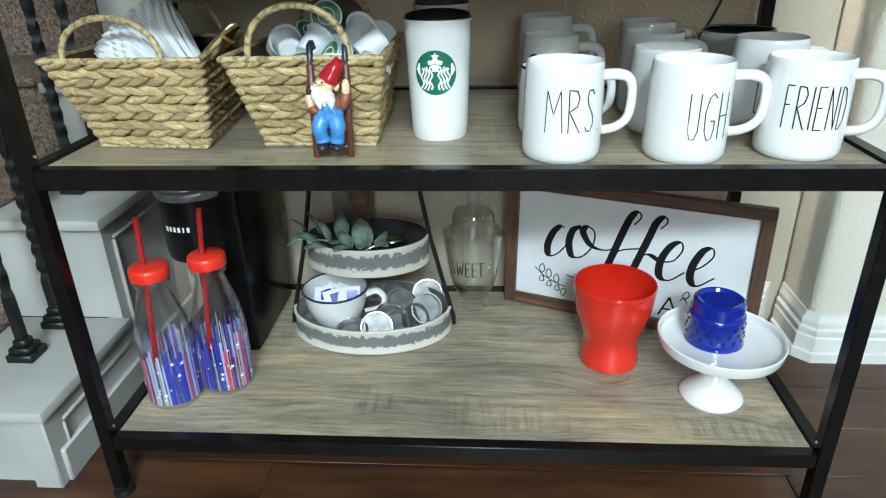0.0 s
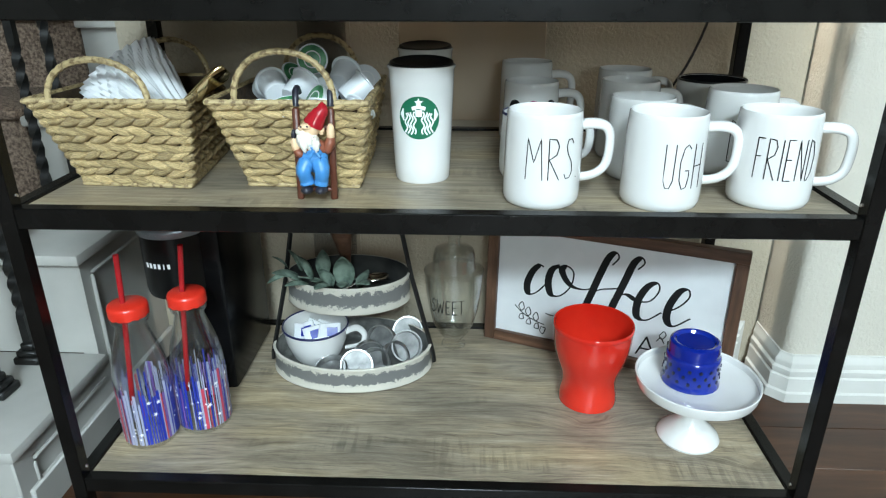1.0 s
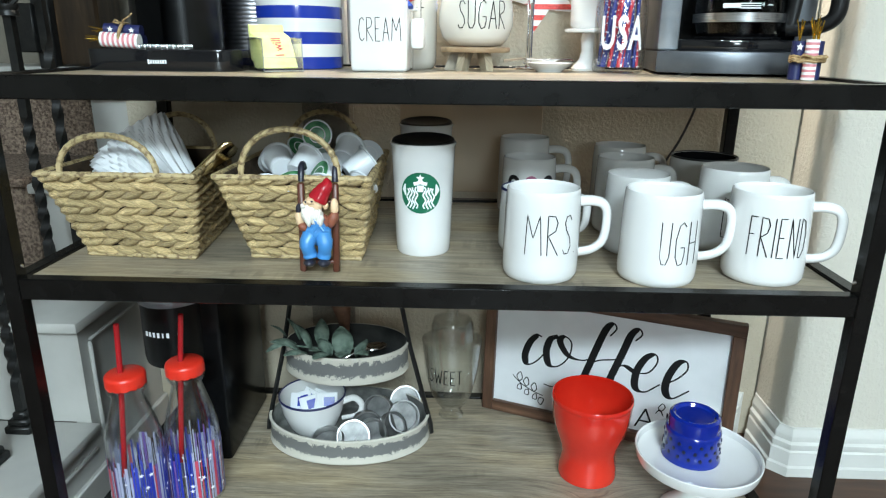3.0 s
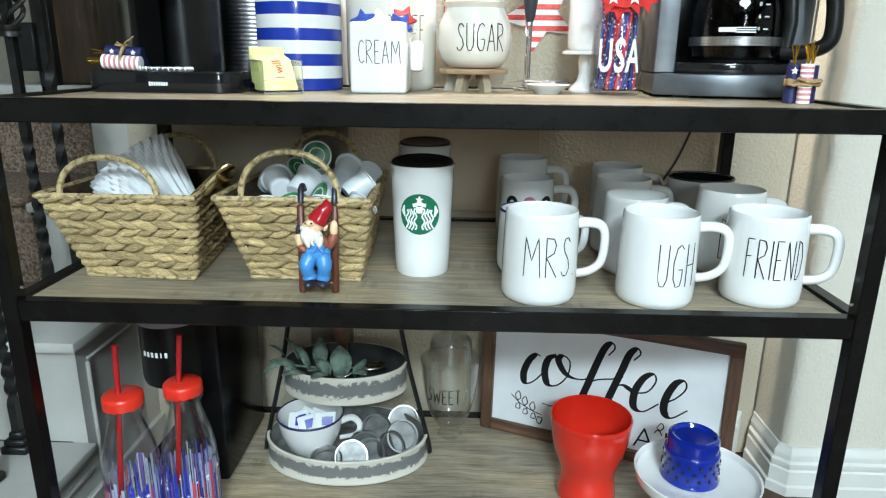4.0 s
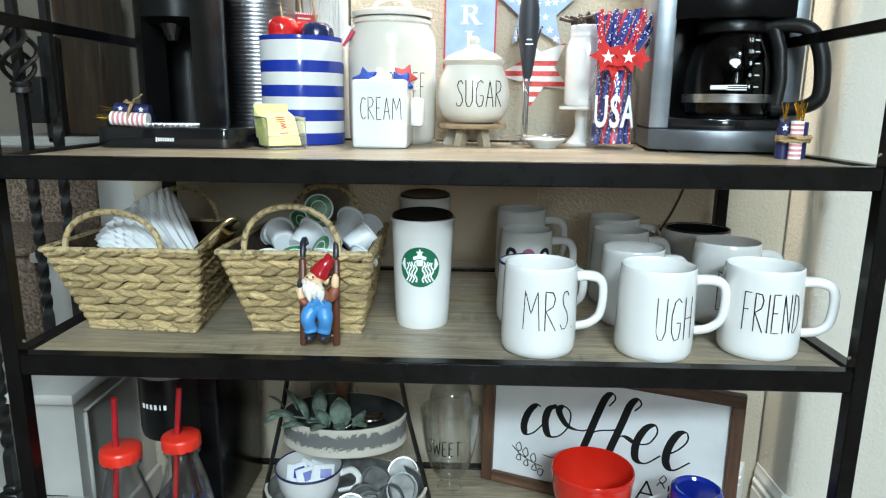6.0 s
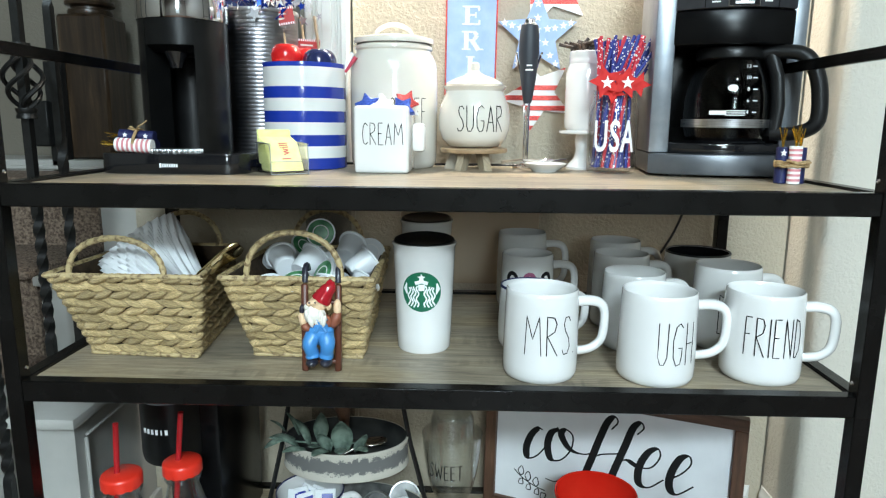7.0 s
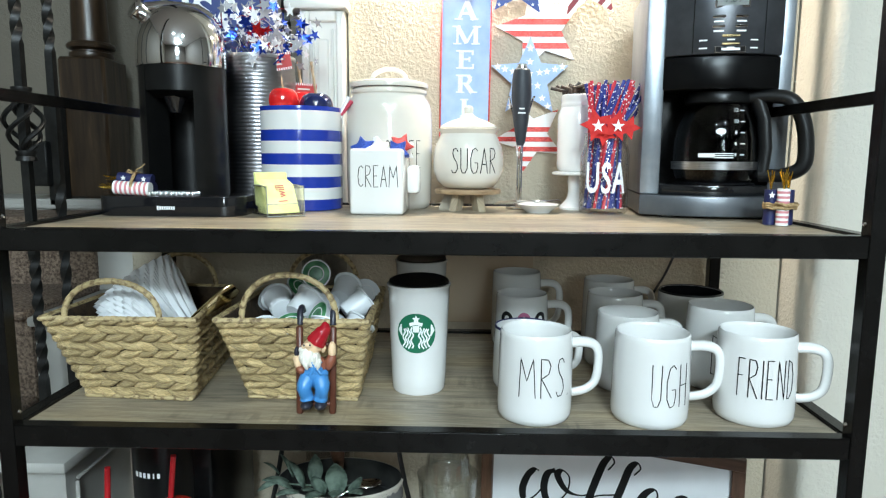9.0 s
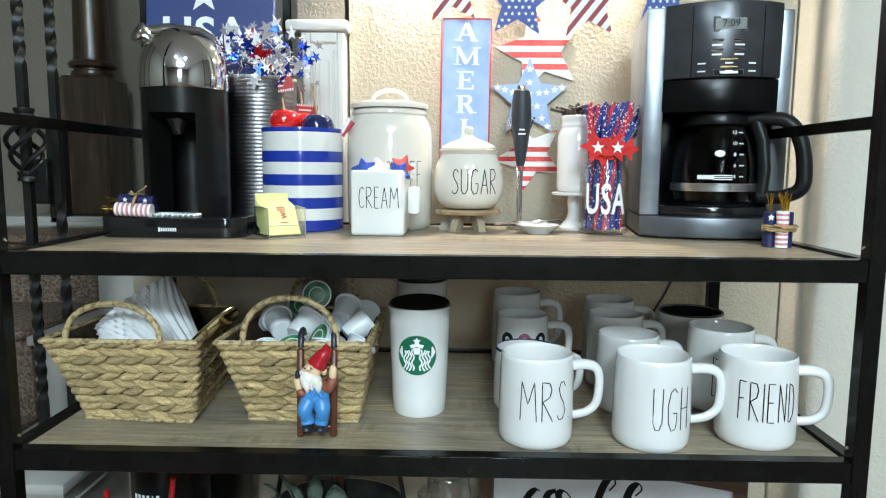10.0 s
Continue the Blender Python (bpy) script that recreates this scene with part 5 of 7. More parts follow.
jl = part("lid", bm_lathe([(0.0560, 0.176), (0.0565, 0.181), (0.0470, 0.185), (0.0445, 0.200), (0.0440, 0.216), (0.0400, 0.227), (0.026, 0.233), (0.013, 0.237), (0.012, 0.248), (0.015, 0.262), (0.015, 0.285), (0.010, 0.298), (0, 0.300), (0, 0.231), (0.022, 0.230), (0.038, 0.224), (0.0415, 0.215), (0.042, 0.200), (0.044, 0.184)], 48), M_THICKGLASS, jar, "domed glass lid")
jl.visible_shadow = False
part("lettering", pen_wrap("SWEET", 0.030, 0.0024, 0.0575, -14, 0.118, 0.95, 0.18), M_INK, jar, "thin black capital letters")

# ---- wooden sign ----
SL, SH, SB = 0.508, 0.284, 0.023
ang = math.degrees(math.atan2(0.302 - 0.490, 0.565 - 0.093))
sign = thing("wooden_sign", pose(0.093, 0.488, BOT, -3.0, 0, ang), "framed white wooden sign reading coffee BAR, leaning at the back", "sign")
part("board", bm_box(SL / 2, 0.010, SH / 2, SL - 0.02, 0.006, SH - 0.02), M_SIGNFACE, sign, "white painted board")
part("frame_top", bm_box(SL / 2, 0.006, SH - SB / 2, SL, 0.022, SB, 0.0015), M_SIGNWOOD, sign)
part("frame_bottom", bm_box(SL / 2, 0.006, SB / 2, SL - 2 * SB, 0.022, SB, 0.0015), M_SIGNWOOD, sign)
for x in (SB / 2, SL - SB / 2):
    v = bm_box(0, 0, 0, SH - SB, 0.022, SB, 0.0015)
    part("frame_side", v, M_SIGNWOOD, sign, "", pose(x, 0.006, (SH - SB) / 2, 0, 90, 0))


def brush(lines, thick, thin):
    """Brush script: fat on the way down, fine on the way up."""
    bm = bmesh.new()
    for ln in lines:
        P = smooth_line([(x, 0, z) for x, z in ln], 7)
        rad = []
        for i, p in enumerate(P):
            d = P[min(i + 1, len(P) - 1)] - P[max(i - 1, 0)]
            k = max(0.0, -d.z / (d.length + 1e-9))
            rad.append(thin + (thick - thin) * k ** 0.8)
        for i in range(2, len(rad) - 2):
            rad[i] = (rad[i - 1] + rad[i] + rad[i + 1]) / 3
        bm_tube(P, rad, 8, bm=bm)
    for v in bm.verts:
        v.co.y *= 0.05
    return bm


def on_sign(pts):
    """From a drawing 605 wide and 235 high, with a falling base line, to the board."""
    out = []
    for x, y in pts:
        u = (x - 75) / 605
        v = (y - (15 + 0.153 * (x - 75))) / 225
        out.append((SB + u * (SL - 2 * SB), SH - SB - v * (SH - 2 * SB)))
    return out


word = [[(190, 98), (178, 95), (160, 108), (148, 135), (155, 156), (180, 150), (215, 118)],
        [(232, 97), (212, 104), (204, 130), (214, 158), (240, 160), (264, 140), (268, 112), (250, 98), (238, 108), (262, 138), (300, 148), (330, 140)],
        [(362, 98), (376, 84), (368, 73), (352, 82), (335, 115), (316, 160), (300, 195), (288, 215), (282, 206), (300, 188)],
        [(308, 158), (340, 148), (380, 146), (402, 142)],
        [(424, 108), (438, 96), (430, 85), (413, 95), (398, 128), (378, 172), (362, 208), (350, 228), (344, 218), (362, 198)],
        [(368, 172), (400, 158), (432, 172), (462, 172), (480, 152), (474, 136), (452, 143), (434, 170), (434, 202), (458, 212), (492, 196)],
        [(500, 196), (530, 184), (550, 166), (546, 150), (526, 154), (508, 182), (506, 210), (524, 224), (560, 208)]]
part("script_word", brush([on_sign(w) for w in word], 0.0072, 0.0016), M_INK, sign, "black brush-script word coffee", pose(0.005, 0.0066, -0.005) @ Matrix.Diagonal((1.058, 1, 1, 1)))
sprig = [[(125, 186), (150, 205), (185, 222), (215, 232)]] + [[(x, y), (x - 8, y - 12), (x + 2, y - 20), (x + 8, y - 6), (x, y)] for x, y in ((145, 200), (165, 212), (188, 224))] + [[(x, y), (x + 2, y + 12), (x - 10, y + 10), (x - 8, y + 2), (x, y)] for x, y in ((150, 206), (172, 218), (196, 228))] + [[(205, 236), (218, 240), (212, 252), (203, 246), (205, 236)], [(215, 206), (240, 212), (262, 206)]]
part("leaf_drawing", brush([on_sign(w) for w in sprig], 0.0012, 0.0010), M_INK, sign, "thin line drawing of a leaf sprig", pose(0.003, 0.0066, 0))
part("capitals", bm_text("BAR", 0.066, 1.0, -0.0012, 0.0004, spacing=1.35), M_INK, sign, "black capitals BAR", pose(0.347, 0.0064, 0.050))
flour = [[(505, 250), (515, 242), (522, 250), (512, 258), (505, 250)], [(500, 262), (510, 255), (520, 268)]]
part("leaf_drawing", brush([on_sign(w) for w in flour], 0.0012, 0.0010), M_INK, sign, "", pose(0.017, 0.0066, 0))

# ---- red vase, cake stand, blue shaker ----
vase = thing("red_pot", pose(0.284, 0.258, BOT), "glossy red ceramic flared pot", "pot")
part("body", bm_lathe([(0, 0.003), (0.046, 0.003), (0.050, 0.0), (0.0535, 0.003), (0.0545, 0.010), (0.0528, 0.024), (0.0500, 0.042), (0.0505, 0.056), (0.0560, 0.075), (0.0640, 0.098), (0.0695, 0.122), (0.0715, 0.145), (0.0722, 0.157), (0.0700, 0.157), (0.0680, 0.140), (0.0640, 0.112), (0.056, 0.085), (0.048, 0.062), (0.045, 0.03), (0, 0.012)], 72), M_RED, vase)
part("rim", bm_lathe([(0.0722, 0.1571), (0.0735, 0.160), (0.0738, 0.164), (0.0722, 0.167), (0.0704, 0.1655), (0.0698, 0.1571)], 72), M_RED, vase, "rolled glossy red rim")

stand = thing("cake_stand", pose(0.444, 0.153, BOT) @ Matrix.Diagonal((0.97, 0.97, 1.07, 1)), "small white porcelain cake stand", "cake stand")
part("foot", bm_lathe([(0, 0.004), (0.050, 0.003), (0.053, 0.0), (0.0545, 0.004), (0.050, 0.012), (0.036, 0.024), (0.024, 0.036), (0.019, 0.050), (0.020, 0.072), (0.030, 0.090), (0, 0.092)], 56), M_CERAMIC, stand)
part("plate", bm_lathe([(0, 0.090), (0.045, 0.090), (0.090, 0.095), (0.101, 0.098), (0.1045, 0.106), (0.1055, 0.116), (0.1040, 0.117), (0.1015, 0.115), (0.1000, 0.106), (0.094, 0.1015), (0.045, 0.098), (0, 0.098)], 80), M_CERAMIC, stand)
sh = thing("shaker", pose(0.438, 0.170, BOT + 0.1054) @ Matrix.Diagonal((0.94, 0.94, 1.04, 1)), "cobalt blue enamel shaker dotted with dark holes, upside down", "shaker")
part("body", bm_lathe([(0.049, 0.0), (0.0515, 0.001), (0.0515, 0.004), (0.0500, 0.007), (0.0490, 0.012), (0.0480, 0.046), (0.0482, 0.050), (0.0468, 0.053), (0.0450, 0.054), (0.0445, 0.058), (0.0455, 0.066), (0.0435, 0.074), (0.0385, 0.0775), (0.035, 0.0765), (0.032, 0.072), (0, 0.0715)], 72), M_BLUE, sh)
# discs on the unpierced wall, coloured as the shade inside the holes
HOLE = mesh_of("hole", bm_lathe([(0, 0.0004), (0.0029, 0.0004), (0.0031, -0.001)], 12), material("hole_shade", (0.002, 0.002, 0.02), 0.6))
for row in range(3):
    for k in range(16):
        a = 22.5 * k + 11.25 * (row % 2)
        r = 0.0498 - 0.03 * 0.0115 * row
        piece("hole", HOLE, sh, pose(r * math.sin(radians(a)), -r * math.cos(radians(a)), 0.016 + 0.0115 * row, 90, 0, a))
# ---- top shelf ----
# capsule machine with a chrome dome
bv = thing("espresso_machine", pose(-0.436, 0.318, TOP), "black capsule espresso machine with a chrome domed head", "coffee machine")


def slab(hx, front, back, z0, z1, r, bm=None):
    """A plate on the plan: straight back, rounded front corners."""
    line = [(hx, back), (-hx, back)]
    for cx, a0, a1 in ((-hx + r, 180, 270), (hx - r, 270, 360)):
        line += [(cx + r * math.cos(radians(a0 + (a1 - a0) * i / 8)), front + r + r * math.sin(radians(a0 + (a1 - a0) * i / 8))) for i in range(9)]
    out = bmesh.new()
    lo = [out.verts.new((x, y, z0)) for x, y in line]
    hi = [out.verts.new((x, y, z1)) for x, y in line]
    for i in range(len(line)):
        j = (i + 1) % len(line)
        out.faces.new((lo[i], lo[j], hi[j], hi[i]))
    out.faces.new(hi)
    out.faces.new(lo[::-1])
    bmesh.ops.recalc_face_normals(out, faces=out.faces[:])
    bmesh.ops.bevel(out, geom=[e for e in out.edges if abs(e.verts[0].co.z - e.verts[1].co.z) < 1e-6], offset=0.002, segments=2, affect="EDGES", profile=0.5)
    return out


part("drip_tray", slab(0.121, -0.092, 0.10, 0.0, 0.033, 0.035), M_GLOSSBLACK, bv, "glossy black drip tray base")
grid_ = bmesh.new()
for i in range(9):
    for j in range(5):
        bm_box(-0.030 + 0.0088 * i, -0.084 + 0.0095 * j, 0.0365, 0.0066, 0.0058, 0.007, 0.0022, grid_, seg=2)
part("drip_grille", grid_, M_STEEL, bv, "chrome drip grille")


def shell():
    """Upright body, open at the front for the cup."""
    bm = bmesh.new()
    R, z0, z1, n = 0.071, 0.033, 0.246, 40
    cut = 34
    outer = [(R * math.sin(radians(a)), -R * math.cos(radians(a))) for a in [cut + (360 - 2 * cut) * i / n for i in range(n + 1)]]
    inner = [(0.6 * x, 0.50 * y + 0.022) for x, y in outer]
    rows = []
    for z in (z0, z1):
        rows.append(([bm.verts.new((x, y, z)) for x, y in outer], [bm.verts.new((x, y, z)) for x, y in inner]))
    (o0, i0), (o1, i1) = rows
    for k in range(n):
        bm.faces.new((o0[k], o0[k + 1], o1[k + 1], o1[k]))
        bm.faces.new((i0[k + 1], i0[k], i1[k], i1[k + 1]))
        bm.faces.new((o1[k], o1[k + 1], i1[k + 1], i1[k]))
        bm.faces.new((o0[k + 1], o0[k], i0[k], i0[k + 1]))
    for k in (0, n):
        bm.faces.new((o0[k], o1[k], i1[k], i0[k]))
    bmesh.ops.recalc_face_normals(bm, faces=bm.faces[:])
    return bm


part("body", shell(), M_BLACK, bv)
part("brew_head", bm_lathe([(0, 0.195), (0.052, 0.195), (0.070, 0.205), (0.0708, 0.246), (0, 0.246)], 48), M_BLACK, bv)
part("spout", bm_lathe([(0, 0.170), (0.009, 0.170), (0.012, 0.180), (0.020, 0.196), (0, 0.196)], 24, lambda a, b, c: (a, b - 0.035, c)), M_GLOSSBLACK, bv)
part("dome", bm_lathe([(0.0725, 0.246), (0.0735, 0.250), (0.0735, 0.270), (0.072, 0.290), (0.066, 0.312), (0.054, 0.331), (0.036, 0.344), (0.016, 0.350), (0, 0.351)], 64), M_CHROME, bv, "mirror chrome dome")
part("lever", bm_tube(smooth_line([(-0.040, -0.016, 0.322), (-0.054, -0.026, 0.333), (-0.062, -0.032, 0.339), (-0.066, -0.036, 0.342)], 4), [0.010, 0.011, 0.012, 0.013, 0.0145, 0.016, 0.017, 0.0175, 0.0178, 0.0172, 0.016, 0.013, 0.007], 20), M_CHROME, bv, "chrome lever")
part("lever_arm", bm_tube([(-0.058, -0.02, 0.343), (-0.02, -0.012, 0.350), (0.030, 0.0, 0.346), (0.050, 0.01, 0.333)], 0.010, 14, flat=0.6), M_CHROME, bv)
bars = bmesh.new()
for k in range(8):
    bm_box(-0.0135 + 0.0038 * k, -0.0923, 0.014, 0.0026, 0.0006, 0.0055 if k else 0.007, bm=bars)
part("brand_bar", bars, M_WHITEPAINT, bv, "small white brand mark")


def cracker(parent, a, b, r, mats, label):
    """A little rolled tube with coloured bands from a to b, and gold wire fuses past b."""
    a, b = Vector(a), Vector(b)
    n = len(mats)
    for k, m in enumerate(mats):
        part("band", bm_tube([a.lerp(b, k / n), a.lerp(b, (k + 1) / n)], r, 20), m, parent)
    rn = random.Random(len(label))
    fz = bmesh.new()
    d = (b - a).normalized()
    for k in range(6):
        j = Vector((rn.uniform(-1, 1), rn.uniform(-1, 1), rn.uniform(-1, 1))) * 0.005
        bm_tube([b - d * 0.004, b + d * 0.012 + j * 0.5, b + d * 0.026 + j * 1.3], 0.0009, 5, bm=fz)
    part("fuse", fz, M_GOLDWIRE, parent, "gold wire fuse")


M_GOLDWIRE = material("gold_wire", (0.62, 0.40, 0.07), 0.25, 1.0)
M_PINK = material("faded_red_band", (0.60, 0.22, 0.24), 0.6)
RW = [M_WHITEPAINT, M_PINK] * 7 + [M_WHITEPAINT]
fc = thing("firecracker_bundle", pose(-0.496, 0.238, TOP + 0.034, 0, 3, 0) @ Matrix.Scale(0.9, 4), "bundle of toy firecrackers tied with twine, lying on the coffee machine", "ornament")
cracker(fc, (0.034, -0.002, 0.0125), (-0.030, -0.004, 0.0125), 0.0125, RW, "a")
cracker(fc, (0.032, 0.012, 0.029), (-0.030, 0.010, 0.029), 0.0105, [M_NAVY] * 3, "bb")
cracker(fc, (0.030, 0.026, 0.012), (-0.030, 0.024, 0.012), 0.0118, [M_NAVY] * 3, "ccc")
for x in (-0.017, 0.020):
    part("star", bm_prism(star_outline(0.0052, 0.42), 0.0008), M_WHITEPAINT, fc, "", pose(x, -0.0005, 0.030))
tw = bm_tube([(0.004 + 0.001 * math.sin(i), 0.012 + 0.026 * math.cos(i * math.pi / 10), 0.020 + 0.021 * math.sin(i * math.pi / 10)) for i in range(20)], 0.0028, 6, closed=True)
bm_tube([(0.004, 0.0, 0.040), (0.010, -0.004, 0.047), (0.018, -0.006, 0.051), (0.026, -0.006, 0.058)], 0.0014, 6, bm=tw)
bm_tube([(0.004, 0.0, 0.040), (-0.004, -0.006, 0.046), (-0.008, -0.006, 0.042), (0.002, -0.004, 0.040)], 0.0016, 6, bm=tw)
part("twine", tw, M_TWINE, fc, "knotted jute twine")

fc2 = thing("firecracker_bundle", pose(0.527, 0.172, TOP), "upright bundle of toy firecrackers tied with twine on the shelf", "ornament")
cracker(fc2, (0.0, -0.007, 0.001), (0.0, -0.007, 0.056), 0.0090, RW, "a")
cracker(fc2, (-0.013, 0.006, 0.001), (-0.013, 0.006, 0.054), 0.0090, [M_NAVY] * 3, "bb")
cracker(fc2, (0.013, 0.006, 0.001), (0.013, 0.006, 0.054), 0.0090, [M_NAVY] * 3, "ccc")
part("star", bm_prism(star_outline(0.0055, 0.42), 0.0008), M_WHITEPAINT, fc2, "", pose(-0.0155, -0.0042, 0.046))
tw = bmesh.new()
for dz in (-0.003, 0.0, 0.003):
    bm_tube([(0.0235 * math.cos(i * math.pi / 12), 0.002 + 0.0185 * math.sin(i * math.pi / 12), 0.030 + dz + 0.001 * math.sin(i * 2)) for i in range(24)], 0.0021, 6, closed=True, bm=tw)
bm_tube([(0.0, -0.018, 0.030), (-0.010, -0.021, 0.034), (-0.018, -0.020, 0.036)], 0.0016, 6, bm=tw)
bm_tube([(0.0, -0.018, 0.030), (0.010, -0.021, 0.032), (0.018, -0.018, 0.033)], 0.0016, 6, bm=tw)
part("twine", tw, M_TWINE, fc2, "jute twine")

# galvanised ribbed can with tinsel stars
M_DARKSTEEL = vary(material("smoked_ribbed_metal", (0.24, 0.24, 0.255), 0.3, 1.0), (0.18, 0.18, 0.195), (0.30, 0.29, 0.29), 12, rough=(0.24, 0.36))
vz = thing("ribbed_can", pose(-0.342, 0.440, TOP), "tall ribbed silver metal can holding tinsel stars", "metal can")
prof = [(0, 0.002), (0.066, 0.0)]
for i in range(39):
    z = 0.006 + 0.0069 * i
    prof += [(0.0690, z), (0.06920, z + 0.0012), (0.06932, z + 0.0030), (0.06920, z + 0.0048), (0.0690, z + 0.0060)]
prof += [(0.0690, 0.276), (0.067, 0.276), (0.064, 0.02), (0, 0.012)]
part("wall", bm_lathe(prof, 64), M_DARKSTEEL, vz, "ribbed shiny wall")
part("rim", bm_lathe([(0.0668, 0.2762), (0.0702, 0.2762), (0.0710, 0.279), (0.0702, 0.2825), (0.0680, 0.2825), (0.0668, 0.279)], 64), M_STEEL, vz, "rolled steel rim")
tin_star = thing("tinsel_stars", pose(-0.338, 0.430, TOP + 0.275), "spray of red, white and blue foil stars in the metal can", "decoration")
rnd = random.Random(3)
wires = bmesh.new()
M_FOILBLUE = material("blue_foil", (0.02, 0.06, 0.42), 0.2, 0.85)
M_FOILRED = material("red_foil", (0.55, 0.02, 0.03), 0.2, 0.85)
M_FOILSILVER = material("silver_foil", (0.78, 0.80, 0.86), 0.22, 0.7)
STARS = [mesh_of("foil_star", bm_prism(star_outline(1.0, 0.40), 0.04), m) for m in (M_WHITEPAINT, M_FOILBLUE, M_FOILSILVER, M_FOILRED)]
for k in range(120):
    a = rnd.uniform(0, 2 * math.pi)
    rr = rnd.uniform(0.02, 0.112)
    p = Vector((rr * math.cos(a) * 0.95 + 0.014, 0.55 * rr * math.sin(a) - 0.03, rnd.uniform(0.0, 0.108) - 0.20 * rr))
    if k % 3 == 0:
        bm_tube([(0.01 * math.cos(a), 0.01 * math.sin(a), 0.0), p * 0.6 + Vector((0, 0, 0.02)), p], 0.0007, 4, bm=wires)
    s = rnd.uniform(0.007, 0.018)
    piece("foil_star", STARS[rnd.choice((0, 2, 2, 0, 1, 2, 1, 0, 3, 0))], tin_star, Matrix.Translation(p) @ pose(0, 0, 0, rnd.uniform(-35, 35), rnd.uniform(0, 72), rnd.uniform(-40, 40)) @ Matrix.Scale(s, 4))
for m in (M_FOILBLUE, M_FOILRED, M_FOILSILVER):
    curl = bmesh.new()
    for k in range(26):
        c = Vector((rnd.uniform(-0.075, 0.075), rnd.uniform(-0.07, 0.01), rnd.uniform(-0.005, 0.085)))
        d = Vector((rnd.uniform(-1, 1), rnd.uniform(-1, 1), rnd.uniform(-1, 1))) * 0.012
        bm_tube([c - d, c + Vector((d.y, d.z, d.x)) * 0.5, c + d], 0.0011, 4, flat=0.25, bm=curl)
    tagged(part("tinsel_strip", curl, m, tin_star, "shredded foil tinsel"), kind="stuff")
part("wire", wires, M_CHROME, tin_star, "thin silver wires")

# blue sign behind
us = thing("blue_sign", pose(-0.458, 0.490, TOP, -4, 0, 2), "dark blue wooden sign lettered USA with a white star", "sign")
part("board", bm_box(0, 0, 0.26, 0.255, 0.012, 0.52, 0.002), material("navy_board", (0.02, 0.04, 0.16), 0.55), us)
part("lettering", bm_text("USA", 0.082, 1.05, 0.0022, 0.0006, spacing=1.12), M_WHITEPAINT, us, "white capitals USA", pose(-0.012, -0.0064, 0.380))
part("star", bm_prism(star_outline(0.036, 0.40), 0.001), M_WHITEPAINT, us, "white star", pose(-0.012, -0.0072, 0.456))

# panelled white wooden post at the end of the wall
pp = thing("panelled_post", pose(-0.244, 0.575, TOP - 0.02), "white painted wooden post with raised panel mouldings", "panelled post")
part("core", bm_box(0, 0.03, 0.205, 0.088, 0.06, 0.43, 0.003), M_TRIM, pp)
for sx in (-0.036, 0.036):
    part("stile", bm_box(sx, -0.004, 0.205, 0.016, 0.010, 0.42, 0.003), M_TRIM, pp)
part("top_rail", bm_box(0, -0.004, 0.405, 0.056, 0.010, 0.022, 0.003), M_TRIM, pp)
for sx in (-0.020, 0.020):
    part("moulding", bm_box(sx, -0.003, 0.19, 0.005, 0.008, 0.38, 0.002), M_TRIM, pp)
part("raised_panel", bm_box(0, -0.001, 0.18, 0.022, 0.006, 0.36, 0.0025), M_TRIM, pp)
part("cap", bm_box(-0.012, 0.02, 0.428, 0.13, 0.08, 0.022, 0.006, seg=2), M_TRIM, pp)

# striped canister with ornaments
cn = thing("striped_canister", pose(-0.258, 0.418, TOP), "white ceramic canister with royal blue stripes", "canister")
R, H = 0.0765, 0.188
bands = [(0.0, 0.021, 1), (0.021, 0.042, 0), (0.042, 0.062, 1), (0.062, 0.084, 0), (0.084, 0.104, 1), (0.104, 0.126, 0), (0.126, 0.146, 1), (0.146, 0.180, 0), (0.180, 0.188, 1)]
part("inside", bm_lathe([(R - 0.001, H), (R - 0.005, H - 0.001), (R - 0.006, 0.01), (0, 0.008)], 64), M_CERAMIC, cn)
for z0, z1, k in bands:
    part("stripe" if k else "white_band", bm_lathe([(R - (0.003 if z0 == 0 else 0), z0), (R, z0 + 0.002), (R, z1 - 0.0001), (R - 0.003, z1)] if z0 == 0 else [(R, z0), (R + 0.0003, (z0 + z1) / 2), (R, z1)], 72), M_STRIPE if k else M_CERAMIC, cn)


def bauble(x, y, z, r, mat, label):
    t = thing("candy_apple", pose(x, y, z), label, "ornament", "ornaments in the canister")
    b = bmesh.new()
    bmesh.ops.create_uvsphere(b, u_segments=32, v_segments=20, radius=r)
    for v in b.verts:
        k = max(0, v.co.z / r) ** 6
        v.co.z -= 0.25 * r * k
    part("apple", b, mat, t)
    part("stick", bm_tube([(0, 0, r * 0.6), (-0.008, 0.0, r + 0.05)], 0.0025, 8), M_LIGHTWOOD, t)
    return t


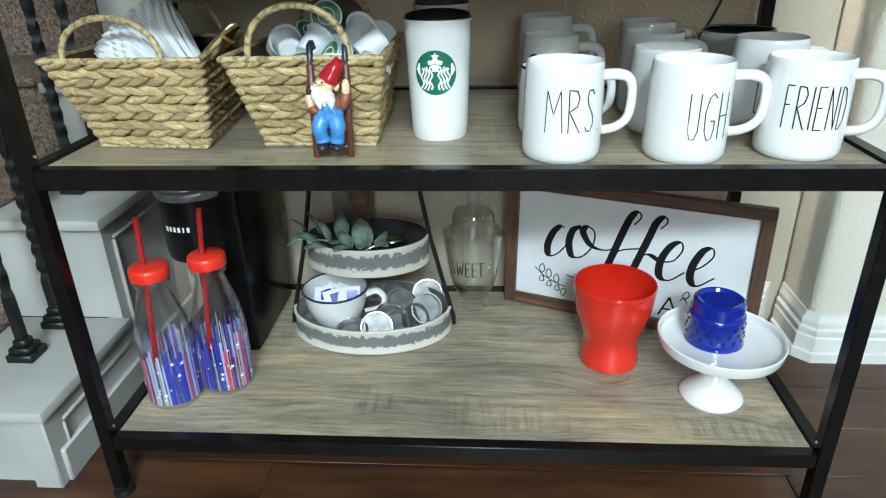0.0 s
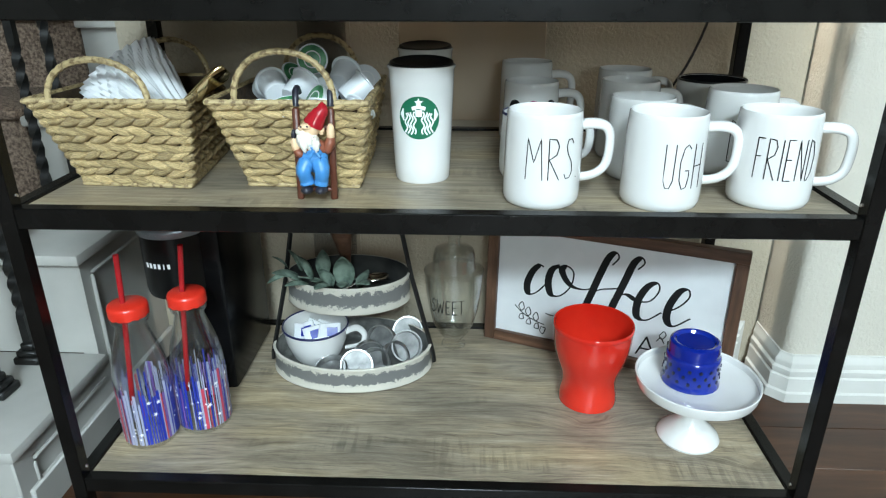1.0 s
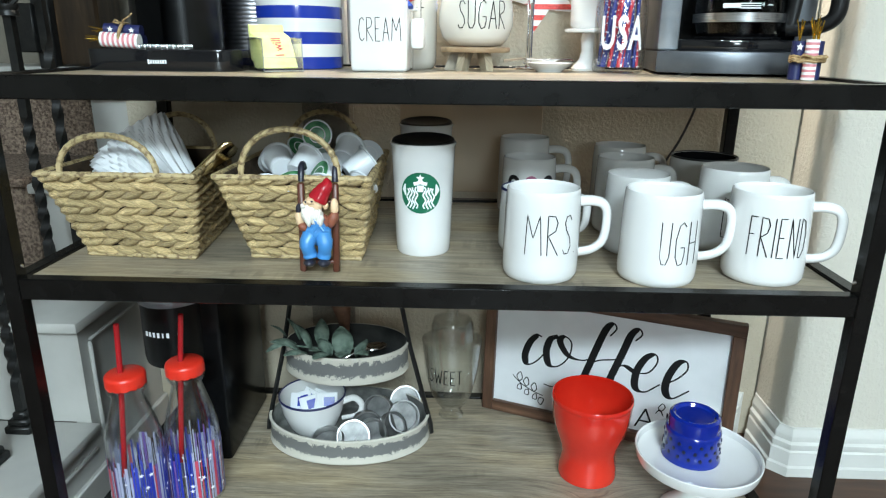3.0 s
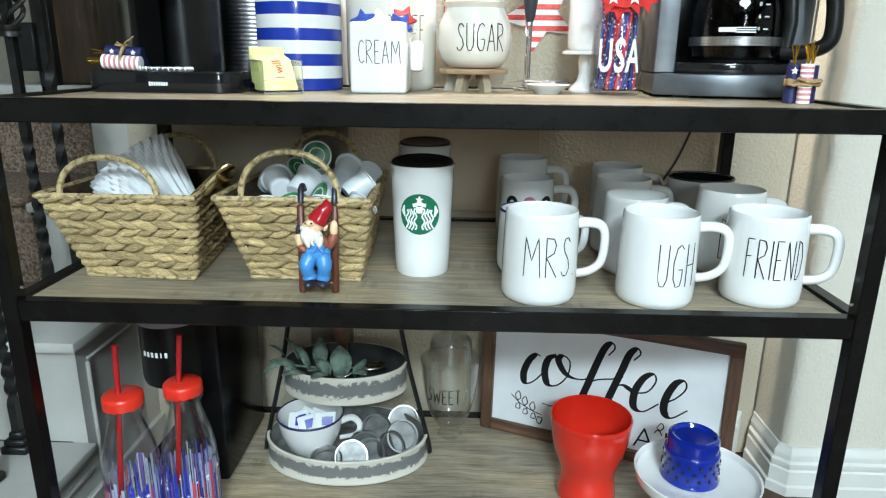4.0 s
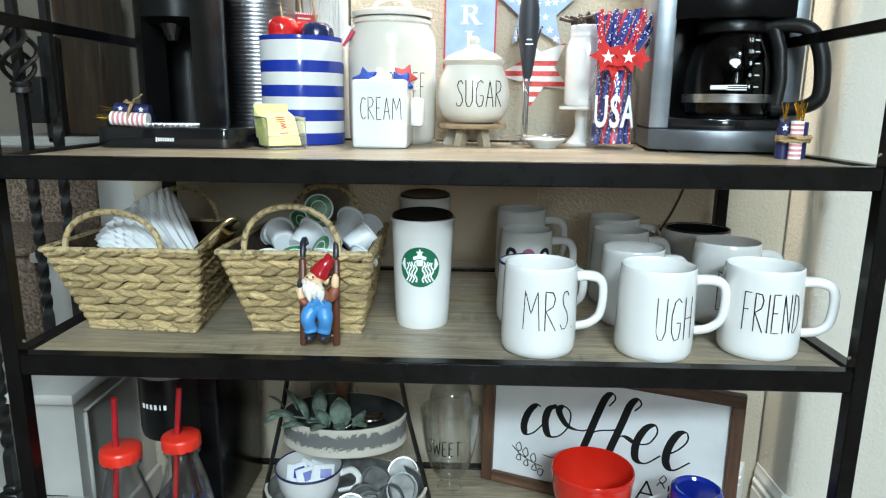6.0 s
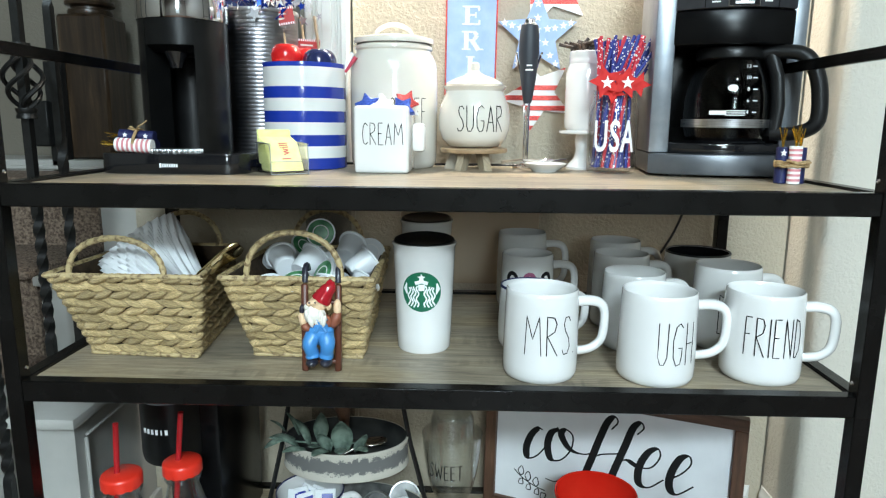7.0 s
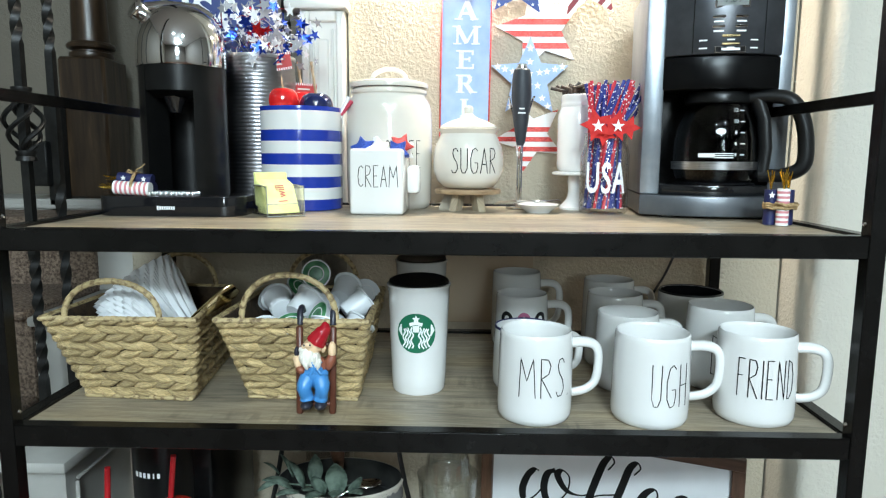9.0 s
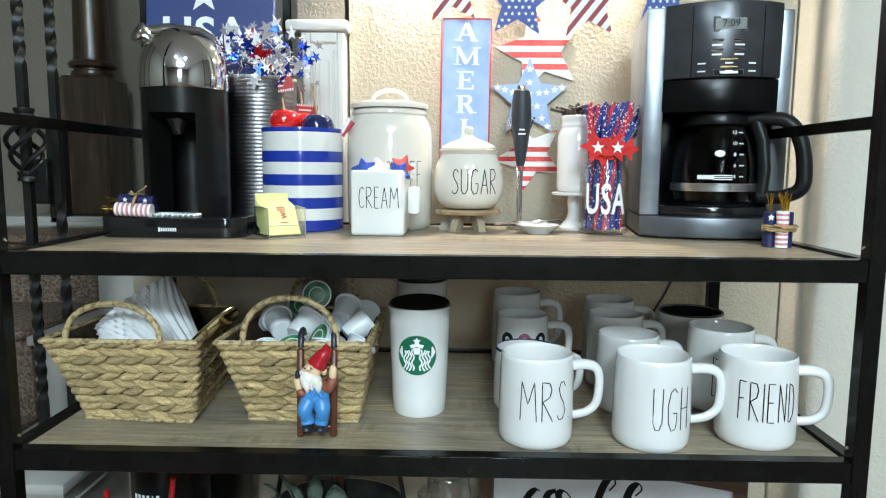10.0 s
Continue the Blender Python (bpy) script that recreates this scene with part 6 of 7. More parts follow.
M_SHINYRED = material("shiny_red", (0.50, 0.012, 0.012), 0.08, Coat_Weight=0.6)
M_SHINYNAVY = material("shiny_navy", (0.008, 0.014, 0.06), 0.06, Coat_Weight=0.6)
ba = bauble(-0.285, 0.400, TOP + 0.200, 0.029, M_SHINYRED, "shiny red toffee apple ornament on a stick")
bb = bauble(-0.225, 0.405, TOP + 0.190, 0.031, M_SHINYNAVY, "shiny navy toffee apple ornament")
bauble(-0.262, 0.455, TOP + 0.200, 0.027, M_SHINYRED, "shiny red toffee apple ornament behind")
for (x, y, z, rz, ry) in ((-0.292, 0.392, TOP + 0.268, 8, -10), (-0.258, 0.45, TOP + 0.222, -4, 4)):
    fl = thing("paper_tag", pose(x, y, z, 0, ry, rz), "small red paper flag tag with a checked border", "paper tag", "paper tags")
    part("paper", bm_box(0, 0, 0, 0.050, 0.0012, 0.030), material("red_tag_paper", (0.42, 0.03, 0.03), 0.6), fl)
    for zz in (-0.013, 0.013):
        ck = bmesh.new()
        for i in range(12):
            bm_box(-0.0235 + 0.0042 * i, -0.0008, zz, 0.0021, 0.0006, 0.004, bm=ck)
        part("checked_edge", ck, M_WHITEPAINT, fl)
    wr = bmesh.new()
    for i, w in enumerate((0.024, 0.016)):
        bm_box(0, -0.0008, 0.004 - 0.008 * i, w, 0.0005, 0.0028, bm=wr)
    part("print_bar", wr, M_CREAMCER, fl)
for k, (x, rz) in enumerate(((-0.190, 25), (-0.196, 40))):
    fp = thing("striped_stick", pose(x, 0.42, TOP + 0.16, 0, rz, 0), "red and white striped paper stick", "paper stick")
    part("stick", bm_tube([(0, 0, 0), (0, 0, 0.055)], 0.004, 10), M_REDPRINT if k else M_WHITEPAINT, fp)

# acrylic box of notes
nb = thing("tea_packet_box", pose(-0.262, 0.264, TOP, 0, 0, 34) @ Matrix.Diagonal((0.78, 1.3, 1, 1)), "clear acrylic box holding pale yellow packets", "acrylic box")
for (cx, cy, cz, sx, sy, sz) in ((0, 0, 0.0015, 0.082, 0.060, 0.003), (-0.040, 0, 0.026, 0.002, 0.060, 0.050), (0.040, 0, 0.026, 0.002, 0.060, 0.050), (0, -0.029, 0.012, 0.078, 0.002, 0.020)):
    ap = part("acrylic_side", bm_box(cx, cy, cz, sx, sy, sz, 0.0008), M_ACRYLIC, nb)
    ap.visible_shadow = False
# opaque grey tubes in place of the light caught at the clear edges
M_EDGE = material("acrylic_edge_glint", (0.30, 0.32, 0.33), 0.06, Coat_Weight=0.5)
for sx in (-0.040, 0.040):
    part("acrylic_edge", bm_tube(smooth_line([(sx, -0.029, 0.003), (sx, -0.029, 0.020), (sx, -0.027, 0.040), (sx, -0.018, 0.050), (sx, 0.029, 0.051)], 5), 0.0009, 8), M_EDGE, nb)
part("acrylic_edge", bm_tube([(-0.040, -0.029, 0.022), (0.040, -0.029, 0.022)], 0.0006, 8), M_EDGE, nb)
part("acrylic_edge", bm_tube([(-0.041, -0.030, 0.002), (0.041, -0.030, 0.002)], 0.0008, 8), M_EDGE, nb)
for k in range(9):
    pk = thing("yellow_packet", Matrix.LocRotScale((-0.282 + 0.0034 * k, 0.292 - 0.0054 * k, TOP + 0.034 - 0.0006 * k + (0.010 if k < 2 else 0)), Euler((radians(-8 - 3.2 * k), 0, radians(34))), None), "pale yellow paper packet lettered in red" if k == 8 else "pale yellow paper packet", "packet", "yellow packets")
    part("paper", bm_box(0, 0, 0, 0.056, 0.003, 0.056, 0.001), M_YELLOW, pk)
    if k == 8:
        tb = bm_text("I will", 0.022, 0.8, 0.0, 0.0003)
        tb.transform(pose(0.004, -0.0019, 0.009, 0, -92, 0))
        part("lettering", tb, M_REDPRINT, pk, "red words I will")

# ---- ceramics with thin lettering ----
cr = thing("cream_holder", pose(-0.098, 0.335, TOP, 0, 0, -3), "square white ceramic holder lettered CREAM", "ceramic holder")
b = bm_box(0, 0, 0.0565, 0.093, 0.093, 0.113, 0.006, seg=3)
part("body", b, M_CERAMIC, cr)
part("lettering", bm_pen("CREAM", 0.036, 0.0014, 0.72, 0.16), M_INK, cr, "thin black capital letters", pose(0.003, -0.0467, 0.066))
part("spoon_loop", bm_box(0.060, -0.01, 0.060, 0.024, 0.020, 0.050, 0.008, seg=2), M_CERAMIC, cr, "small ceramic side holder")
for k, (x, y, z, rx, ry, m, lb) in enumerate(((-0.128, 0.32, 0.115, -10, -14, M_BLUEGLIT, "blue"), (-0.060, 0.325, 0.118, 10, 24, M_REDGLIT, "red"), (-0.066, 0.305, 0.110, -14, -30, M_BLUEGLIT, "blue"), (-0.116, 0.345, 0.104, 0, 20, M_REDGLIT, "red"), (-0.096, 0.325, 0.112, 0, 60, M_WHITEPAINT, "white"), (-0.055, 0.345, 0.108, 20, 50, M_WHITEPAINT, "white"))):
    st = thing("glitter_star", pose(x, y, TOP + z + 0.001, rx - 14, ry, 8 * k), lb + " glitter star ornament in the ceramic holder", "ornament", "glitter stars")
    sb = bm_prism(star_outline(0.024, 0.52), 0.015)
    bmesh.ops.bevel(sb, geom=sb.edges[:], offset=0.003, segments=2, affect="EDGES", profile=0.5)
    part("star", sb, m, st)

cf = thing("coffee_canister", pose(-0.096, 0.468, TOP), "large cream ceramic canister lettered COFFEE with handled lid", "canister")
part("body", bm_lathe([(0, 0.003), (0.070, 0.003), (0.074, 0.0), (0.079, 0.004), (0.082, 0.014), (0.083, 0.06), (0.083, 0.16), (0.0815, 0.190), (0.077, 0.205), (0.0715, 0.212), (0.0705, 0.216), (0.0735, 0.219), (0.0735, 0.224), (0.0705, 0.227), (0.068, 0.228), (0.067, 0.222), (0.076, 0.18), (0.077, 0.02), (0, 0.012)], 72), M_CREAMCER, cf)
part("lid", bm_lathe([(0.0700, 0.2285), (0.0755, 0.229), (0.0765, 0.233), (0.0755, 0.238), (0.066, 0.242), (0.03, 0.246), (0, 0.247)], 64), M_CREAMCER, cf, "ceramic lid")
part("lid_handle", bm_tube(smooth_line([(-0.036, 0, 0.242), (-0.026, 0, 0.258), (0, 0, 0.266), (0.026, 0, 0.258), (0.036, 0, 0.242)], 6), 0.0046, 12), M_CREAMCER, cf)
part("lettering", pen_wrap("COFFEE", 0.050, 0.0016, 0.0832, 19, 0.104, 0.66, 0.17), M_INK, cf, "thin black capital letters")

su = thing("sugar_bowl", pose(0.058, 0.430, TOP - 0.013) @ Matrix.Diagonal((1.15, 1.15, 1.08, 1)), "round cream ceramic sugar bowl on a wooden riser", "sugar bowl")
part("bowl", bm_lathe([(0, 0.050), (0.030, 0.0495), (0.042, 0.052), (0.052, 0.064), (0.0575, 0.082), (0.0580, 0.100), (0.0545, 0.122), (0.0480, 0.138), (0.0455, 0.144), (0.0485, 0.149), (0.0515, 0.152), (0.049, 0.153), (0.044, 0.148), (0.052, 0.12), (0.053, 0.08), (0, 0.06)], 64), M_CREAMCER, su)
part("lid", bm_lathe([(0.0440, 0.150), (0.0475, 0.1545), (0.0455, 0.158), (0.034, 0.165), (0.018, 0.171), (0.010, 0.175), (0.0070, 0.179), (0.0078, 0.185), (0.0072, 0.190), (0.004, 0.1925), (0, 0.193)], 56), M_CREAMCER, su, "lid with a small knob")
part("lettering", pen_wrap("SUGAR", 0.042, 0.0016, lambda z: 0.0580 - 3.2 * (z - 0.096) ** 2 + 0.0003, 10, 0.098, 0.75, 0.15), M_INK, su, "thin black capital letters")
ri = thing("wooden_riser", pose(0.058, 0.430, TOP) @ Matrix.Diagonal((1, 1, 0.82, 1)), "small round wooden riser on splayed legs", "riser")
part("top", bm_lathe([(0, 0.0375), (0.061, 0.0375), (0.063, 0.040), (0.063, 0.0465), (0.061, 0.0485), (0, 0.0485)], 48), M_LIGHTWOOD, ri)
for a in (-62, 58, 178, 238):
    leg = bm_prism([(0.018, 0.037), (0.044, 0.037), (0.056, 0.0), (0.034, 0.0)], 0.014)
    leg.transform(Matrix.Rotation(radians(a), 4, "Z") @ Matrix.Translation((0, -0.007, 0)))
    part("leg", leg, M_PLANK, ri, "grey weathered wedge leg")

# milk frother on its stand
fr = thing("milk_frother", pose(0.157, 0.440, TOP), "black handheld milk frother on a wire stand", "milk frother")
part("grip", bm_tube([(0, 0, 0.122), (0, 0, 0.128), (0, 0, 0.165), (0, 0, 0.215), (0, 0, 0.245), (0, 0, 0.262), (0, 0, 0.265)], [0.006, 0.0085, 0.0140, 0.0190, 0.0180, 0.0155, 0.012], 28), material("slate_rubber", (0.022, 0.026, 0.034), 0.55), fr)
part("button", bm_lathe([(0, 0.274), (0.0085, 0.273), (0.010, 0.268), (0.010, 0.262), (0, 0.262)], 20), M_CHROME, fr, "chrome button")
part("whisk_rod", bm_tube([(0, 0, 0.012), (0, 0, 0.116)], 0.0016, 8), M_CHROME, fr)
part("whisk_ring", bm_tube([(0.010 * math.cos(i * math.pi / 8), 0.010 * math.sin(i * math.pi / 8), 0.012) for i in range(16)], 0.0018, 6, closed=True), M_CHROME, fr)
sw = bmesh.new()
for sx in (-1, 1):
    bm_tube(smooth_line([(sx * 0.004, 0.014, 0.003), (sx * 0.0035, 0.012, 0.05), (sx * 0.006, 0.014, 0.14), (sx * 0.021, 0.010, 0.205), (sx * 0.023, -0.010, 0.212)], 4), 0.0022, 8, bm=sw)
bm_tube([(0.024 * math.cos(i * math.pi / 10), 0.024 * math.sin(i * math.pi / 10), 0.003) for i in range(20)], 0.0022, 6, closed=True, bm=sw)
part("wire_stand", sw, M_CHROME, fr, "chrome wire stand")
for k, w in enumerate((0.010, 0.014)):
    part("brand_bar", bm_box(0, -0.0166, 0.190 - 0.008 * k, w, 0.0005, 0.0026), M_WHITEPAINT, fr)

sr = thing("spoon_rest", pose(0.186, 0.375, TOP), "small white ceramic spoon rest dish", "spoon rest")
part("dish", bm_lathe([(0, 0.002), (0.022, 0.0), (0.024, 0.003), (0.036, 0.011), (0.040, 0.015), (0.038, 0.016), (0.024, 0.007), (0, 0.005)], 48), M_CERAMIC, sr)
for k, (a, l) in enumerate(((200, 0.10), (35, 0.055))):
    sp = thing("teaspoon", pose(0.186, 0.375, TOP + 0.016, 0, 0, a), "stainless steel teaspoon lying on the spoon rest", "spoon", "teaspoons")
    part("bowl", bm_lathe([(0, 0.0), (0.007, 0.001), (0.012, 0.005), (0.0117, 0.006), (0.0065, 0.002), (0, 0.001)], 20, lambda x, y, z: (x * 1.5, y, z)), M_CHROME, sp)
    part("handle", bm_tube([(0.016, 0, 0.004), (0.05, 0, 0.006), (0.016 + l * 0.7, 0, 0.002)], [0.0018, 0.0024, 0.004], 8, flat=0.4), M_CHROME, sp)

# stirrer jar on a pedestal
pd = thing("pedestal_dish", pose(0.268, 0.462, TOP), "small white ceramic pedestal stand", "pedestal")
part("foot", bm_lathe([(0, 0.003), (0.026, 0.002), (0.030, 0.0), (0.031, 0.004), (0.026, 0.010), (0.017, 0.020), (0.0135, 0.035), (0.016, 0.055), (0.014, 0.066), (0, 0.067)], 48), M_CERAMIC, pd)
part("plate", bm_lathe([(0, 0.0665), (0.044, 0.066), (0.0465, 0.068), (0.0465, 0.072), (0.044, 0.0735), (0, 0.0735)], 56), M_CERAMIC, pd)
mj = thing("white_jar", pose(0.268, 0.462, TOP + 0.074), "white glazed jar filled with dark sticks", "jar")
part("body", bm_lathe([(0, 0.002), (0.032, 0.0), (0.0365, 0.005), (0.0375, 0.015), (0.0375, 0.105), (0.034, 0.116), (0.0315, 0.121), (0.0325, 0.124), (0.0325, 0.128), (0.0315, 0.131), (0.0325, 0.134), (0.0325, 0.143), (0.031, 0.1445), (0.029, 0.143), (0.029, 0.12), (0, 0.11)], 56), M_CERAMIC, mj)
M_CHOC = vary(material("dark_brown_sticks", (0.035, 0.018, 0.010), 0.5), (0.018, 0.009, 0.005), (0.07, 0.038, 0.02), 90, bump=0.4)
rnd = random.Random(12)
for k in range(26):
    a = rnd.uniform(0, 6.28)
    q = rnd.uniform(0, 0.024)
    part("stick", bm_tube([(q * math.cos(a), q * math.sin(a), 0.112), (1.35 * q * math.cos(a) + rnd.uniform(-0.010, 0.010), 1.35 * q * math.sin(a), rnd.uniform(0.148, 0.160)), (1.5 * q * math.cos(a) + rnd.uniform(-0.03, 0.03), 1.5 * q * math.sin(a), rnd.uniform(0.152, 0.168))], 0.0036, 6), M_CHOC, mj)

# mason jar of paper straws
ms = thing("mason_jar", pose(0.303, 0.372, TOP), "clear glass jar lettered USA and packed with paper straws", "glass jar")
gb = part("glass", bm_lathe([(0, 0.004), (0.034, 0.002), (0.039, 0.0), (0.0425, 0.004), (0.0435, 0.012), (0.0435, 0.105), (0.041, 0.118), (0.0365, 0.126), (0.0360, 0.134), (0.0375, 0.137), (0.0360, 0.141), (0.0370, 0.1435), (0.0345, 0.1440), (0.0335, 0.126), (0.038, 0.116), (0.0410, 0.105), (0.0410, 0.014), (0, 0.009)], 56), M_GLASS, ms, "clear glass with a screw neck")
gb.visible_shadow = False
tb = bm_text("USA", 0.076, 0.52, 0.0010, 0.0004, spacing=1.08)
part("lettering", wrap(tb, 0.0440, -8, 0.062), M_WHITEPAINT, ms, "white capitals USA")
rnd = random.Random(21)
M_STRAWNAVY = material("navy_paper_straw", (0.02, 0.035, 0.22), 0.6)
M_STRAWRED = material("red_paper_straw", (0.50, 0.02, 0.04), 0.6)
for k in range(46):
    a = rnd.uniform(0, 2 * math.pi)
    q = 0.038 * math.sqrt(rnd.uniform(0.05, 1))
    p0 = Vector((q * math.cos(a) * 0.9, q * math.sin(a) * 0.9, 0.010))
    sl = rnd.uniform(-0.02, 0.035)
    p1 = Vector((q * math.cos(a + 0.7) * 0.78, q * math.sin(a + 0.7) * 0.78, 0.138))
    d = (p1 - p0).normalized()
    p2 = p1 + d * rnd.uniform(0.080, 0.100) + Vector((sl * 0.8 + 0.5 * p1.x + 0.010, 0, 0))
    st = thing("paper_straw", pose(0.303, 0.372, TOP), ("navy" if k % 5 < 3 else "red") + " paper straw with white dots in the jar", "paper straw", "paper straws in the jar")
    part("tube", bm_tube([p0, p1, p2], 0.0031, 10, caps=False), M_STRAWNAVY if k % 5 < 3 else M_STRAWRED, st)
    dots = bmesh.new()
    for i in range(26):
        u = rnd.uniform(0, 1)
        c = p0.lerp(p1, u * 1.0) if i % 2 else p1.lerp(p2, u)
        an = rnd.uniform(-1.3, 1.3)
        c = c + Vector((0.0030 * math.sin(an), -0.0030 * math.cos(an), 0))
        dd = bmesh.new()
        bmesh.ops.create_icosphere(dd, subdivisions=1, radius=0.0015, matrix=Matrix.Translation(c))
        join(dots, dd)
    tagged(part("dots", dots, M_WHITEPAINT, st, "white dots"), kind="stuff")
M_FELT = vary(material("red_felt", (0.55, 0.02, 0.02), 0.85), (0.48, 0.015, 0.015), (0.62, 0.03, 0.025), 80, bump=0.3)
bw = thing("felt_star_bow", pose(0.297, 0.322, TOP + 0.152), "red felt star bow tied round the jar", "bow")
for k, (x, z, s, tn) in enumerate(((-0.020, 0.004, 0.030, 0.3), (0.014, 0.003, 0.029, -0.2), (0.036, 0.000, 0.022, 0.9), (-0.006, -0.010, 0.023, 0.6))):
    part("felt_star", bm_prism(star_outline(s, 0.48, tn, x, z), 0.002), M_FELT, bw, "", pose(0, 0.003 * k, 0))
for x in (-0.018, 0.016):
    part("small_star", bm_prism(star_outline(0.0115, 0.40, 0, x, 0.002), 0.001), M_WHITEPAINT, bw, "white star", pose(0, -0.0015, 0))

# ---- drip coffee maker ----
mc = thing("drip_coffee_maker", pose(0.471, 0.291, TOP, 0, 0, -8) @ Matrix.Diagonal((1.08, 1, 1, 1)), "black and grey drip coffee maker with a glass carafe", "coffee maker")
MW, MD, MH = 0.112, 0.215, 0.386


def bowed(hx, front, bow, back, z0, z1, n=14):
    out = bmesh.new()
    line = [(hx, back), (-hx, back)] + [(-hx + 2 * hx * i / n, front - bow * (1 - (2 * i / n - 1) ** 2)) for i in range(n + 1)]
    lo = [out.verts.new((x, y, z0)) for x, y in line]
    hi = [out.verts.new((x, y, z1)) for x, y in line]
    for i in range(len(line)):
        j = (i + 1) % len(line)
        out.faces.new((lo[i], lo[j], hi[j], hi[i]))
    out.faces.new(hi)
    out.faces.new(lo[::-1])
    bmesh.ops.recalc_face_normals(out, faces=out.faces[:])
    bmesh.ops.bevel(out, geom=[e for e in out.edges if abs(e.verts[0].co.z - e.verts[1].co.z) < 1e-6], offset=0.003, segments=2, affect="EDGES", profile=0.5)
    return out


part("warming_base", bowed(MW, 0.0, 0.034, MD, 0.004, 0.038), M_BASEGREY, mc, "grey base")
for sx in (-0.07, 0.07):
    for y in (0.01, 0.19):
        part("rubber_foot", bm_box(sx, y, 0.003, 0.02, 0.02, 0.006), M_BLACKMATT, mc)
part("plinth", bowed(MW - 0.031, 0.010, 0.030, 0.112, 0.0382, 0.056), M_GLOSSBLACK, mc, "glossy black plinth under the carafe")
part("hot_plate", bm_lathe([(0, 0.0565), (0.062, 0.0565), (0.064, 0.059), (0.062, 0.0605), (0, 0.0605)], 48, lambda x, y, z: (x + 0.006, y + 0.040, z)), M_GLOSSBLACK, mc)
part("back_tower", bm_box(0, 0.165, 0.19, 0.218, 0.10, 0.30, 0.004), M_DEEPBLACK, mc)
for sx, w in ((-1, 0.030), (1, 0.026)):
    fr0 = 0.002 if sx < 0 else 0.036
    part("side_column", bm_box(sx * (MW - w / 2 + 0.0005), (fr0 + 0.208) / 2, 0.2115, w, 0.208 - fr0, 0.345, 0.003, seg=2), M_GUNMETAL, mc, "grey side panel")

M_BLACKMETAL = vary(material("dark_metallic_plastic", (0.055, 0.058, 0.064), 0.28, 0.5), (0.045, 0.047, 0.053), (0.068, 0.071, 0.078), 30)
part("brew_head", bowed(MW - 0.0275, -0.002, 0.030, MD - 0.002, 0.266, MH), M_BLACKMETAL, mc, "dark metallic head with controls")
part("filter_basket", bowed(MW - 0.0275, 0.002, 0.028, 0.11, 0.212, 0.2655), M_DEEPBLACK, mc, "glossy black filter basket")
part("top_lid", bm_box(0, 0.13, MH + 0.002, 0.20, 0.16, 0.006, 0.002), M_BLACK, mc)


def on_head(bm, z):
    """Lays a flat shape on the bowed front of the head."""
    hx = MW - 0.0275
    z = 0.266 + 1.24 * (z - 0.266)
    for v in bm.verts:
        y = -0.002 - 0.030 * (1 - (v.co.x / hx) ** 2)
        v.co = Vector((v.co.x, y + v.co.y, v.co.z + z))
    return bm


for gx in (-0.048, 0.054):
    part("panel_groove", on_head(bm_box(gx, -0.0003, 0.0, 0.0012, 0.0012, 0.112), 0.312), M_GLOSSBLACK, mc)
part("display_bezel", on_head(bm_box(0.004, -0.0005, 0, 0.050, 0.002, 0.024, 0.0008), 0.333), M_CHROME, mc, "chrome display bezel")
part("display", on_head(bm_box(0.004, -0.0018, 0, 0.044, 0.001, 0.018), 0.333), material("grey_display", (0.10, 0.11, 0.10), 0.25), mc, "grey clock display")
part("display_digits", on_head(bm_text("7:09", 0.0165, 0.9, -0.0002, 0.0002), 0.333), M_INK, mc, "black digits 7:09", pose(0.004, -0.0028, 0))
for i in range(2):
    for x in (-0.014, 0.018):
        part("button", on_head(bm_box(x, -0.001, 0, 0.018, 0.0025, 0.0042, 0.001), 0.3125 - 0.012 * i), M_CHROME, mc)
        part("print_bar", on_head(bm_box(x, -0.0004, 0, 0.014, 0.0008, 0.0026), 0.3065 - 0.012 * i), M_WHITEPAINT, mc)
for i in range(2):
    part("button", on_head(bm_box(0.004, -0.001, 0, 0.026, 0.0025, 0.0042, 0.001), 0.2885 - 0.010 * i), M_BRASS, mc)
    for x in (-0.034, 0.004, 0.038):
        part("print_bar", on_head(bm_box(x, -0.0004, 0, 0.011, 0.0008, 0.0022), 0.2835 - 0.010 * i), M_WHITEPAINT, mc)
part("brand_plate", on_head(bm_box(0.004, -0.0006, 0, 0.044, 0.0016, 0.011, 0.0008), 0.2715), M_CHROME, mc, "chrome framed plate")
part("brand_plate_inset", on_head(bm_box(0.004, -0.0016, 0, 0.041, 0.001, 0.008), 0.2715), M_GLOSSBLACK, mc)
part("brand_bar", on_head(bm_box(0.004, -0.0024, 0, 0.026, 0.0006, 0.0040), 0.2715), M_WHITEPAINT, mc, "white brand mark")

ca = thing("carafe", pose(0.462, 0.292, TOP, 0, 0, -8) @ pose(0.014, 0.034, 0.0610) @ Matrix.Diagonal((1, 1, 0.94, 1)), "glass coffee carafe with black handle and steel band", "carafe")
# clear glass, tinted dark for the dim cavity seen through it
cg = part("glass", bm_lathe([(0, 0.002), (0.058, 0.0), (0.064, 0.004), (0.068, 0.020), (0.0695, 0.045), (0.068, 0.075), (0.062, 0.105), (0.053, 0.130), (0.048, 0.140), (0.0465, 0.140), (0.0515, 0.128), (0.0605, 0.103), (0.0665, 0.075), (0.068, 0.045), (0.066, 0.02), (0, 0.005)], 64), glass("darkened_clear_glass", (0.40, 0.39, 0.38), 1.45, 0.012), ca, "clear glass pot")
part("steel_band", bm_lathe([(0.0690, 0.022), (0.0702, 0.022), (0.0707, 0.036), (0.0700, 0.036)], 64), M_STEEL, ca, "brushed steel band")
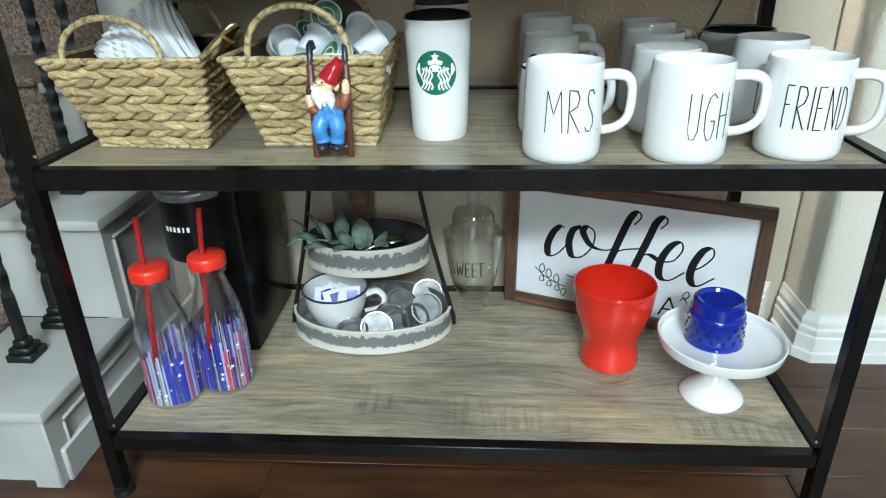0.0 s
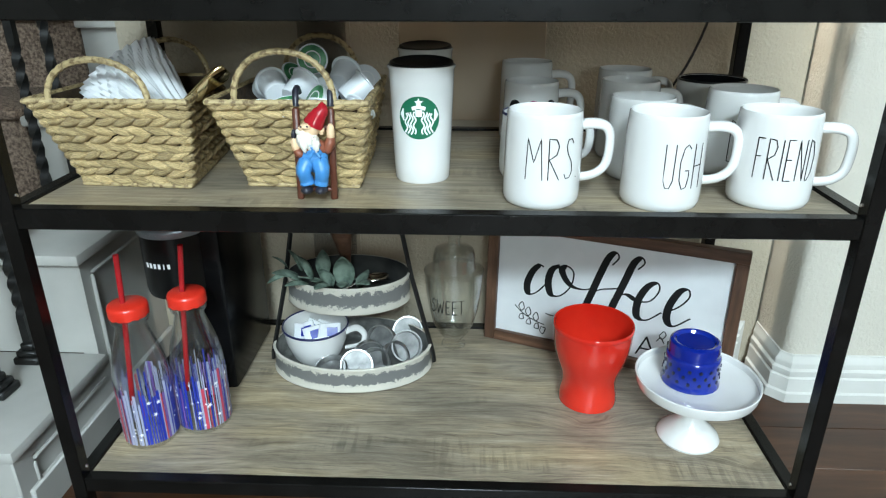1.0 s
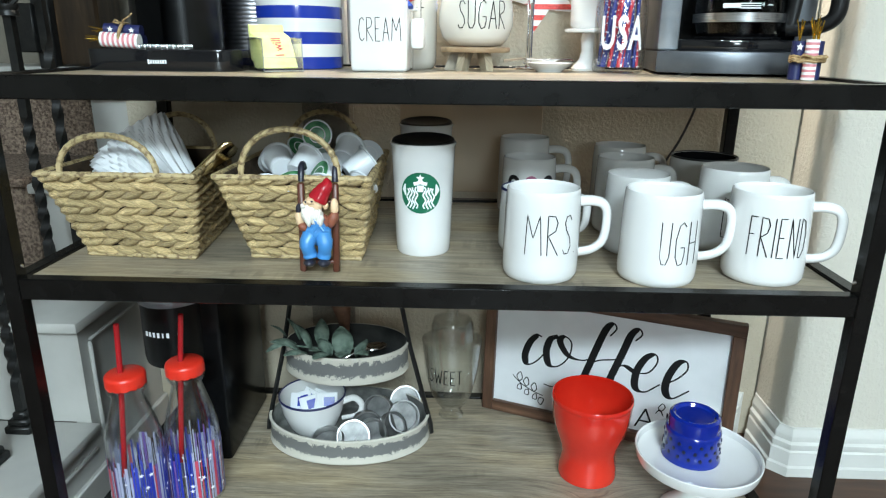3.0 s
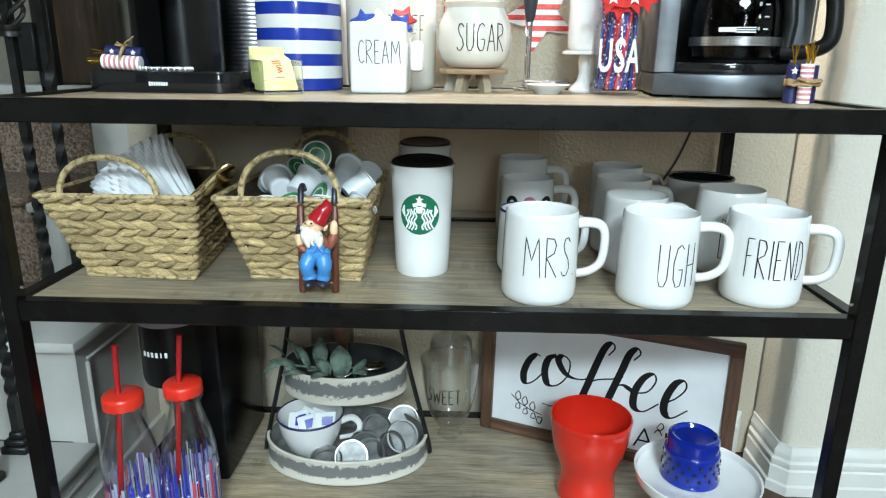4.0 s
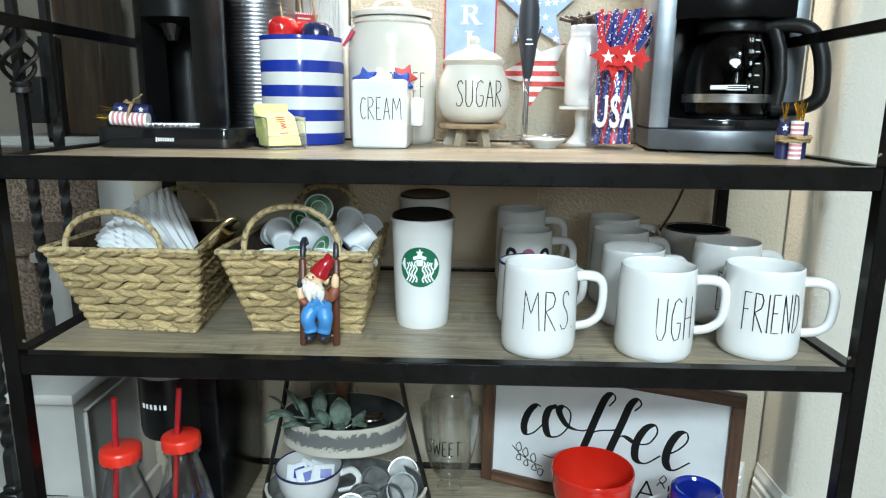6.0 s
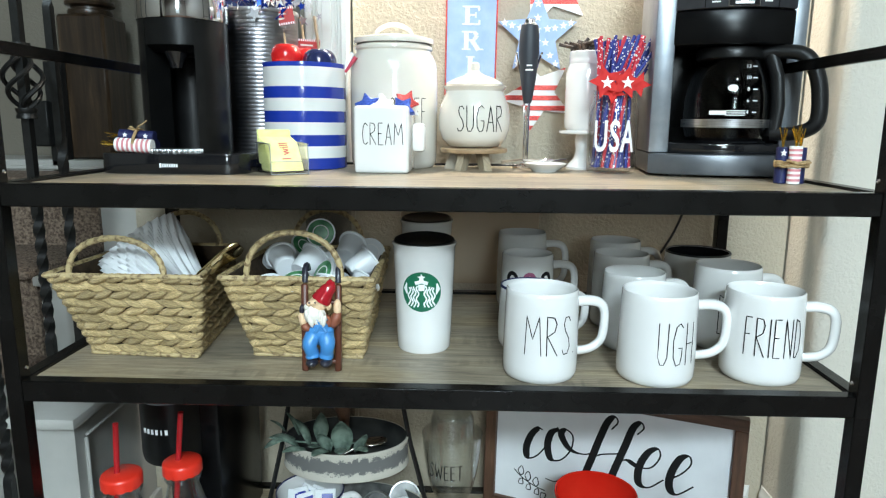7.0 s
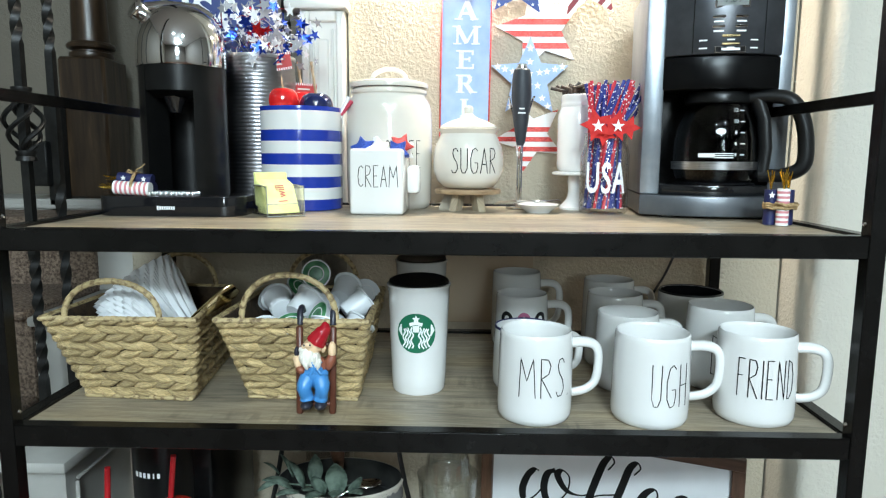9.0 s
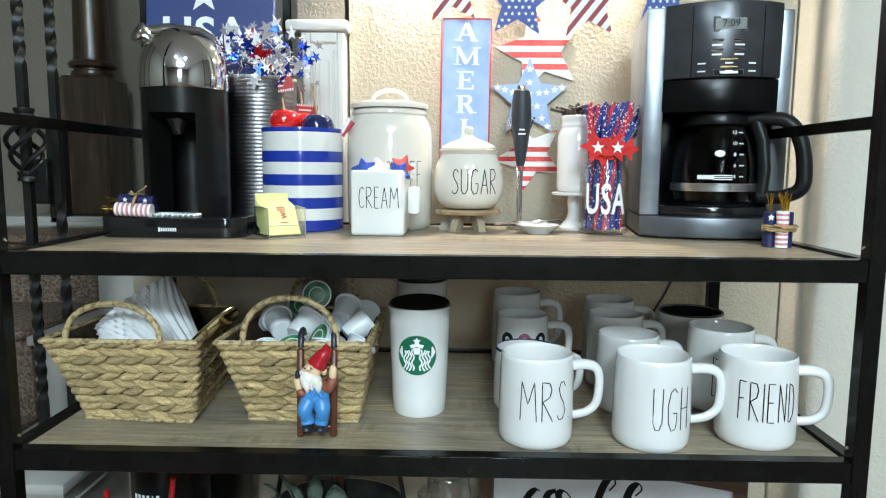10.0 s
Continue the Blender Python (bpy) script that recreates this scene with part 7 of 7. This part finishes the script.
part("lid", bm_lathe([(0.048, 0.138), (0.053, 0.140), (0.054, 0.150), (0.050, 0.158), (0, 0.160)], 48), M_BLACK, ca, "black plastic lid")
hd = bm_tube(smooth_line([(0.040, 0, 0.150), (0.084, 0, 0.150), (0.112, 0, 0.142), (0.130, 0, 0.112), (0.138, 0, 0.070), (0.136, 0, 0.030), (0.110, 0, 0.014), (0.072, 0, 0.012)], 6), 0.0128, 16, flat=0.9)
hd.transform(Matrix.Rotation(radians(-24), 4, "Z"))
part("handle", hd, M_BLACKMATT, ca, "thick black handle")
hs = bm_tube([(0.062, 0, 0.145), (0.074, 0, 0.11), (0.079, 0, 0.06), (0.075, 0, 0.008)], 0.0105, 12, flat=1.2)
hs.transform(Matrix.Rotation(radians(-24), 4, "Z"))
part("handle_strap", hs, M_BLACKMATT, ca)
for k in range(5):
    part("scale_mark", wrap(bm_box(0, 0, 0, 0.008, 0.0004, 0.0016), 0.0698 - 0.0008 * k * k * 0.5, 24, 0.048 + 0.019 * k), M_WHITEPAINT, ca)
    part("scale_number", wrap(bm_text(str(4 + 2 * k), 0.0085, 1.0, 0.0, 0.0002), 0.0698 - 0.0008 * k * k * 0.5, 14, 0.048 + 0.019 * k), M_WHITEPAINT, ca, "white printed number")
bars = bmesh.new()
for i, (x, z, w, h) in enumerate(((-0.028, 0.047, 0.026, 0.007), (-0.001, 0.050, 0.030, 0.0016), (-0.001, 0.0465, 0.030, 0.0016), (-0.001, 0.043, 0.030, 0.0016))):
    join(bars, wrap(bm_box(x, 0, 0, w, 0.0004, h), 0.0701, 0, z))
part("brand_bar", bars, M_WHITEPAINT, ca, "white printed marks")
part("brand_bar", wrap(bm_prism([(0.008 * math.cos(i * math.pi / 8), 0.0055 * math.sin(i * math.pi / 8)) for i in range(16)], 0.0004), 0.0672, -6, 0.088), M_WHITEPAINT, ca, "white printed oval")


# ---- on the wall ----
WY = BACK - 0.004
am = thing("america_sign", pose(0.050, WY - 0.008, 0.90, 0, 0.6, 0), "tall blue wooden sign lettered AMERICA with red glitter edges", "sign")
part("board", bm_box(0, 0, 0.155, 0.100, 0.010, 0.318, 0.001), M_SKYBLUE, am, "chalky blue board")
for sx in (-1, 1):
    part("glitter_edge", bm_box(sx * 0.0515, -0.001, 0.155, 0.003, 0.013, 0.320, 0.001), M_REDGLIT, am, "red glitter edge")
part("glitter_edge", bm_box(0, -0.001, 0.3155, 0.0995, 0.013, 0.003, 0.001), M_REDGLIT, am, "red glitter edge")
M_PALELETTER = vary(material("pale_glitter_letter", (0.66, 0.70, 0.74), 0.5), (0.56, 0.62, 0.70), (0.78, 0.80, 0.80), 420, bump=0.4, bump_scale=500)
SLAB = {
    "A": ([(0.12, 0, 0.42, 1, 0.09), (0.44, 1, 0.76, 0, 0.20), (0.24, 0.34, 0.64, 0.34, 0.09)], [(0.12, 0), (0.76, 0)]),
    "M": ([(0.08, 0, 0.08, 1, 0.09), (0.08, 1, 0.46, 0.08, 0.17), (0.46, 0.08, 0.84, 1, 0.08), (0.84, 0, 0.84, 1, 0.18)], [(0.08, 0), (0.84, 0), (0.04, 1), (0.88, 1)]),
    "E": ([(0.26, 0, 0.26, 1, 0.19), (0.26, 0.04, 0.76, 0.04, 0.10), (0.26, 0.52, 0.60, 0.52, 0.10), (0.26, 0.96, 0.74, 0.96, 0.10), (0.75, 0.0, 0.75, 0.26, 0.08), (0.73, 0.76, 0.73, 1.0, 0.08), (0.60, 0.38, 0.60, 0.66, 0.07)], [(0.22, 0), (0.22, 1)]),
    "R": ([(0.24, 0, 0.24, 1, 0.19), (0.24, 0.96, 0.58, 0.96, 0.10), (0.56, 0.95, 0.68, 0.78, 0.15), (0.68, 0.78, 0.56, 0.56, 0.15), (0.24, 0.52, 0.58, 0.52, 0.10), (0.46, 0.52, 0.74, 0.0, 0.18)], [(0.24, 0), (0.22, 1), (0.78, 0)]),
    "I": ([(0.42, 0, 0.42, 1, 0.20)], [(0.42, 0), (0.42, 1)]),
}


def slab_letter(c, wide, high):
    """A fat capital with slab serifs in x-z, facing -y."""
    bm = bmesh.new()
    strokes, feet = SLAB[c]
    strokes = strokes + [(x - 0.17, z + (0.035 if z == 0 else -0.035), x + 0.17, z + (0.035 if z == 0 else -0.035), 0.07) for x, z in feet]
    for i, (x0, z0, x1, z1, w) in enumerate(strokes):
        a, b = Vector(((x0 - 0.44) * wide, (z0 - 0.5) * high)), Vector(((x1 - 0.44) * wide, (z1 - 0.5) * high))
        d = (b - a).normalized()
        q = Vector((-d.y, d.x)) * w * (wide if abs(d.y) > 0.5 else high) / 2
        bm_prism([tuple(a + q), tuple(a - q), tuple(b - q), tuple(b + q)], -0.0016 - 0.00008 * i, bm)
    return bm


for k, c in enumerate("AMERI"):
    part("letter", slab_letter(c, 0.050, 0.037), M_PALELETTER, am, "pale glitter slab-serif capital", pose(0.0, -0.0052, 0.288 - 0.0492 * k))


def islands(bm):
    """Splits a mesh into one bmesh for each connected piece."""
    left, out = set(bm.faces), []
    while left:
        todo, got = [left.pop()], []
        while todo:
            f = todo.pop()
            got.append(f)
            for e in f.edges:
                for g in e.link_faces:
                    if g in left:
                        left.remove(g)
                        todo.append(g)
        one = bmesh.new()
        made = {}
        for f in got:
            for v in f.verts:
                if v not in made:
                    made[v] = one.verts.new(v.co)
            one.faces.new([made[v] for v in f.verts])
        out.append(one)
    bm.free()
    return out


def flag_star(x, z, r, turn, stripes, y):
    t = thing("wall_star", pose(x, y, z), "wooden star painted with red and white stripes" if stripes else "blue wooden star painted with small white stars", "wall star", "stars on the wall")
    o = star_outline(r, 0.46, turn)
    part("board", bm_prism(o, 0.006), M_WHITEPAINT if stripes else M_SKYBLUE, t)
    if stripes:
        n = 7
        hgt = 1.81 * r / (2 * n)
        for k in range(n + 1):
            z0 = r - hgt * (2 * k + 0.9)
            z1 = z0 + hgt * 0.95
            # strip of the star between two heights
            bm = bmesh.new()
            v = [bm.verts.new((px, 0, pz)) for px, pz in o]
            bm.faces.new(v)
            for zz, inn in ((z1, False), (z0, True)):
                bmesh.ops.bisect_plane(bm, geom=bm.verts[:] + bm.edges[:] + bm.faces[:], plane_co=(0, 0, zz), plane_no=(0, 0, -1 if inn else 1), clear_outer=True)
            if not bm.faces:
                bm.free()
                continue
            ret = bmesh.ops.extrude_face_region(bm, geom=bm.faces[:])
            for g in ret["geom"]:
                if isinstance(g, bmesh.types.BMVert):
                    g.co.y -= 0.0012
            for one in islands(bm):
                part("stripe", one, M_REDGLIT, t, "red glitter stripe", pose(0, -0.0003, 0))
    else:
        for px, pz in [(0, 0.72), (0, 0.40), (-0.24, 0.14), (0.24, 0.14), (0, 0.12), (-0.62, 0.22), (0.62, 0.22), (-0.42, 0.16), (0.42, 0.16), (-0.2, -0.18), (0.2, -0.18), (0, -0.16), (-0.32, -0.48), (0.32, -0.48), (-0.46, -0.68), (0.46, -0.68), (-0.8, 0.28), (0.8, 0.28)]:
            part("small_star", bm_prism(star_outline(0.095 * r, 0.42, 0, px * r, pz * r), 0.001), M_WHITEPAINT, t, "", pose(0, -0.0012, 0))
    return t


flag_star(0.207, 1.152, 0.094, 1.50, True, WY - 0.006)
flag_star(0.190, 0.934, 0.080, 1.70, True, WY - 0.006)
flag_star(0.186, 1.052, 0.084, 0.0, False, WY - 0.016)

M_BRICK = material("brick_red_print", (0.28, 0.035, 0.045), 0.6)
# bunting of stars under the shelf above
bt = thing("star_bunting", pose(0, WY - 0.05, 1.30), "bunting of striped and starred card stars on a cord", "bunting")
part("cord", bm_tube([(-0.12, 0, 0.05), (0.05, 0, 0.015), (0.2, 0, 0.01), (0.35, 0, 0.012), (0.52, 0, 0.04)], 0.0012, 6), M_TWINE, bt)
for k, (x, z, r) in enumerate(((0.022, -0.036, 0.075), (0.158, -0.058, 0.078), (0.296, -0.060, 0.080), (0.447, -0.046, 0.072))):
    o = star_outline(r, 0.46, 0.06 * (-1) ** k)
    card = part("card_star", bm_prism(o, 0.0012), M_WHITEPAINT if k % 2 == 0 else M_FLAGBLUE, bt, "", pose(x, 0, z))
    if k % 2 == 0:
        for j in range(-6, 7):
            bm = bmesh.new()
            v = [bm.verts.new((px, 0, pz)) for px, pz in o]
            bm.faces.new(v)
            c, w = j * 0.021, 0.0095
            for off, sgn in ((c + w, 1), (c, -1)):
                bmesh.ops.bisect_plane(bm, geom=bm.verts[:] + bm.edges[:] + bm.faces[:], plane_co=(off * 0.78, 0, -off * 0.62), plane_no=(0.78 * sgn, 0, -0.62 * sgn), clear_outer=True)
            if not bm.faces:
                bm.free()
                continue
            for one in islands(bm):
                part("stripe", one, M_BRICK, card, "", pose(0, -0.0008, 0))
    else:
        for row in range(-4, 5):
            for col in range(-4, 5):
                px, pz = 0.0135 * col + (0.00675 if row % 2 else 0), 0.0125 * row
                if math.hypot(px, pz) < r * (0.44 + 0.42 * max(0, math.cos(5 * (math.atan2(pz, px) - math.pi / 2)))):
                    part("small_star", bm_prism(star_outline(0.0042, 0.42, 0, px, pz), 0.0004), M_WHITEPAINT, card, "", pose(0, -0.0006, 0))
cd = thing("lamp_cord", pose(0, WY - 0.003, 0), "thin white cord looped down the wall", "cord")
part("cord", bm_tube(smooth_line([(-0.135, 0, 1.36), (-0.137, 0, 1.27), (-0.142, 0, 1.225), (-0.134, 0, 1.205), (-0.129, 0, 1.225), (-0.134, 0, 1.26)], 5), 0.0018, 6), M_TRIM, cd)
cd = thing("power_cord", pose(0, WY - 0.004, 0), "thin black power cord hanging along the wall", "cord")
part("cord", bm_tube(smooth_line([(0.53, 0, 0.76), (0.515, 0, 0.70), (0.492, 0, 0.64), (0.46, 0, 0.58), (0.44, 0, 0.5)], 5), 0.0028, 8), M_BLACKMATT, cd)

# floorboards in front of and under the rack
floor_ob = bpy.data.objects["floor"]
rnd = random.Random(31)
for length in (0.9, 1.2):
    BOARD = mesh_of("floorboard", bm_box(0, 0, 0, length - 0.002, 0.1245, 0.006, 0.0006), M_FLOOR)
    for row in range(12):
        if (row % 2 == 0) == (length == 0.9):
            x = -1.3 + rnd.uniform(0, 0.5)
            while x + length < 2.38:
                piece("floorboard", BOARD, floor_ob, pose(x + length / 2, -0.98 + 0.126 * row, FLOOR - 0.0022))
                x += length
